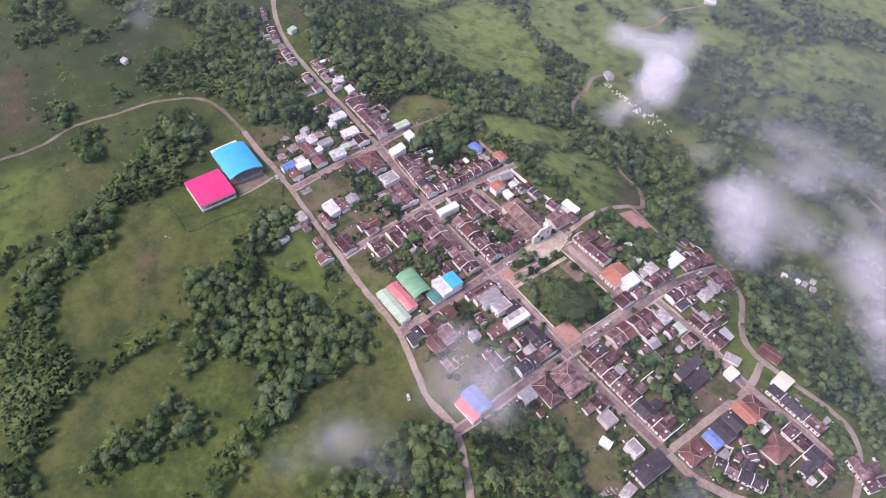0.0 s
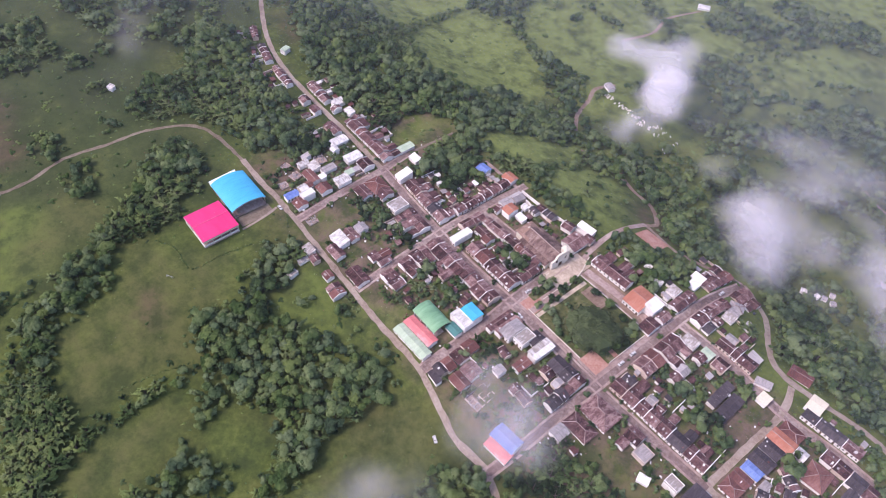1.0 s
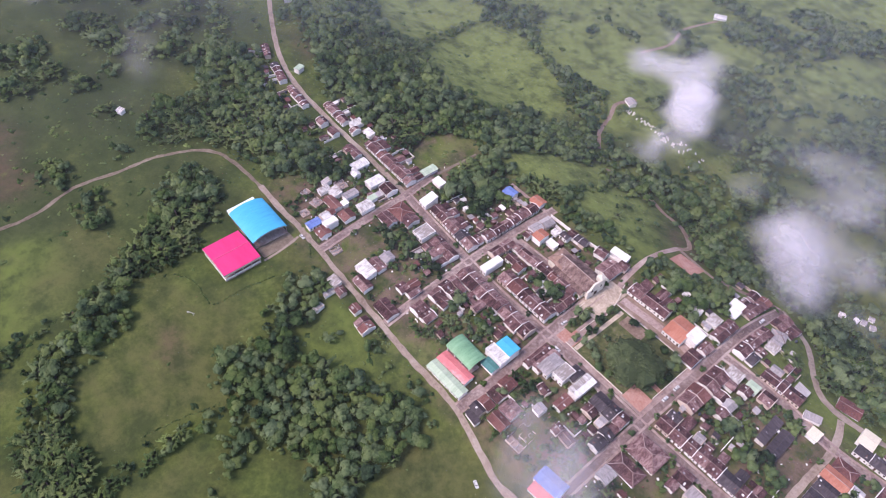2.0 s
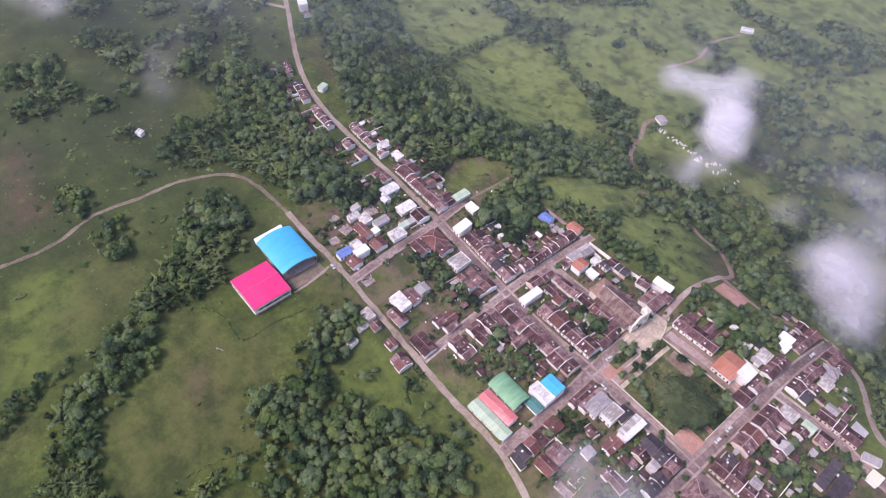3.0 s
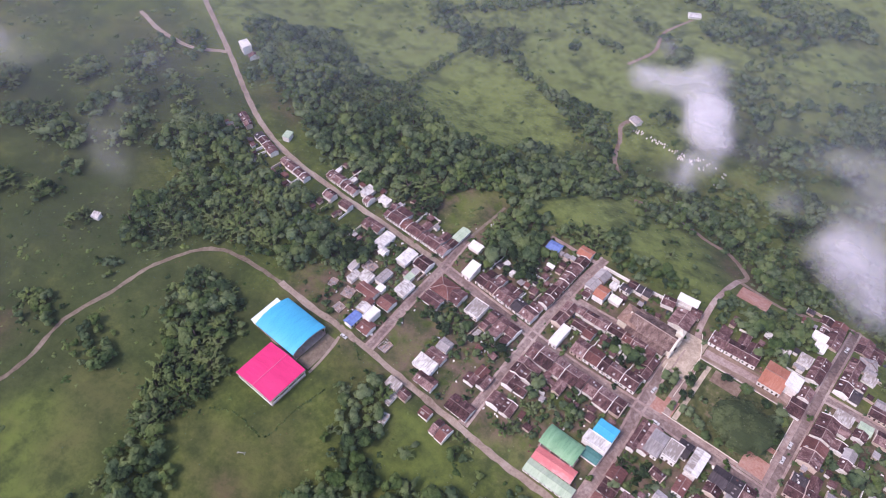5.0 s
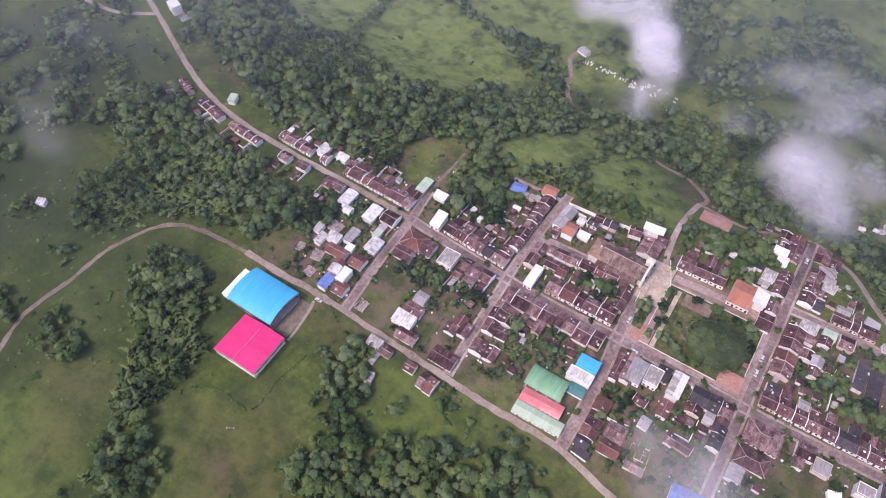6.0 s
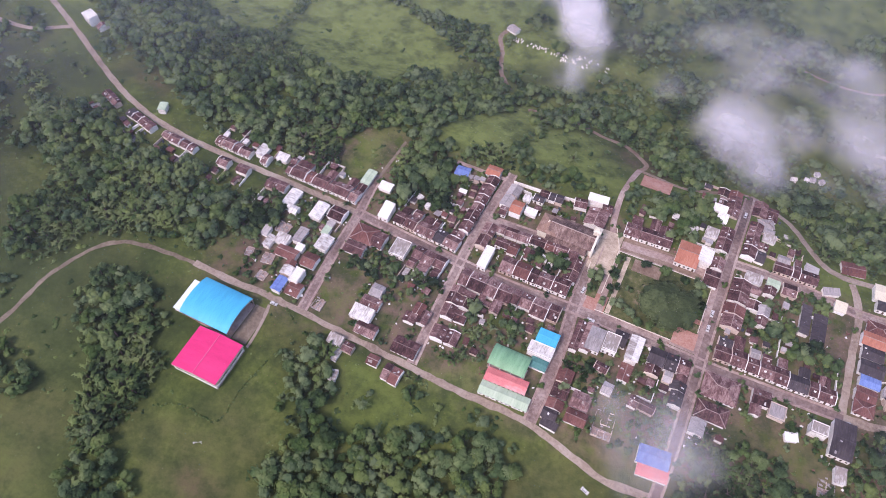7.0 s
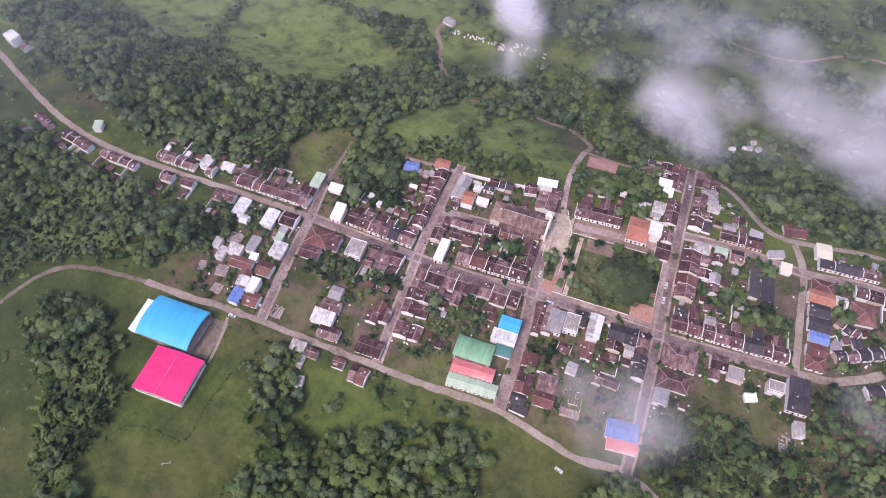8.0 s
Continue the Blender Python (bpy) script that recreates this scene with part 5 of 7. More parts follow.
lots = random.Random(17)
for x, y, ang, L, deep in LOTS:
    c, s = math.cos(math.radians(ang)), math.sin(math.radians(ang))
    for k in range(lots.choice((1, 1, 2, 3))):
        u, w = lots.uniform(-L / 2 + 1, L / 2 - 1), lots.uniform(3, deep)
        px, py = x + c * u - s * w, y + s * u + c * w
        a, b = lots.uniform(2.2, 4.6), lots.uniform(2, 3.6)
        if free_spot(px, py, 1.4):
            small_roof(px, py, ang + lots.choice((0, 90, 180, 270)) + lots.uniform(-4, 4), a, b, lots.choice("zccbbbbbdr"), lots.uniform(2.0, 2.6), lots)
    if lots.random() < 0.75:
        e, w = lots.choice((-1, 1)) * (L / 2 + 0.1), lots.uniform(6, deep + 3)
        a, b = (x + c * e - s * 0.4, y + s * e + c * 0.4), (x + c * e - s * w, y + s * e + c * w)
        if free_spot(*b, 0.3) and free_spot((a[0] + b[0]) / 2, (a[1] + b[1]) / 2, 0.2):
            yard_wall(*a, *b, lots.uniform(1.7, 2.5), lots.choice((M_WALL, M_WALL, M_PLASTER)))
            if lots.random() < 0.5:
                w2 = lots.uniform(4, L)
                d = (b[0] - math.copysign(1, e) * c * w2, b[1] - math.copysign(1, e) * s * w2)
                if free_spot(*d, 0.3):
                    yard_wall(*b, *d, lots.uniform(1.5, 2.2), M_WALL)
    if lots.random() < 0.25:
        px, py = x + c * lots.uniform(-3, 3) - s * 2.2, y + s * 0 + c * 2.2
        if free_spot(px, py, 1):
            water_tank(px, py, ground_z(px, py) + 0.3)

for a, b in (((-192.8, 257), (-190.6, 251.5)), ((-190.5, 251.3), (-187.6, 244.6)), ((-187.5, 244.4), (-185.2, 237)), ((-185.1, 236.8), (-184.0, 229))):
    yard_wall(*a, *b, 1.0, M_STONE)
for a, b in (((-198.6, 226), (-198.2, 219)), ((-186.5, 197.2), (-144, 197.0)), ((-131.6, 208), (-131.6, 240)), ((-186.3, 209), (-186.3, 240)), ((-186, 240.8), (-132, 241.2))):
    yard_wall(*a, *b, 0.55, M_STONE)
yard_wall(-261, 261, -240, 261.6, 2.6, M_WALL)
yard_wall(-239.8, 261.6, -199, 266.6, 2.6, M_WALL)


def clutter(name, material, count, label, seed):
    """Heaps, boards and tubs too small and too many to count."""
    r = random.Random(seed)
    g = ([], [])
    while count:
        x, y = r.uniform(-385, 0), r.uniform(133, 258)
        if -194 < x < -129 and 195 < y < 244 or free_spot(x, y, 3.5):
            continue
        count -= 1
        if free_spot(x, y, 0.5):
            z, w, d, a = ground_z(x, y), r.uniform(0.2, 0.8), r.uniform(0.15, 0.5), r.uniform(0, 3)
            k = len(g[0])
            box(g, -w, w, -d, d, -0.3, r.uniform(0.2, 1.2))
            for i in range(k, k + 8):
                u, v, h = g[0][i]
                g[0][i] = (x + u * math.cos(a) - v * math.sin(a), y + u * math.sin(a) + v * math.cos(a), z + h)
    tagged(new(name, mesh(name, g, material)), label, "clutter", kind="stuff")


clutter("yard_boards", M_ZINC, 600, "pale boards and sheets lying about the yards", 31)
clutter("yard_rubble", M_CLAY_RED, 400, "heaps of bricks and earth in the yards", 32)
clutter("yard_tubs", M_DARKROOF, 160, "dark tubs and firewood in the yards", 33)


# ---- cemetery ----
def gravestone(x, y, ang, w, h):
    ob = thing("gravestone", pose(x, y, ground_z(x, y), 0, 0, ang), "small white tomb in the cemetery grass", "gravestone", "gravestones")
    g = ([], [])
    box(g, -w / 2, w / 2, -0.7, 0.7, -0.4, 0.4)
    part("slab", g, M_STONE, ob)
    g = ([], [])
    extrude_x(g, [(0.71, -0.4), (0.92, -0.4), (0.92, h), (0.71, h)], -w / 2, w / 2)
    part("headstone", g, M_WALL, ob)


graves = random.Random(4)
for k in range(38):
    u, w = graves.uniform(0, 1), graves.uniform(-1, 1)
    gravestone(-284 + 40 * u, 421 + 4 * math.sin(5 * u) + 9 * w * (0.4 + u), 40 + graves.uniform(-20, 20), graves.uniform(0.5, 0.8), graves.uniform(0.6, 1.0))
for k in graves.sample(range(60), 32):
    gravestone(-326 + 44 * k / 60 + graves.uniform(-0.6, 0.6), 425.5 - 2.2 * (k / 60) ** 2 + (2.4 if k % 2 else -1.0) + graves.uniform(-0.8, 0.8), 5 + graves.uniform(-12, 12), graves.uniform(0.5, 1.1), graves.uniform(0.5, 1.2))


for x, y, a in ((-84, 386, 20), (-80, 380, 40), (-86, 379, 15)):
    house(x, y, a, 3.4, 2.6, "c", "gable", 2.2, 0.3, label="small farm shed with a pale sheet roof on the slope", front=False)


# ---- dishes in the courtyard ----
def dish(x, y, r, label):
    ob = thing("satellite_dish", pose(x, y, ground_z(x, y), 0, 0, 40), label, "satellite dish", "satellite dishes")
    g = ([], [])
    tube(g, [(0, 0, -0.5), (0, 0, 2.0)], [0.12, 0.1], 8)
    tube(g, [(0, 0, 1.7), (0.35, 0, 2.4)], [0.09, 0.09], 6)
    part("mast", g, M_STEEL, ob)
    v, f = [(0.0, 0.0, 0.0)], []
    for k in range(1, 5):
        v += [(r * k / 4 * math.cos(a * math.tau / 20), r * k / 4 * math.sin(a * math.tau / 20), 0.32 * r * (k / 4) ** 2) for a in range(20)]
    f += [(0, 1 + a, 1 + (a + 1) % 20) for a in range(20)]
    for k in range(3):
        f += [(1 + 20 * k + a, 21 + 20 * k + a, 21 + 20 * k + (a + 1) % 20, 1 + 20 * k + (a + 1) % 20) for a in range(20)]
    n = len(v)
    v += [(px, py, pz - 0.06) for px, py, pz in v]
    f += [tuple(n + i for i in reversed(q)) for q in f] + [(61 + a, 61 + (a + 1) % 20, n + 61 + (a + 1) % 20, n + 61 + a) for a in range(20)]
    bowl = part("reflector", (v, f), M_WALL, ob, "white parabolic reflector", at=Matrix.Translation((0.4, 0, 2.5)) @ Matrix.Rotation(math.radians(25), 4, 'Y'))
    g = ([], [])
    tube(g, [(0, 0, 0.05), (0, 0, r * 0.7)], [0.05, 0.05], 6)
    part("feed_arm", g, M_STEEL, bowl)


dish(-80.5, 240.7, 1.6, "white satellite dish on a mast in the courtyard")
dish(-77.6, 245.5, 1.3, "smaller white satellite dish on a mast in the courtyard")


# ---- vehicles and the goal ----
def car(x, y, ang, label):
    ob = thing("car", pose(x, y, ground_z(x, y) + 0.2, 0, 0, ang), label, "car", "parked cars")
    g = ([], [])
    v = [(-0.85, 0.3), (0.85, 0.3), (0.88, 0.75), (0.8, 0.95), (-0.8, 0.95), (-0.88, 0.75)]
    extrude_x(g, v, -2.1, 2.1)
    part("body", g, M_STEEL, ob)
    g = ([], [])
    k = [(-0.76, 0.96), (0.76, 0.96), (0.62, 1.5), (-0.62, 1.5)]
    extrude_x(g, k, -1.3, 0.9)
    part("cabin", g, M_GLASS, ob)
    g = ([], [])
    box(g, -1.15, 0.75, -0.6, 0.6, 1.505, 1.56)
    part("roof", g, M_STEEL, ob)
    for wx in (-1.3, 1.3):
        for wy in (-0.8, 0.8):
            g = ([], [])
            tube(g, [(wx, wy - 0.11, 0.32), (wx, wy + 0.11, 0.32)], [0.33, 0.33], 10)
            part("wheel", g, M_RUBBER, ob)


car(-127.4, 223, 90, "white car parked in the cross street")
car(-124.6, 305, 88, "white car parked in the upper street")
car(-127.2, 213, 90, "white car parked in the cross street")
car(-158, 104, -20, "white pickup standing in the grass by the road")
car(-196, 206, 85, "white car beside the square")
car(-50.5, 192.6, 10, "white car at the end of the main street")
car(-186, 189.6, 0, "white car parked in the main street")
car(-346, 122.5, 0, "white car on the lower road")


def goal(x, y, ang):
    ob = thing("goal_post", pose(x, y, ground_z(x, y), 0, 0, ang), "white football goal frame in the pasture", "goal")
    for a, b in (((-1.8, 0, -0.3), (-1.8, 0, 2.2)), ((1.8, 0, -0.3), (1.8, 0, 2.2)), ((-1.9, 0, 2.2), (1.9, 0, 2.2)), ((-1.8, 0, 2.2), (-1.8, 1.4, 0)), ((1.8, 0, 2.2), (1.8, 1.4, 0))):
        g = ([], [])
        tube(g, [a, b], [0.09, 0.09], 6)
        part("post" if a[0] == b[0] else "crossbar", g, M_STEEL, ob)


goal(-336, 40.5, 30)

# ---- trees ----
WOODS = []


def wood(*discs):
    WOODS.extend(discs)


wood((-86, 170, 7), (-70, 163, 8), (-87, 154, 11), (-95, 138, 13), (-110, 128, 14), (-58, 159, 7), (-63, 148, 11), (-85, 123, 13), (-47, 168, 5))  # south-east infill
wood((-394, 222, 9), (-379, 223, 8), (-392, 233, 10), (-375, 232, 5), (-393, 196, 3), (-394, 175, 9), (-378, 172, 8), (-367, 179, 6), (-357, 178, 4), (-368, 191, 3))  # north-west infill
wood((-569, 73, 10), (-532, 74, 8), (-595, 61, 11), (-618, 145, 12), (-574, 96, 8), (-638, 191, 10), (-562, 180, 9), (-634, 42, 15))  # scrub infill
wood((-608, 297, 20), (-562, 277, 21), (-485, 303, 17), (-400, 265, 25), (-378, 279, 22), (-396, 242, 17), (-387, 296, 17), (-365, 301, 18), (-341, 286, 16), (-562, 240, 9))  # upper wood beside the road
wood((-338, 327, 21), (-312, 338, 17), (-294, 361, 16), (-277, 365, 14), (-328, 266, 12), (-326, 252, 14), (-312, 237, 18), (-296, 234, 15), (-298, 221, 11), (-285, 221, 8), (-335, 255, 9), (-313, 267, 10), (-296, 274, 10), (-281, 276, 10), (-264, 283, 10))  # wood behind the houses
wood((-397, 411, 10), (-374, 413, 13), (-352, 395, 11), (-329, 383, 12), (-307, 374, 12), (-272, 334, 9), (-242, 361, 12))  # field edges
wood((-385, 165, 11), (-384, 183, 10))  # left wood
wood((-294, 177, 12), (-303, 168, 12), (-277, 171, 10), (-319, 168, 7), (-279, 183, 9), (-242, 168, 12), (-226, 167, 10), (-242, 150, 9), (-251, 144, 6), (-217, 170, 6), (-216, 216, 10), (-224, 215, 7), (-189, 217, 7), (-287, 212, 6), (-245, 141, 7), (-186, 284, 10), (-177, 275, 14), (-161, 283, 16), (-152, 272, 10), (-149, 298, 8))  # yards
wood((-99, 285, 14), (-91, 279, 9), (-109, 285, 7), (-95, 255, 7), (-82, 257, 4), (-92, 225, 11), (-79, 222, 12), (-63, 223, 7), (-100, 239, 7), (-102, 209, 4), (-29, 257, 6), (-31, 236, 9), (-22, 221, 9), (-33, 224, 6), (-73, 264, 6))  # east yards
wood((-97, 152, 11), (-82, 151, 13), (-99, 135, 15), (-77, 137, 16), (-56, 142, 13), (-65, 129, 14), (-83, 122, 14), (-67, 169, 6), (-73, 172, 5), (-31, 159, 13), (-15, 156, 13), (-13, 194, 11), (-26, 186, 11), (-37, 175, 8), (-49, 133, 13), (-24, 142, 13))  # south-east wood
wood((-65, 340, 16), (-45, 354, 20), (-19, 359, 18), (-2, 341, 16), (-87, 357, 18), (-106, 349, 15), (-39, 317, 14), (-15, 319, 10), (-76, 378, 19), (-134, 355, 14), (-161, 349, 15), (-181, 347, 13), (-145, 377, 13), (-117, 377, 15), (-56, 318, 9), (-97, 383, 15))  # east slope
wood((-220, 377, 18), (-203, 398, 14), (-237, 377, 14), (-187, 425, 16), (-155, 445, 16), (-128, 472, 20), (-96, 519, 23), (-56, 555, 23), (-235, 460, 13), (-214, 468, 14), (-175, 484, 17), (-142, 513, 17), (-19, 529, 19), (4, 579, 20), (-27, 473, 18), (5, 458, 17), (-53, 484, 18), (-102, 433, 15), (-194, 374, 12), (-236, 406, 8), (-19, 416, 14), (-46, 405, 14))  # valley wood
wood((-104, 131, 19), (-100, 151, 13), (-83, 144, 13), (-69, 139, 12), (-113, 149, 9))  # south wood, lower
wood((-593, 36, 15), (-608, 54, 14), (-636, 58, 14), (-635, 113, 15), (-597, 116, 11), (-651, 103, 13), (-583, 155, 12), (-576, 137, 11), (-596, 172, 8), (-620, 110, 13), (-586, 195, 8), (-617, 231, 9), (-567, 219, 5), (-660, 164, 14), (-633, 198, 10), (-698, 116, 16), (-486, 66, 5))  # far west
wood((-581, 308, 21), (-568, 280, 16), (-393, 289, 14), (-506, 438, 13), (-478, 454, 15), (-358, 416, 11), (-333, 354, 15), (-370, 343, 16), (-356, 286, 14), (-308, 371, 15), (-324, 311, 11), (-328, 376, 11))  # north fields
wood((-338, 615, 22), (-310, 624, 21), (-292, 657, 19), (-285, 716, 22), (-277, 778, 23), (-314, 708, 23), (-298, 524, 18), (-264, 513, 17), (-248, 541, 12), (-223, 486, 14), (-200, 509, 12), (-197, 562, 16), (-162, 560, 15), (-130, 543, 14), (-254, 464, 10), (-379, 413, 13), (-341, 392, 13), (-349, 550, 13), (-156, 526, 15), (-114, 507, 14))  # north-east
wood((-253, 379, 15), (-229, 379, 15), (-212, 393, 17), (-190, 380, 19), (-178, 346, 18), (-165, 315, 13), (-161, 358, 15), (-143, 368, 15), (-116, 360, 17), (-104, 382, 15), (-92, 336, 16), (-74, 344, 16), (-56, 351, 16), (-33, 345, 13), (-13, 335, 13), (-64, 384, 16), (-45, 396, 16), (-83, 380, 17), (-30, 370, 12), (-65, 312, 12), (-42, 322, 8), (5, 307, 7), (-187, 397, 15), (-20, 308, 6), (-207, 341, 10))  # east valley
wood((-3, 272, 9), (-14, 268, 6), (11, 288, 6), (-17, 252, 6), (-34, 240, 9), (-29, 215, 10), (-63, 239, 7), (-75, 228, 8), (-84, 220, 8), (-80, 253, 8), (-24, 237, 7), (-16, 222, 8), (-84, 295, 10), (-93, 289, 8))  # near the curve
wood((-280, 271, 6), (-268, 278, 7), (-254, 281, 6), (-320, 247, 10), (-313, 262, 9), (-305, 236, 12), (-296, 249, 9), (-306, 219, 10), (-290, 220, 8), (-284, 230, 6), (-291, 203, 6), (-379, 279, 11), (-362, 282, 11), (-353, 297, 10), (-336, 306, 9), (-322, 323, 8), (-311, 347, 9), (-297, 366, 10), (-283, 366, 6), (-300, 380, 9), (-199, 363, 10), (-185, 368, 12))  # beside the meadows
wood((-166, 370, 12), (-149, 364, 12), (-181, 338, 10), (-158, 337, 9), (-138, 366, 9), (-207, 382, 8), (-180, 282, 8), (-167, 286, 11), (-154, 287, 11), (-143, 285, 7), (-164, 268, 8), (-152, 271, 7), (-245, 392, 9), (-227, 391, 9), (-211, 405, 8), (-193, 412, 10), (-176, 411, 8), (-254, 340, 5), (-238, 343, 4))  # beside the meadows
wood((-657, 206, 10), (-644, 222, 9), (-621, 185, 8), (-606, 202, 6), (-613, 164, 8), (-636, 242, 8), (-575, 193, 6), (-584, 156, 6), (-580, 134, 6))  # far west scrub
wood((-316, 458, 11), (-287, 433, 9), (-331, 422, 6), (-252, 499, 9), (-225, 488, 9), (-208, 526, 11), (-203, 460, 9), (-224, 439, 8), (-178, 501, 9), (-167, 552, 10), (-137, 518, 9), (-113, 486, 10), (-101, 543, 9), (-86, 475, 10), (-140, 452, 8), (-166, 436, 7), (-196, 418, 7), (-223, 409, 5), (-249, 408, 5), (-94, 428, 9), (-74, 428, 8), (-239, 381, 5), (-116, 413, 8))  # valley scrub
wood((-317, 235, 6), (-305, 235, 8), (-296, 239, 7), (-307, 222, 7), (-294, 223, 8), (-286, 229, 6), (-294, 209, 4), (-284, 213, 4), (-222, 218, 4), (-213, 218, 5), (-205, 218, 4), (-302, 173, 6), (-288, 175, 7), (-281, 182, 5), (-290, 164, 5), (-103, 292, 5), (-92, 292, 6), (-98, 279, 4), (-84, 287, 4), (-106, 229, 4), (-94, 231, 5), (-83, 232, 4), (-98, 221, 4), (-174, 162, 5), (-166, 164, 4))  # trees inside the blocks
wood((-154, 167, 4), (-145, 167, 5), (-138, 161, 4), (-146, 157, 4), (-282, 260, 3), (-272, 264, 3), (-261, 266, 3), (-250, 267, 3), (-240, 269, 3), (-229, 271, 3), (-219, 274, 3), (-209, 276, 3))  # trees inside the blocks
wood((-20, 277, 4), (-9, 275, 5), (3, 273, 5), (-30, 287, 3), (-20, 289, 4), (14, 271, 5), (-3, 285, 4), (9, 285, 5), (-38, 281, 3), (-13, 288, 4))  # scrub below the ridge road
wood((-256, 151, 6), (-246, 158, 6), (-237, 165, 6), (-227, 172, 5), (-249, 141, 5), (-239, 147, 5), (-219, 170, 3), (-294, 167, 5), (-283, 175, 5), (-280, 164, 4), (-290, 156, 4), (-217, 217, 4), (-209, 223, 4), (-210, 215, 4))  # trees behind the school
wood((-390, 221, 7), (-378, 221, 6), (-375, 232, 4), (-388, 212, 3), (-370, 214, 3), (-329, 240, 8), (-317, 230, 10), (-315, 246, 9), (-302, 241, 8), (-311, 216, 7), (-301, 220, 8), (-292, 217, 6), (-294, 230, 6), (-189, 347, 10), (-173, 347, 10), (-157, 347, 10), (-142, 351, 9), (-178, 321, 6), (-95, 336, 9), (-76, 332, 11), (-58, 336, 12))  # by the white sheds
wood((-40, 331, 12), (-21, 341, 12), (-4, 369, 11), (-26, 366, 11), (-49, 362, 11), (-26, 310, 7), (-6, 327, 7))  # by the white sheds
wood((-561, 455, 6), (-552, 454, 6), (-542, 452, 6), (-533, 451, 6), (-524, 447, 6), (-514, 444, 6), (-505, 440, 6), (-497, 440, 6), (-488, 439, 6), (-480, 439, 6), (-472, 439, 6), (-464, 437, 6), (-457, 435, 6))  # far hedgerows
wood((-488, 337, 5), (-490, 344, 5), (-491, 350, 5), (-493, 357, 5), (-499, 415, 5), (-499, 423, 5))  # far hedgerows
wood((-405, 517, 5), (-400, 521, 5))  # far hedgerows
wood((-368, 414, 7), (-358, 413, 7), (-348, 411, 7))  # far hedgerows
wood((-405, 663, 11), (-387, 661, 11), (-369, 659, 11), (-355, 656, 11), (-341, 653, 11), (-327, 650, 11), (-311, 655, 11), (-296, 660, 11), (-290, 675, 11), (-284, 690, 11), (-278, 704, 11), (-273, 719, 11))  # far woodland band
wood((-308, 551, 10), (-292, 552, 10), (-276, 553, 10), (-264, 547, 10), (-252, 541, 8), (-241, 535, 8), (-215, 533, 8), (-203, 542, 8))  # far woodland band
wood((-411, 578, 6), (-403, 577, 6), (-396, 575, 6), (-388, 573, 6), (-381, 571, 6), (-371, 569, 6), (-361, 567, 6))  # far hedgerows
wood((-263, 570, 5), (-260, 577, 5), (-257, 584, 4))  # far hedgerows
wood((-286, 584, 6), (-285, 594, 6), (-284, 604, 6), (-283, 613, 6), (-282, 623, 6), (-281, 632, 6), (-281, 640, 6), (-280, 649, 6), (-280, 658, 6), (-274, 665, 6), (-269, 672, 6), (-264, 678, 6))  # far hedgerows
wood((-223, 602, 5), (-216, 607, 5), (-210, 612, 5), (-204, 618, 5), (-201, 626, 5), (-198, 634, 5))  # far hedgerows

GROVES = []


def grove(*ring):
    """A wood with its outline."""
    GROVES.append(list(ring))


grove((-606, 278), (-586, 354), (-525, 315), (-490, 314), (-478, 340), (-451, 311), (-408, 299), (-385, 287), (-362, 288), (-343, 281), (-345, 267), (-370, 242), (-368, 224), (-394, 214), (-417, 213), (-441, 212), (-474, 219), (-501, 230), (-537, 244), (-569, 252))  # wood above the road
grove((-561, 146), (-564, 169), (-558, 188), (-534, 204), (-510, 194), (-482, 185), (-446, 185), (-425, 186), (-410, 178), (-398, 182), (-378, 178), (-380, 160), (-396, 147), (-404, 133), (-423, 128), (-447, 124), (-467, 111), (-473, 92), (-498, 81), (-518, 105), (-513, 127), (-528, 148))  # wood below the road
grove((-445, 81), (-446, 101), (-432, 106), (-406, 101), (-390, 85), (-387, 74), (-400, 64), (-415, 66), (-431, 72))  # clump under the west road
grove((-349, -47), (-363, -36), (-368, -18), (-381, -8), (-391, 13), (-401, 31), (-399, 53), (-397, 61), (-384, 59), (-369, 49), (-377, 40), (-371, 26), (-347, 12), (-344, -9), (-339, -26), (-322, -31), (-313, -38), (-329, -58))  # stream wood
grove((-325, -63), (-325, -44), (-303, -36), (-284, -40), (-253, -54), (-238, -68), (-214, -75), (-224, -89))  # stream wood, lower
grove((-366, -68), (-380, -47), (-383, -28), (-373, -29), (-369, -48), (-358, -66), (-355, -72))  # hedge in the west pasture
grove((-268, -47), (-277, -29), (-276, -3), (-278, 25), (-268, 23), (-268, -3), (-268, -29), (-263, -43))  # hedge across the pasture
grove((-324, 101), (-316, 118), (-302, 112), (-292, 94), (-294, 79), (-278, 72), (-264, 80), (-252, 79), (-242, 92), (-227, 94), (-216, 104), (-199, 107), (-191, 101), (-185, 80), (-304, 35), (-302, 54), (-299, 67), (-313, 79), (-316, 91))  # wood below the town
grove((-262, 118), (-253, 121), (-250, 111), (-257, 107))  # clump by the lower road
grove((-229, 121), (-212, 122), (-210, 112), (-221, 109))  # clump by the lower road
grove((-456, 22), (-441, 38), (-407, 21), (-418, 10))  # pasture trees
grove((-304, 40), (-296, 61), (-304, 81), (-316, 112), (-302, 120), (-286, 107), (-290, 86), (-275, 78), (-268, 89), (-238, 96), (-218, 108), (-199, 107), (-191, 94), (-189, 79), (-187, 63), (-178, 52), (-183, 34), (-178, 19), (-169, 2), (-166, -5), (-172, -14), (-187, 7), (-196, 21), (-204, 38), (-222, 44), (-238, 34), (-250, 36), (-238, 14), (-247, 8), (-263, 25), (-279, 34), (-293, 27))  # south wood
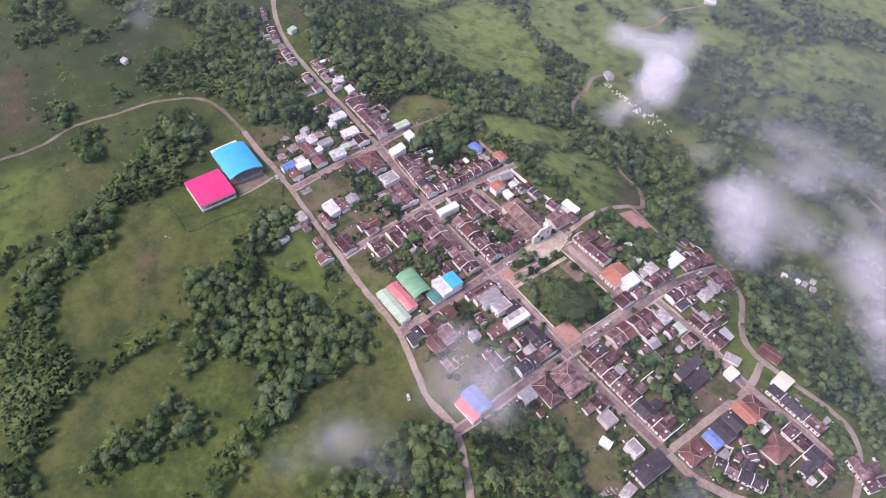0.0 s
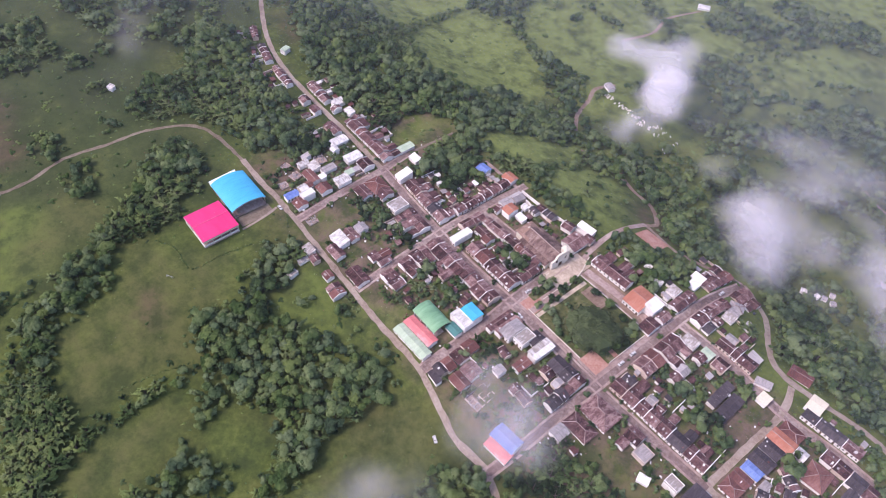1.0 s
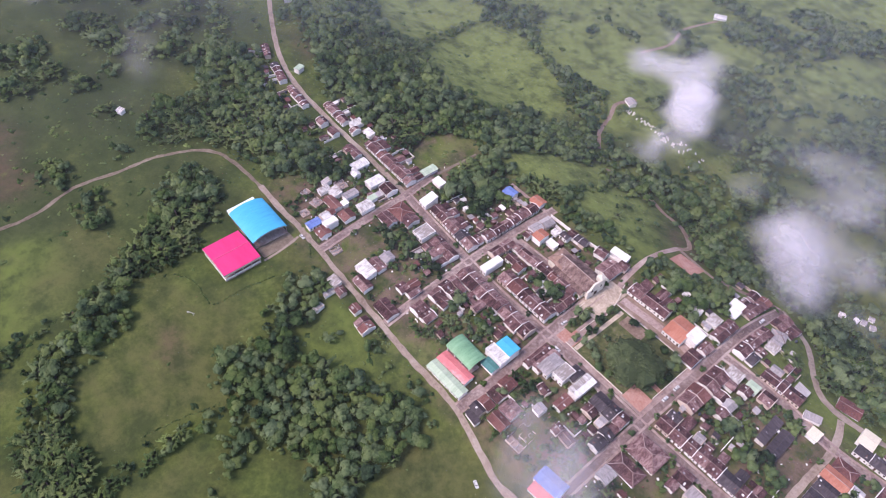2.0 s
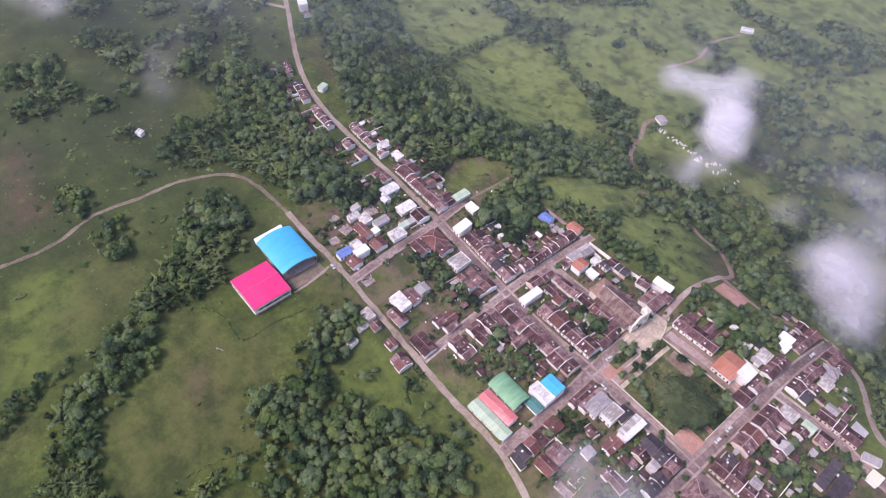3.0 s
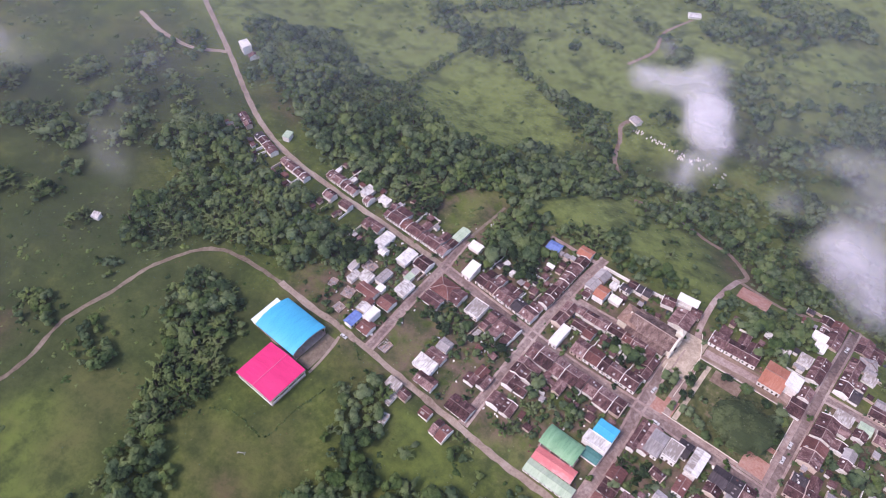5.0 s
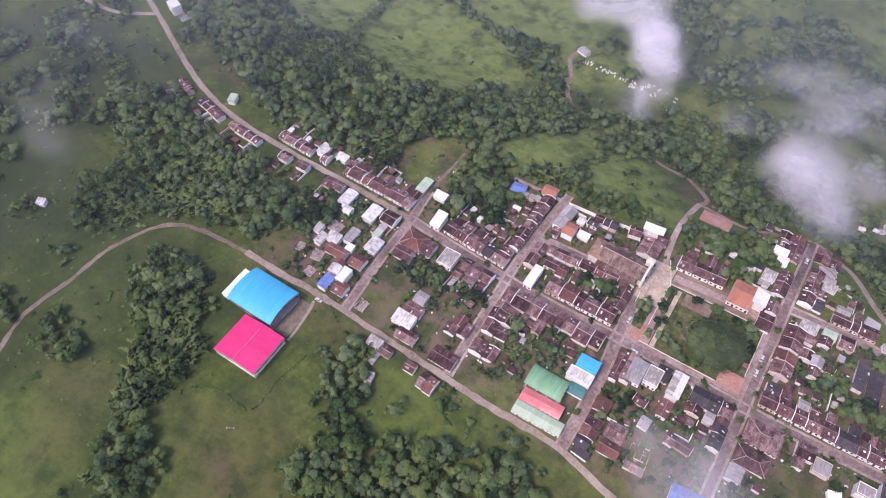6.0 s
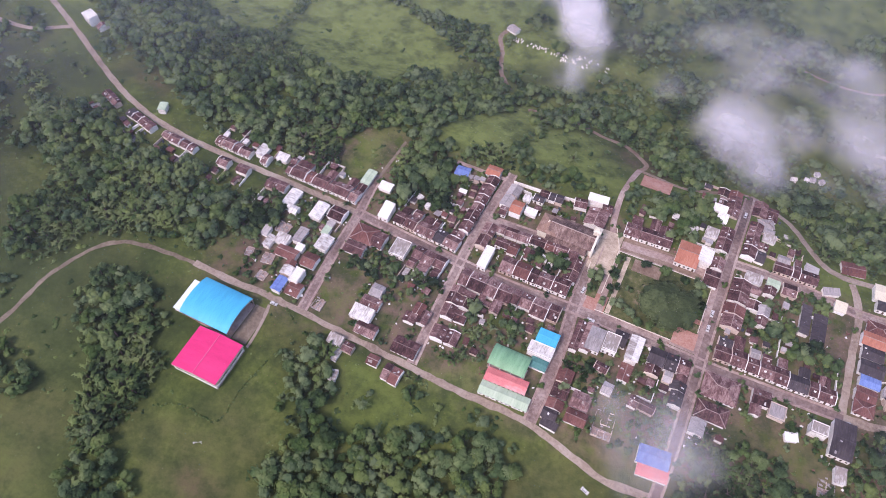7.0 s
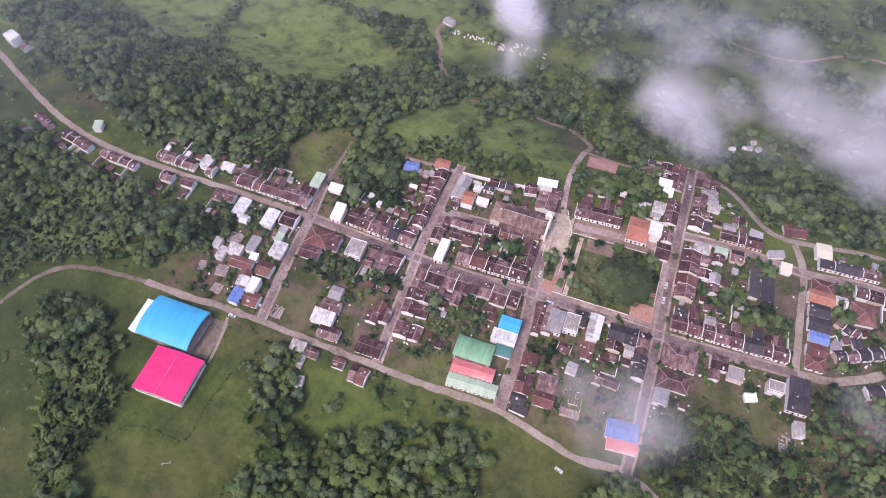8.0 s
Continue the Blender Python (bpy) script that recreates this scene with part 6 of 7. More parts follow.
grove((-218, -55), (-226, -34), (-229, -9), (-239, 1), (-219, 6), (-204, 15), (-199, 6), (-207, -11), (-200, -23), (-210, -33), (-202, -47), (-209, -58))  # pasture thicket
grove((-144, 52), (-146, 81), (-147, 96), (-136, 110), (-121, 117), (-117, 141), (-98, 156), (-74, 150), (-64, 138), (-137, 35))  # south-east wood
grove((-551, 450), (-506, 443), (-458, 446), (-411, 428), (-404, 408), (-452, 425), (-488, 418), (-539, 431))  # hedge in the north fields
grove((-397, 352), (-393, 382), (-391, 415), (-375, 426), (-343, 406), (-353, 378), (-378, 358))  # trees in the north fields
grove((-357, 261), (-377, 291), (-351, 300), (-345, 347), (-325, 365), (-299, 381), (-274, 378), (-233, 374), (-220, 351), (-249, 337), (-275, 331), (-305, 310), (-315, 285), (-326, 274))  # belt in the valley
grove((-334, 243), (-323, 270), (-299, 259), (-279, 245), (-270, 227), (-277, 208), (-296, 202), (-318, 211), (-333, 232))  # wood behind the houses
grove((-283, 259), (-273, 271), (-244, 286), (-222, 299), (-217, 286), (-240, 264), (-265, 262))  # trees under the meadow
grove((-212, 365), (-193, 390), (-150, 388), (-122, 387), (-106, 350), (-129, 343), (-153, 325), (-170, 301), (-191, 329))  # east slope
grove((-186, 276), (-169, 293), (-146, 307), (-142, 282), (-156, 264), (-171, 264), (-184, 267))  # wood by the lane
grove((-98, 321), (-91, 369), (-52, 363), (-19, 367), (14, 289), (-12, 294), (-35, 290), (-60, 294), (-75, 292))  # ridge wood
grove((-209, 456), (-213, 541), (-195, 600), (-164, 614), (-122, 543), (-150, 529), (-193, 529), (-192, 462))  # north-east belt
grove((-269, 574), (-279, 651), (-280, 739), (-248, 761), (-222, 715), (-256, 676), (-260, 606))  # far east belt
grove((-398, 301), (-369, 311), (-330, 318), (-307, 347), (-283, 368), (-238, 379), (-201, 367), (-209, 342), (-243, 350), (-276, 345), (-302, 312), (-320, 285), (-334, 270), (-369, 278))  # wood under the cemetery
grove((-445, 79), (-433, 92), (-405, 96), (-390, 89), (-388, 76), (-375, 65), (-373, 50), (-385, 39), (-373, 23), (-360, 17), (-382, 6), (-392, 25), (-406, 37), (-413, 50), (-431, 66))  # west scrub
grove((-505, 22), (-497, 31), (-476, 28), (-472, 18), (-487, 11))  # corner trees
grove((-465, 34), (-456, 38), (-419, 28), (-413, 16), (-431, 19), (-447, 24))  # pasture trees

HEDGEROWS = []


def hedgerow(r, *pts):
    """Trees grown together along a field's edge."""
    HEDGEROWS.extend((q.x, q.y, r) for q in smooth_line(pts, r))


hedgerow(5, (-561, 455), (-547, 446), (-490, 434), (-464, 434), (-445, 428))
hedgerow(4, (-445, 428), (-426, 422), (-400, 411))
hedgerow(6, (-395, 411), (-380, 414), (-360, 410), (-339, 405))
hedgerow(4, (-488, 430), (-495, 399), (-493, 366))
hedgerow(4, (-493, 366), (-490, 352), (-487, 339))
hedgerow(4, (-436, 519), (-415, 518), (-396, 521))
hedgerow(7, (-545, 462), (-532, 472), (-506, 498), (-482, 539), (-461, 572))
hedgerow(4, (-402, 582), (-386, 580), (-371, 574))
hedgerow(6, (-295, 557), (-288, 593), (-288, 656), (-275, 712))
hedgerow(7, (-286, 542), (-251, 537), (-233, 551), (-209, 572))
hedgerow(6, (-228, 450), (-215, 446), (-201, 443))
hedgerow(3, (-278, 349), (-265, 329), (-267, 296), (-271, 282))
hedgerow(5, (-312, 261), (-293, 263), (-277, 270), (-256, 276), (-234, 278), (-217, 281))
hedgerow(5, (-248, 357), (-230, 365), (-221, 354))
for lone in ((-240, 320, 3), (-228, 312, 2.5), (-250, 335, 3), (-235, 300, 2.5), (-218, 322, 2), (-222, 302, 2.5), (-529, 379, 3), (-541, 411, 3), (-425, 493, 6), (-454, 502, 2.5), (-274, 102, 2.5), (-276, 93, 3), (-254, 92, 3), (-243, 102, 2.5), (-239, 108, 2), (-420, 440, 3)):
    HEDGEROWS.append(lone)
# low shrubs that stand close
SHRUBBERY = [
    [(-405, 357), (-399, 383), (-371, 399), (-343, 389), (-349, 368), (-382, 350)],
    [(-395, 60), (-383, 75), (-353, 55), (-363, 45)],
    [(-299, 112), (-269, 104), (-228, 112), (-241, 96), (-280, 77)],
    [(-320, 384), (-300, 395), (-262, 400), (-250, 385), (-300, 375)],
]

rng = np.random.default_rng(5)


def blob(rs, lobes, leaves, size, flat):
    """Crown: dark inner lobes with leaf sprays round them, as quads, about 1 across."""
    q = []
    ring = [(math.cos(k * math.tau / 5), math.sin(k * math.tau / 5)) for k in range(5)]
    iv = np.array([(0, 0, 1.0)] + [(a * 0.85, b * 0.85, 0.45) for a, b in ring] + [(a * 0.8, b * 0.8, -0.55) for a, b in ring])
    core = np.array([(0, 1, 2, 3), (0, 3, 4, 5), (0, 5, 1, 1)] + [(1 + k, 6 + k, 6 + (k + 1) % 5, 1 + (k + 1) % 5) for k in range(5)])
    rs_l = rs.uniform(0.34, 0.56, lobes)
    ang = rs.uniform(0, math.tau, lobes)
    rad = np.sqrt(rs.uniform(0.02, 1, lobes)) * 0.62
    cen = np.stack([rad * np.cos(ang), rad * np.sin(ang), rs.uniform(0.35, 0.8, lobes) - rad * 0.35], -1) * (1, 1, flat)
    for c, r in zip(cen, rs_l):
        q.append((iv * r * 0.84 * (1, 1, 0.85) + c)[core])
    n = leaves
    which = rs.integers(0, lobes, n)
    d = rs.normal(size=(n, 3))
    d[:, 2] = np.abs(d[:, 2]) * 1.1 - 0.25
    d /= np.linalg.norm(d, axis=1)[:, None]
    c = cen[which] + d * (rs_l[which] * rs.uniform(0.84, 1.08, n))[:, None] * (1, 1, 0.9)
    nrm = d + rs.normal(size=(n, 3)) * 0.17
    nrm /= np.linalg.norm(nrm, axis=1)[:, None]
    a = np.cross(nrm, rs.normal(size=(n, 3)))
    a /= np.linalg.norm(a, axis=1)[:, None]
    b = np.cross(nrm, a)
    s = (size * rs.uniform(0.6, 1.3, n))[:, None]
    q.append(np.stack([c - a * s, c - b * s * 0.7 - nrm * s * 0.2, c + a * s, c + b * s * 0.7 - nrm * s * 0.2], 1))
    return np.concatenate(q)


def feather(rs, culms):
    """Bamboo clump: stems that arch outwards, each one ending in a long drooping plume with sprays at its sides."""
    q = []
    for k in range(culms):
        az = k * 2.4 + rs.uniform(-0.4, 0.4)
        out = rs.uniform(0.25, 1.1)
        hgt = rs.uniform(0.9, 1.55)
        wide = rs.uniform(0.13, 0.21)
        d = np.array([math.cos(az), math.sin(az), 0])
        across = np.array([-d[1], d[0], 0])

        def at(t):
            return d * out * t ** 1.8 + np.array([0, 0, hgt * (t - 0.4 * t ** 3.2)])

        def half(t):
            return wide * math.sin(math.pi * min(1, max(0, (t - 0.28) / 0.76)) ** 0.8) + 0.01

        ts = np.linspace(0.32, 1.04, 6)
        for t0, t1 in zip(ts, ts[1:]):
            for s in (-1, 1):
                e0 = at(t0) + s * across * half(t0) * rs.uniform(0.8, 1.25) - np.array([0, 0, half(t0) * 0.6])
                e1 = at(t1) + s * across * half(t1) * rs.uniform(0.8, 1.25) - np.array([0, 0, half(t1) * 0.6])
                q.append(np.stack([at(t0), e0, e1, at(t1)])[None])
        for j in range(6):
            t = rs.uniform(0.35, 1.0)
            side = across * rs.choice((-1, 1)) * rs.uniform(0.4, 1.0) + d * rs.uniform(0.2, 1.0) + np.array([0, 0, rs.uniform(-0.4, 0.1)])
            side /= np.linalg.norm(side)
            ln, w = rs.uniform(0.18, 0.34), rs.uniform(0.035, 0.06)
            up = np.cross(side, (0, 0, 1))
            up /= np.linalg.norm(up) + 1e-6
            p = at(t)
            q.append(np.stack([p, p + side * ln * 0.55 + up * w, p + side * ln, p + side * ln * 0.55 - up * w])[None])
    return np.concatenate(q)


CROWNS = [blob(np.random.default_rng(40 + k), 5 + k % 4, 215, 0.115, 0.95) for k in range(8)]
FAR_CROWNS = [blob(np.random.default_rng(40 + k), 3 + k % 3, 74, 0.2, 0.95) for k in range(8)]
BUSHES = [blob(np.random.default_rng(70 + k), 4, 34, 0.24, 0.6) for k in range(3)]
PLUMES = [feather(np.random.default_rng(90 + k), 15) for k in range(4)]


def quads_mesh(name, q, *materials, slots=None, counts=None):
    """counts: how many quads each plant has; each plant gets a tone of its own."""
    co = q.reshape(-1, 3)
    me = big_mesh(name, co, np.arange(len(co)).reshape(-1, 4), *materials, slots=slots)
    # leaves lean with the round of their crown
    sizes = np.array([len(q)] if counts is None else counts)
    own = np.repeat(np.arange(len(sizes)), sizes)
    mid = q.mean(1)
    leaf = mid[:len(own)]
    heart = np.stack([np.bincount(own, leaf[:, k]) for k in range(3)], -1) / sizes[:, None]
    heart[:, 2] -= 0.25 * np.sqrt(np.bincount(own, ((leaf - heart[own]) ** 2).sum(1)) / sizes)
    away = leaf - heart[own]
    away /= np.linalg.norm(away, axis=1)[:, None] + 1e-6
    flat = np.cross(q[:, 2] - q[:, 0], q[:, 3] - q[:, 1])
    flat /= np.linalg.norm(flat, axis=1)[:, None] + 1e-9
    lean = flat.copy()
    lean[:len(own)] = 0.42 * away + 0.36 * flat[:len(own)] * np.sign((flat[:len(own)] * away).sum(1))[:, None] + (0, 0, 0.32)
    me.attributes.new("lean", 'FLOAT_VECTOR', 'FACE').data.foreach_set("vector", lean.astype(np.float32).ravel())
    if counts is not None:
        tone = np.repeat(rng.random(len(counts)), np.array(counts) * 4)
        at = me.attributes.new("tone", 'FLOAT', 'POINT')
        at.data.foreach_set("value", np.pad(tone, (0, len(co) - len(tone))).astype(np.float32))
    return me


def trunk_geo(h, r):
    g = ([], [])
    tube(g, [(0, 0, -0.6), (0.03 * h, 0, h * 0.3), (-0.02 * h, 0.03 * h, h * 0.75)], [r * 1.3, r, r * 0.6], 6)
    for k in range(4):
        a = k * 1.7 + 0.4
        tube(g, [(0, 0.02 * h, h * (0.5 + 0.05 * k)), (math.cos(a) * h * 0.22, math.sin(a) * h * 0.22, h * 0.85), (math.cos(a) * h * 0.3, math.sin(a) * h * 0.3, h * 1.0)], [r * 0.5, r * 0.35, r * 0.15], 5)
    return g


# candidate places on a shaken grid
def scatter(step, jitter):
    ax, ay = np.meshgrid(np.arange(-780, 130, step), np.arange(-110, 760, step))
    p = np.stack([ax.ravel(), ay.ravel()], -1).astype(float)
    return p + rng.uniform(-jitter, jitter, p.shape)


def clear_of_roads(p, gap):
    ok = np.ones(len(p), bool)
    for line, half in ROADS:
        for a in line[::2]:
            ok &= np.hypot(p[:, 0] - a[0], p[:, 1] - a[1]) > max(half + gap, 4.2)
    return ok


def clear_of_houses(p, gap):
    ok = np.ones(len(p), bool)
    for x, y, a, hx, hy in TAKEN:
        dx, dy = p[:, 0] - x, p[:, 1] - y
        u, w = dx * math.cos(a) + dy * math.sin(a), -dx * math.sin(a) + dy * math.cos(a)
        ok &= (np.abs(u) > hx + gap) | (np.abs(w) > hy + gap)
    return ok


disc = np.array(WOODS, float)
# grassy clearings in the woods
CLEARINGS = [
    [(-372, 238), (-370, 253), (-353, 268), (-339, 262), (-334, 246), (-338, 226), (-360, 214)],
    [(-321, 285), (-318, 299), (-284, 349), (-275, 345), (-273, 325), (-282, 296), (-292, 274), (-306, 272)],
    [(-262, 290), (-255, 320), (-240, 335), (-207, 330), (-203, 300), (-226, 288), (-235, 286), (-248, 286)],
    [(-262, 579), (-270, 632), (-241, 676), (-197, 669), (-199, 638), (-235, 590)],
    [(-253, 541), (-245, 575), (-215, 607), (-202, 595), (-222, 552)],
    [(-192, 296), (-192, 316), (-166, 316), (-166, 296)],
    [(-70, 228), (-68, 252), (-57, 256), (-57, 222)],
]


def outside_clearings(p):
    ok = np.ones(len(p), bool)
    for ring in CLEARINGS + PASTURES["lush"] + PASTURES["dry"]:
        ok &= ~inside(p[:, 0], p[:, 1], ring)
    return ok


def in_woods(p, grow=0.0):
    best = np.full(len(p), -1e9)
    for x, y, r in disc:
        best = np.maximum(best, r + grow - np.hypot(p[:, 0] - x, p[:, 1] - y))
    for ring in GROVES:
        edge = np.full(len(p), 1e9)
        for (x0, y0), (x1, y1) in zip(ring, ring[1:] + ring[:1]):
            dx, dy = x1 - x0, y1 - y0
            t = np.clip(((p[:, 0] - x0) * dx + (p[:, 1] - y0) * dy) / (dx * dx + dy * dy + 1e-9), 0, 1)
            edge = np.minimum(edge, np.hypot(p[:, 0] - x0 - t * dx, p[:, 1] - y0 - t * dy))
        best = np.maximum(best, np.where(inside(p[:, 0], p[:, 1], ring), edge, -edge) + grow)
    return best


p = scatter(5.4, 2.5)
rows_of = np.full(len(p), -1e9)
for x, y, r in HEDGEROWS:
    rows_of = np.maximum(rows_of, r - np.hypot(p[:, 0] - x, p[:, 1] - y))
p = p[((in_woods(p) + 1.2 + rng.normal(size=len(p)) * 1.6) > 0) & outside_clearings(p) | (rows_of > -0.8)]
valley = ease((p[:, 0] + 340) / 60) * ease((p[:, 1] - 330) / 60)
p = p[(rng.random(len(p)) > 0.5 * valley) | (np.sin(p[:, 0] / 17) * np.sin(p[:, 1] / 21) > 0.35)]
p = p[clear_of_roads(p, 2.6)]
p = p[clear_of_houses(p, 1.6)]
size = np.clip(rng.normal(4.3, 1.25, len(p)), 2.0, 8.0)
patch = np.sin(p[:, 0] / 31 + 1) * np.sin(p[:, 1] / 27) + 0.4 * np.sin(p[:, 0] / 11 + p[:, 1] / 13)
grove = 0.3 * ease((-p[:, 0] - 225) / 60) * ease((130 - p[:, 1]) / 60) + 0.6 * ease((10 - p[:, 1]) / 50) + 0.1 * ease((-p[:, 0] - 400) / 40)
plume = patch + grove + rng.normal(size=len(p)) * 0.3 > 0.62
depth = in_woods(p)
for x, y, r in HEDGEROWS:
    depth = np.maximum(depth, r - np.hypot(p[:, 0] - x, p[:, 1] - y))
size = np.where(plume, size * 1.2, size) * np.clip(0.62 + depth / 14, 0.5, 1.08)
near = (p[:, 0] > -400) & (p[:, 0] < -20) & (p[:, 1] > 118) & (p[:, 1] < 300)

# trees that stand in the town, each a thing of its own
TRUNK = mesh("trunk", trunk_geo(1.0, 0.06), M_BARK)
CROWN_ME = [quads_mesh("crown", c, M_LEAF) for c in CROWNS]
PLUME_ME = [quads_mesh("crown", c, M_BAMBOO) for c in PLUMES]


def tree(x, y, r, k, feathery=False, label="", lift=0.0):
    s = r
    ob = thing("bamboo_clump" if feathery else "tree", pose(x, y, ground_z(x, y), 0, 0, (k * 77) % 360), label or ("feathery light green bamboo clump among the yards" if feathery else "broad dark green tree among the houses"), "bamboo" if feathery else "tree", "trees in the town")
    part("trunk", TRUNK, None, ob, at=Matrix.Diagonal((s * 1.2, s * 1.2, s * 0.95, 1)))
    me = PLUME_ME[k % 4] if feathery else CROWN_ME[k % 8]
    part("crown", me, None, ob, at=Matrix.Translation((0, 0, 0 if feathery else s * 0.45 + lift)) @ Matrix.Diagonal((s, s, s * 1.05, 1)))
    return ob


town = np.flatnonzero(near)[:290]
for k in town:
    tree(p[k, 0], p[k, 1], size[k] * 0.92, int(k), bool(plume[k]))
rest = np.setdiff1d(np.arange(len(p)), town)


near_land = (np.hypot(p[:, 0] + 230, p[:, 1] - 110) < 195)


def forest(name, idx, shapes, far_shapes, material, label, lift):
    out, trunks = [], []
    for k in idx:
        c = (shapes if near_land[k] else far_shapes)[k % len(shapes)]
        a, s = rng.uniform(0, math.tau), size[k]
        R = np.array([[math.cos(a), -math.sin(a), 0], [math.sin(a), math.cos(a), 0], [0, 0, rng.uniform(0.85, 1.25)]])
        z = ground_z(p[k, 0], p[k, 1])
        out.append((c @ R.T) * s + np.array([p[k, 0], p[k, 1], z + s * lift]))
        r = 0.06 * s
        ring = np.array([(r, 0), (0, r), (-r, 0), (0, -r)])
        lo = np.column_stack([ring + p[k], np.full(4, z - 0.5)])
        hi = np.column_stack([ring * 0.6 + p[k], np.full(4, z + s * 0.9)])
        trunks.append(np.stack([np.stack([lo[j], lo[(j + 1) % 4], hi[(j + 1) % 4], hi[j]]) for j in range(4)]))
    q = np.concatenate(out)
    t = np.concatenate(trunks)
    slots = np.concatenate([np.zeros(len(q)), np.ones(len(t))])
    ob = new(name, quads_mesh(name, np.concatenate([q, t]), material, M_BARK, slots=slots, counts=[len(o) for o in out]))
    tagged(ob, label, "forest", kind="stuff")


forest("forest", [k for k in rest if not plume[k]], CROWNS, FAR_CROWNS, M_LEAF, "dense dark green woodland of broad-leaved trees", 0.4)
forest("bamboo_grove", [k for k in rest if plume[k]], PLUMES, PLUMES, M_BAMBOO, "lighter feathery bamboo groves in the woodland", 0.0)

# small trees and banana plants that fill the yards
y0 = scatter(3.7, 1.8)
y0 = y0[(y0[:, 0] > -398) & (y0[:, 0] < 10) & (y0[:, 1] > 129) & (y0[:, 1] < 268)]
for x0, y1, x1, y2 in ((-196, 194, -128, 250), (-328, 132, -308, 164), (-293, 130, -277, 168), (-68, 222, -56, 262), (-262, 124, -228, 141), (-398, 124, -378, 150), (-66, 262, -30, 284)):
    y0 = y0[~((y0[:, 0] > x0) & (y0[:, 0] < x1) & (y0[:, 1] > y1) & (y0[:, 1] < y2))]
y0 = y0[rng.random(len(y0)) < 0.8]
y0 = y0[outside_clearings(y0)]
y0 = y0[clear_of_roads(y0, 2.2)]
y0 = y0[clear_of_houses(y0, 0.9)]
small = []
for k, (x, y) in enumerate(y0):
    r = rng.uniform(1.1, 2.9)
    c = (PLUMES if rng.random() < 0.25 else FAR_CROWNS)[k % 4]
    small.append(c * r + np.array([x, y, ground_z(x, y) + 0.25 * r]))
tagged(new("yard_trees", quads_mesh("yard_trees", np.concatenate(small), M_LEAF, counts=[len(o) for o in small])), "small fruit trees and shrubs crowding the yards", "trees", kind="stuff")

# bushes and tufts on the open land
b = scatter(7.0, 3.5)
edge = in_woods(b)
dens = np.sin(b[:, 0] / 43 + 0.5) * np.sin(b[:, 1] / 37 + b[:, 0] / 90) + 0.5 * np.sin(b[:, 0] / 17) * np.sin(b[:, 1] / 14)
scrubby = 0.62 * ease((-b[:, 0] - 395) / 50) * ease((b[:, 1] + 40) / 60) + 0.36 * ease((b[:, 1] - 272) / 50) * ease((b[:, 0] + 330) / 60)
shrubby = np.zeros(len(b), bool)
for ring in SHRUBBERY:
    shrubby |= inside(b[:, 0], b[:, 1], ring)
keep = (edge < 1) & ((rng.random(len(b)) < scrubby * (0.6 + 0.6 * dens)) | (rng.random(len(b)) < np.clip(0.0 + 0.08 * dens, 0, 0.07)) | (shrubby & (rng.random(len(b)) < 0.5)) | ((edge > -6) & (rng.random(len(b)) < 0.3)))
yard = (b[:, 0] > -395) & (b[:, 0] < 5) & (b[:, 1] > 127) & (b[:, 1] < 268) & ((b[:, 0] < -196) | (b[:, 0] > -128) | (b[:, 1] < 192) | (b[:, 1] > 252))
b = b[keep | (yard & (rng.random(len(b)) < 0.35))]
b = b[clear_of_roads(b, 1.5)]
b = b[clear_of_houses(b, 0.8)]
out = []
for k, (x, y) in enumerate(b):
    s = rng.choice((0.6, 0.8, 1.0, 1.4, 2.2)) * rng.uniform(0.75, 1.15) * (1.3 if x < -420 or y > 320 else 1.0)
    a = rng.uniform(0, math.tau)
    wide = rng.uniform(0.9, 1.7)
    R = np.array([[math.cos(a) * wide, -math.sin(a), 0], [math.sin(a) * wide, math.cos(a), 0], [0, 0, 0.7]])
    out.append((BUSHES[k % 3] @ R.T) * s + np.array([x, y, ground_z(x, y) - 0.2 * s]))
u = scatter(7.0, 3.4)
u = u[(in_woods(u) > -2.5) & (rng.random(len(u)) < 0.55)]
u = u[outside_clearings(u)]
u = u[clear_of_roads(u, 1.2)]
u = u[clear_of_houses(u, 0.8)]
low = []
for k, (x, y) in enumerate(u):
    s = rng.uniform(1.2, 2.8)
    a = rng.uniform(0, math.tau)
    R = np.array([[math.cos(a), -math.sin(a), 0], [math.sin(a), math.cos(a), 0], [0, 0, 0.9]])
    low.append((BUSHES[k % 3] @ R.T) * s + np.array([x, y, ground_z(x, y) - 0.3 * s]))
tagged(new("undergrowth", quads_mesh("undergrowth", np.concatenate(low), M_LEAF, counts=[len(o) for o in low])), "dense dark undergrowth between the trees", "undergrowth", kind="stuff")


def hedge(*pts):
    """Shrubs grown together along a line."""
    for q in smooth_line(pts, 0.9):
        s = rng.uniform(0.4, 0.9)
        out.append(BUSHES[0] * s + np.array([q.x + rng.uniform(-0.6, 0.6), q.y + rng.uniform(-0.6, 0.6), ground_z(q.x, q.y) - 0.2]))


hedge((-365, -56), (-371, -42), (-376, -29), (-380, -15))
hedge((-329, 118), (-341, 125))
hedge((-368, 46), (-355, 53), (-335, 54), (-334, 73), (-331, 93))
hedge((-282, 133), (-282, 147), (-283, 152))
hedge((-286, -14), (-283, 5), (-278, 27))
hedge((-271, -47), (-272, -31), (-267, -11))
tagged(new("bushes", quads_mesh("bushes", np.concatenate(out), M_BAMBOO, counts=[len(o) for o in out])), "scattered shrubs and tall weeds in the pastures", "bushes", kind="stuff")

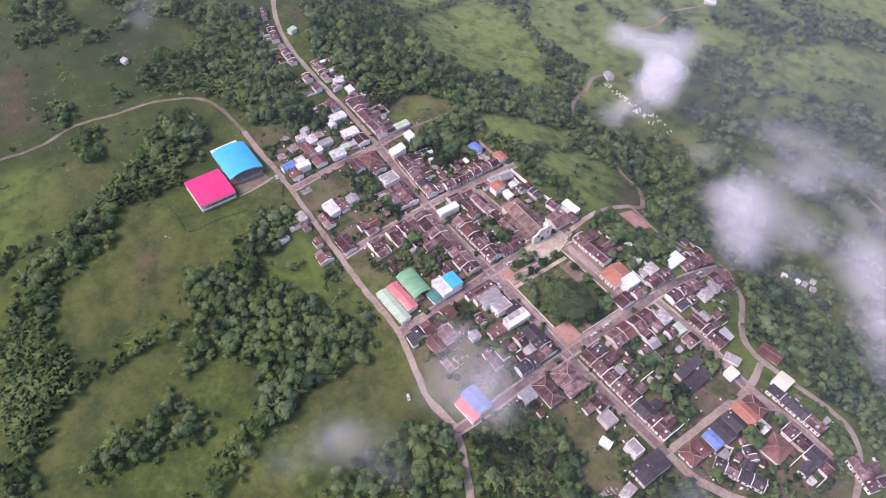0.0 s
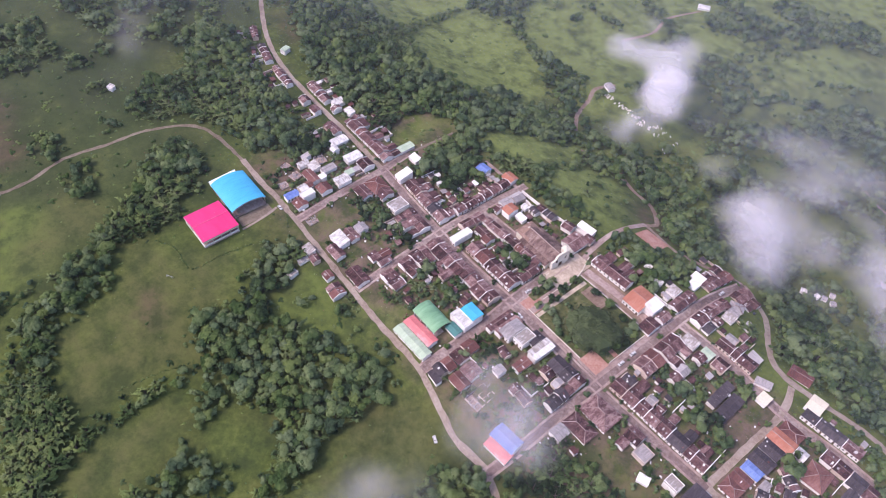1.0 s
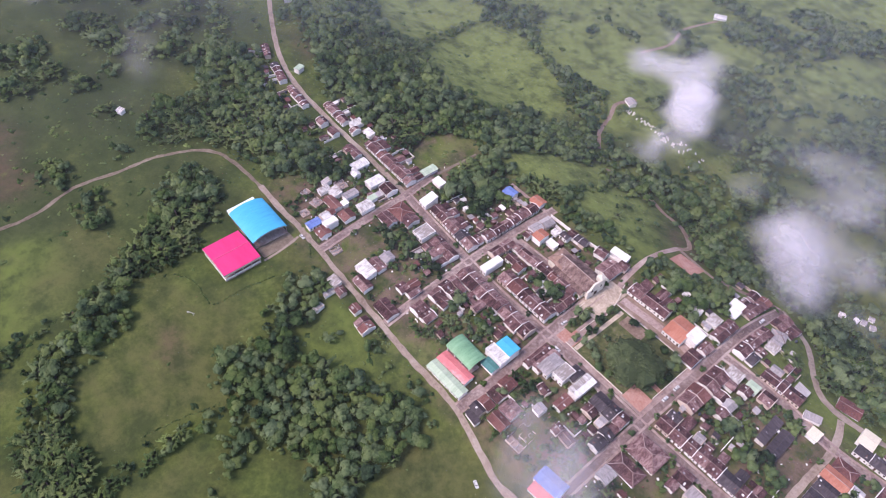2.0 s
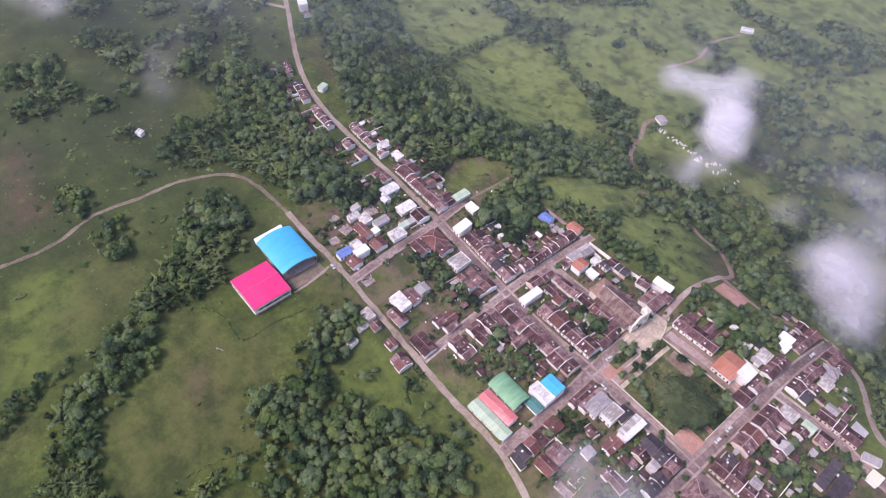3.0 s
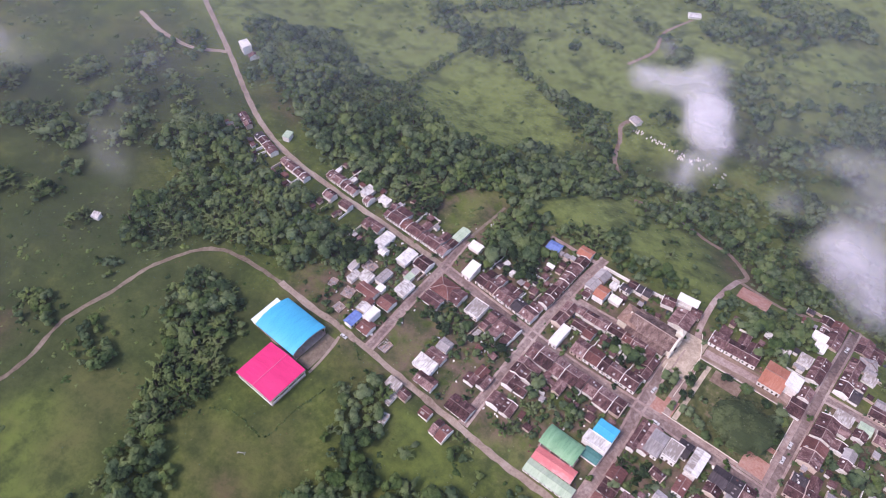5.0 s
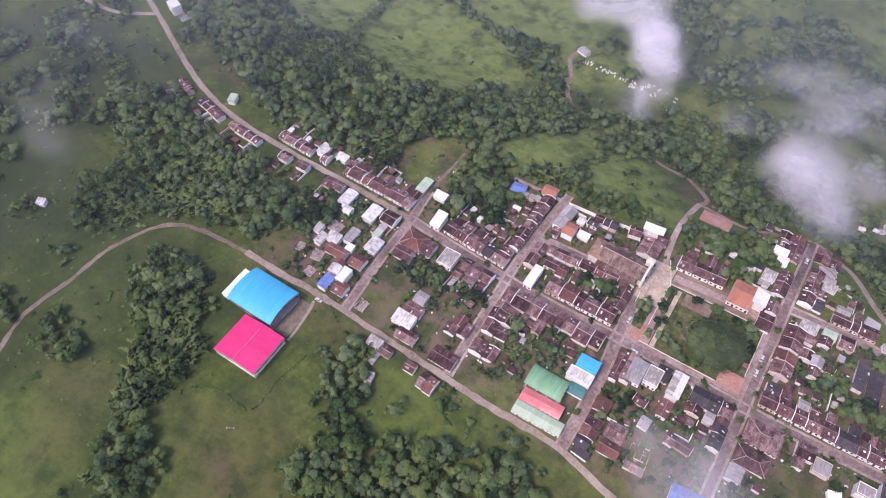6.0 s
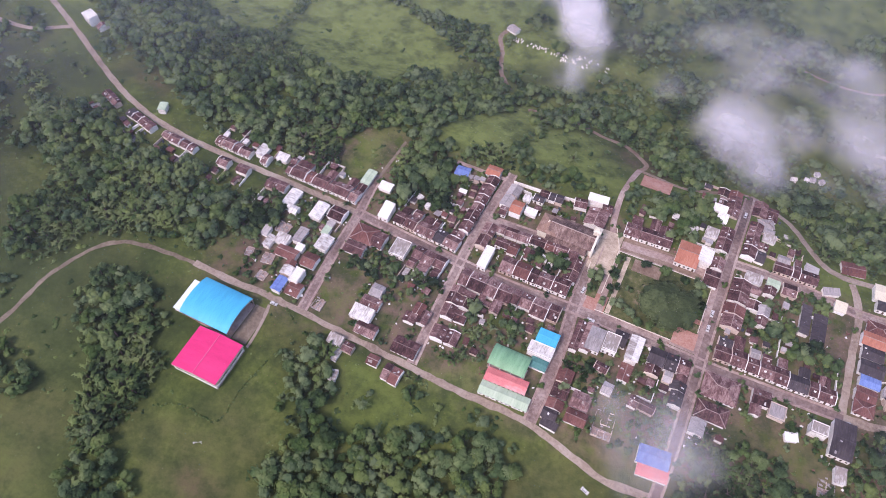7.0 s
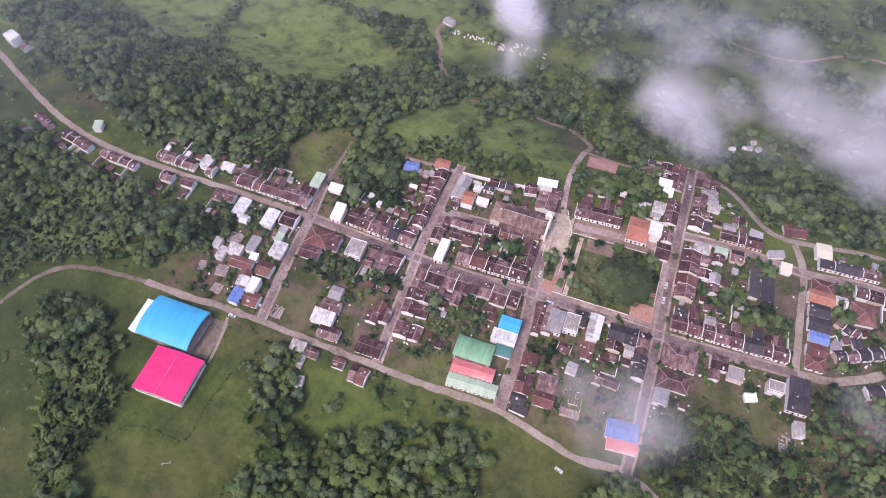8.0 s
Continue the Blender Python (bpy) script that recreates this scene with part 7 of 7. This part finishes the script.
# ---- square ----
def patch_sheet(name, x0, y0, x1, y1, lift, material, label, category):
    v, f = [], []
    nx, ny = max(1, int((x1 - x0) / 4)), max(1, int((y1 - y0) / 4))
    for j in range(ny + 1):
        for i in range(nx + 1):
            x, y = x0 + (x1 - x0) * i / nx, y0 + (y1 - y0) * j / ny
            v.append((x, y, ground_z(x, y) + lift))
    for j in range(ny):
        for i in range(nx):
            k = j * (nx + 1) + i
            f.append((k, k + 1, k + nx + 2, k + nx + 1))
    return tagged(new(name, mesh(name, (v, f), material)), label, category, kind="structure")


patch_sheet("square_paving", -194, 194.6, -129.2, 243.4, 0.1, M_KERB, "worn pale paving round the town square", "paving")
patch_sheet("square_lawn", -186.5, 197, -131.5, 241, 0.2, M_LAWN, "grass and beds in the middle of the square", "lawn")
patch_sheet("square_corner", -143.5, 196.2, -130.8, 207, 0.24, M_BRICKPAVE, "reddish brick corner of the square", "paving")
patch_sheet("square_corner", -193, 196.2, -181.5, 208, 0.24, M_BRICKPAVE, "reddish brick corner of the square", "paving")
patch_sheet("square_walk", -181, 198, -178.4, 239, 0.23, M_SAND, "pale path along the edge of the square", "path")
patch_sheet("square_rubble", -176, 231, -160, 239.5, 0.23, M_EARTH, "pale stony ground with rubble in the square", "paving")
patch_sheet("street_verge", -186, 242, -129.4, 252, 0.125, M_EARTH, "bare pinkish earth along the street above the square", "verge")
patch_sheet("square_path", -143, 213, -131, 216, 0.24, M_BRICKPAVE, "brick path into the square", "paving")
patch_sheet("church_garden", -194.6, 204, -188.6, 225, 0.26, M_LAWN, "small garden in front of the church", "lawn")
patch_sheet("church_forecourt", -200.5, 222, -186.5, 252, 0.32, M_SAND, "pale forecourt in front of the church", "paving")
patch_sheet("red_terrace", -190, 298, -171, 312, 0.2, M_BRICKPAVE, "reddish earth terrace by the bend", "terrace")
patch_sheet("yard_sports", -354.6, 95, -346, 118, 0.08, M_WEST, "bare earth yard beside the sports hall", "yard")
GIANT = quads_mesh("crown", blob(np.random.default_rng(8), 34, 3000, 0.045, 0.5), M_CANOPY)
x, y = -149.5, 212.5
big = thing("tree", pose(x, y, ground_z(x, y), 0, 0, 20), "huge spreading dark green tree filling the square", "tree")
part("trunk", TRUNK, None, big, at=Matrix.Diagonal((17, 17, 11, 1)))
part("crown", GIANT, None, big, at=Matrix.Translation((0, 0, 4.0)) @ Matrix.Diagonal((19.5, 17, 14.5, 1)))
for k, (x, y, r) in enumerate([(-139, 208, 6), (-139, 231, 4.5), (-147, 235, 4), (-177, 205, 5), (-181, 213, 4.6), (-184, 227, 3.2), (-150, 202, 5), (-137, 217, 5), (-170, 236, 4.5), (-134, 232, 4), (-163, 199, 3.6), (-184, 203, 3.4), (-184, 222, 4.4), (-183, 233, 4.4), (-158, 237, 5), (-139, 236, 5), (-134, 224, 4.2), (-168, 201, 4.2), (-156, 199.5, 3.4), (-148, 211, 5), (-173, 217, 3), (-172, 204, 3.4)]):
    tree(x, y, r * 0.9, k, label="round green tree in a bed of the square")
for k, (x, y, r) in enumerate([(-193, 217, 6.0), (-192, 208, 3.0), (-183, 222, 3.0), (-188, 158, 4.5)]):
    tree(x, y, r * 0.9, k + 3, label="bushy yellow-green tree beside the street", feathery=(k == 3))

for k, (x, y, r) in enumerate([(-226, 214, 4.4), (-220, 216, 5.2), (-213, 214.5, 5.4), (-217, 210.5, 4.4), (-208, 213, 4.2), (-231, 212, 3.6), (-186, 147, 4.2)]):
    tree(x, y, r * 0.9, k + 1, label="leafy green tree in a walled courtyard")

# ---- clouds ----
def mist(name, cover, soft, dense, scale=0.024, torn=1.2, colour=(0.93, 0.9, 0.94, 1)):
    """White vapour: opacity from the bank's own thickness, torn by a noise."""
    m = bpy.data.materials.new(name)
    m.use_nodes = True
    n, l = m.node_tree.nodes, m.node_tree.links
    n.clear()
    thick, geo = n.new("ShaderNodeAttribute"), n.new("ShaderNodeNewGeometry")
    thick.attribute_name = "thickness"
    nz = n.new("ShaderNodeTexNoise")
    nz.inputs["Scale"].default_value, nz.inputs["Detail"].default_value, nz.inputs["Roughness"].default_value, nz.inputs["Distortion"].default_value = scale, 5, 0.55, 0.4
    l.new(geo.outputs["Position"], nz.inputs["Vector"])
    tear = n.new("ShaderNodeMath")
    tear.operation = 'MULTIPLY_ADD'
    tear.inputs[1].default_value, tear.inputs[2].default_value = torn, -torn / 2
    l.new(nz.outputs["Fac"], tear.inputs[0])
    add = n.new("ShaderNodeMath")
    add.operation = 'ADD'
    l.new(tear.outputs[0], add.inputs[0])
    l.new(thick.outputs["Fac"], add.inputs[1])
    nr = n.new("ShaderNodeMapRange")
    nr.interpolation_type = 'SMOOTHERSTEP'
    nr.inputs["From Min"].default_value, nr.inputs["From Max"].default_value, nr.inputs["To Max"].default_value = cover, cover + soft, dense
    l.new(add.outputs[0], nr.inputs["Value"])
    di, tl, tr, ad, mx, out = (n.new("ShaderNode" + s) for s in ("BsdfDiffuse", "BsdfTranslucent", "BsdfTransparent", "MixShader", "MixShader", "OutputMaterial"))
    di.inputs["Color"].default_value = tl.inputs["Color"].default_value = colour
    ad.inputs["Fac"].default_value = 0.3
    l.new(di.outputs[0], ad.inputs[1])
    l.new(tl.outputs[0], ad.inputs[2])
    l.new(nr.outputs[0], mx.inputs["Fac"])
    l.new(tr.outputs[0], mx.inputs[1])
    l.new(ad.outputs[0], mx.inputs[2])
    l.new(mx.outputs[0], out.inputs["Surface"])
    return m


def cloud(label, up, high, material, blobs, layers=4, step=5.0):
    """A bank of vapour: curved layers one over another, thick where its puffs are. blobs: x, y, radius, weight."""
    bl = np.array(blobs, float)
    x0, y0 = (bl[:, :2] - 1.7 * bl[:, 2:3]).min(0)
    x1, y1 = (bl[:, :2] + 1.7 * bl[:, 2:3]).max(0)
    xs, ys = np.arange(x0, x1 + step, step), np.arange(y0, y1 + step, step)
    X, Y = np.meshgrid(xs, ys)
    T = np.zeros_like(X)
    for x, y, r, w in bl:
        T = T + 0.75 * w * np.exp(-((X - x) ** 2 + (Y - y) ** 2) / (0.8 * r) ** 2)
    T = 1.15 * T / (0.85 + T)
    T = T * np.clip(np.minimum.reduce([X - x0, x1 - X, Y - y0, y1 - Y]) / 8, 0, 1)
    base = land(X, Y) * 0.5 + 0.5 * float(np.median(land(X, Y))) + up
    n, co, fs, th = X.size, [], [], []
    i = (np.arange(len(ys) - 1)[:, None] * len(xs) + np.arange(len(xs) - 1)[None]).ravel()
    for k in range(layers):
        w = k / max(1, layers - 1) - 0.5
        Z = base + high * (w * (0.35 + T) + 0.22 * np.sin(X / 24 + k) * np.cos(Y / 21 - 2 * k) * T)
        co.append(np.stack([X, Y, Z], -1).reshape(-1, 3))
        th.append((T - 0.06 - 0.3 * abs(w)).ravel())
        fs.append(np.stack([i, i + 1, i + len(xs) + 1, i + len(xs)], -1) + k * n)
    co, fs, th = np.concatenate(co), np.concatenate(fs), np.concatenate(th)
    fs = fs[th[fs].max(1) > -0.02]
    used = np.unique(fs)
    fresh = np.zeros(len(co), int)
    fresh[used] = np.arange(len(used))
    co, fs, th = co[used], fresh[fs], th[used]
    me = big_mesh("cloud", co, fs, material, smooth=True)
    at = me.attributes.new("thickness", 'FLOAT', 'POINT')
    at.data.foreach_set("value", th.astype(np.float32))
    return tagged(new("cloud", me), label, "cloud", "drifting clouds", kind="stuff")


M_CLOUD = mist("drifting_cloud", 0.0, 1.4, 0.54, 0.02, 1.3)
M_WISP = mist("white_wisp", 0.0, 1.2, 0.58, 0.022, 1.4)
M_THIN = mist("thin_mist", 0.08, 1.2, 0.36, 0.022, 1.0)
cloud("white wisp of cloud trailing over the cemetery", 35, 18, M_WISP, [(-256, 358, 14, 1.1), (-258, 383, 16, 1.6), (-266, 410, 18, 2.0), (-279, 437, 20, 2.0), (-293, 460, 22, 1.6), (-316, 458, 22, 1.1), (-338, 446, 22, 0.8), (-305, 488, 22, 1.0), (-342, 500, 20, 0.6), (-340, 416, 16, 0.5)], 5)
cloud("thick white cloud lying in the valley", 22, 26, M_CLOUD, [(-142, 362, 26, 1.4), (-146, 385, 28, 1.3), (-138, 412, 28, 1.0), (-126, 350, 20, 1.0), (-160, 372, 22, 0.7), (-112, 388, 24, 0.9), (-140, 446, 30, 0.6), (-165, 455, 28, 0.5), (-180, 410, 24, 0.35), (-118, 338, 18, 0.5), (-96, 425, 26, 0.5)], 5)
cloud("thick white cloud lying in the valley", 22, 26, M_CLOUD, [(-66, 452, 30, 0.9), (-58, 408, 30, 1.2), (-68, 486, 28, 0.6), (-32, 372, 28, 1.1), (-14, 408, 34, 1.2), (-44, 392, 28, 1.0), (-3, 438, 30, 0.8), (25, 440, 46, 1.0), (20, 390, 40, 1.0), (0, 350, 28, 0.7), (-90, 470, 30, 0.5)], 5)
cloud("thin mist drifting over the low blocks", 24, 14, M_THIN, [(-163, 138, 18, 0.5), (-150, 128, 22, 0.7), (-138, 144, 22, 0.6), (-118, 146, 22, 0.5), (-126, 124, 22, 0.85), (-140, 108, 20, 0.7), (-112, 130, 18, 0.5)], 4)
cloud("thin mist over the wood below the town", 16, 12, M_THIN, [(-140, 84, 20, 0.5), (-152, 64, 24, 0.7), (-154, 40, 22, 0.55), (-157, 18, 20, 0.4), (-118, 66, 20, 0.35)], 4)
cloud("thin mist beyond the black hall", 14, 8, M_THIN, [(-30, 180, 18, 0.75), (-36, 196, 12, 0.55), (-14, 170, 16, 0.7)], 3)
cloud("thin wisp of mist over the wood", 30, 14, M_THIN, [(-548, 116, 24, 0.6), (-528, 112, 20, 0.65), (-510, 100, 20, 0.65), (-496, 78, 18, 0.55), (-570, 140, 24, 0.4)], 4)
cloud("thin mist over the scrub above the wood", 30, 12, M_THIN, [(-594, 187, 22, 0.5), (-572, 187, 20, 0.5), (-620, 170, 24, 0.5)], 3)
cloud("pale cloud over the far scrub", 36, 14, M_CLOUD, [(-680, 82, 30, 1.1), (-700, 70, 34, 1.0), (-652, 78, 22, 0.6), (-690, 120, 40, 0.9)], 4)
cloud("thin mist over the valley slope", 26, 14, M_THIN, [(-235, 430, 28, 0.6), (-205, 450, 30, 0.7), (-175, 470, 34, 0.9), (-140, 472, 34, 1.0), (-100, 478, 34, 1.0), (-195, 400, 26, 0.7), (-165, 348, 20, 0.6), (-90, 350, 26, 0.6), (-60, 340, 24, 0.5), (-150, 430, 30, 0.6)], 4)

# a bluish sheet over the whole land paints in haze, denser with distance
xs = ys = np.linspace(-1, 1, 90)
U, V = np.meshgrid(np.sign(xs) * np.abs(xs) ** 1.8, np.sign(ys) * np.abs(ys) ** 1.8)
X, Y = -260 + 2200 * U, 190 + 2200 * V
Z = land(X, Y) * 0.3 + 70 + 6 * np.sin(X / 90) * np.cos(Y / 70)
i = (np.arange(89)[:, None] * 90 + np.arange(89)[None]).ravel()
me = big_mesh("haze", np.stack([X, Y, Z], -1).reshape(-1, 3), np.stack([i, i + 1, i + 91, i + 90], -1), mist("haze_tint", 0.0, 1.0, 1.0, 0.006, 0.1, (0.6, 0.655, 0.84, 1)), smooth=True)
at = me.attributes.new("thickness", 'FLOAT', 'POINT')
# opacity rises away from below the viewpoint, imitating aerial haze
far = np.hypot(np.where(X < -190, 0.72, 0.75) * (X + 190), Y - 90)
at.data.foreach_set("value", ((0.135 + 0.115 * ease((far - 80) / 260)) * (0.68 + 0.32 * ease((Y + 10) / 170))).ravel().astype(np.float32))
tagged(new("haze", me), "thin bluish sheet standing in for haze over the land", "haze", kind="stuff")
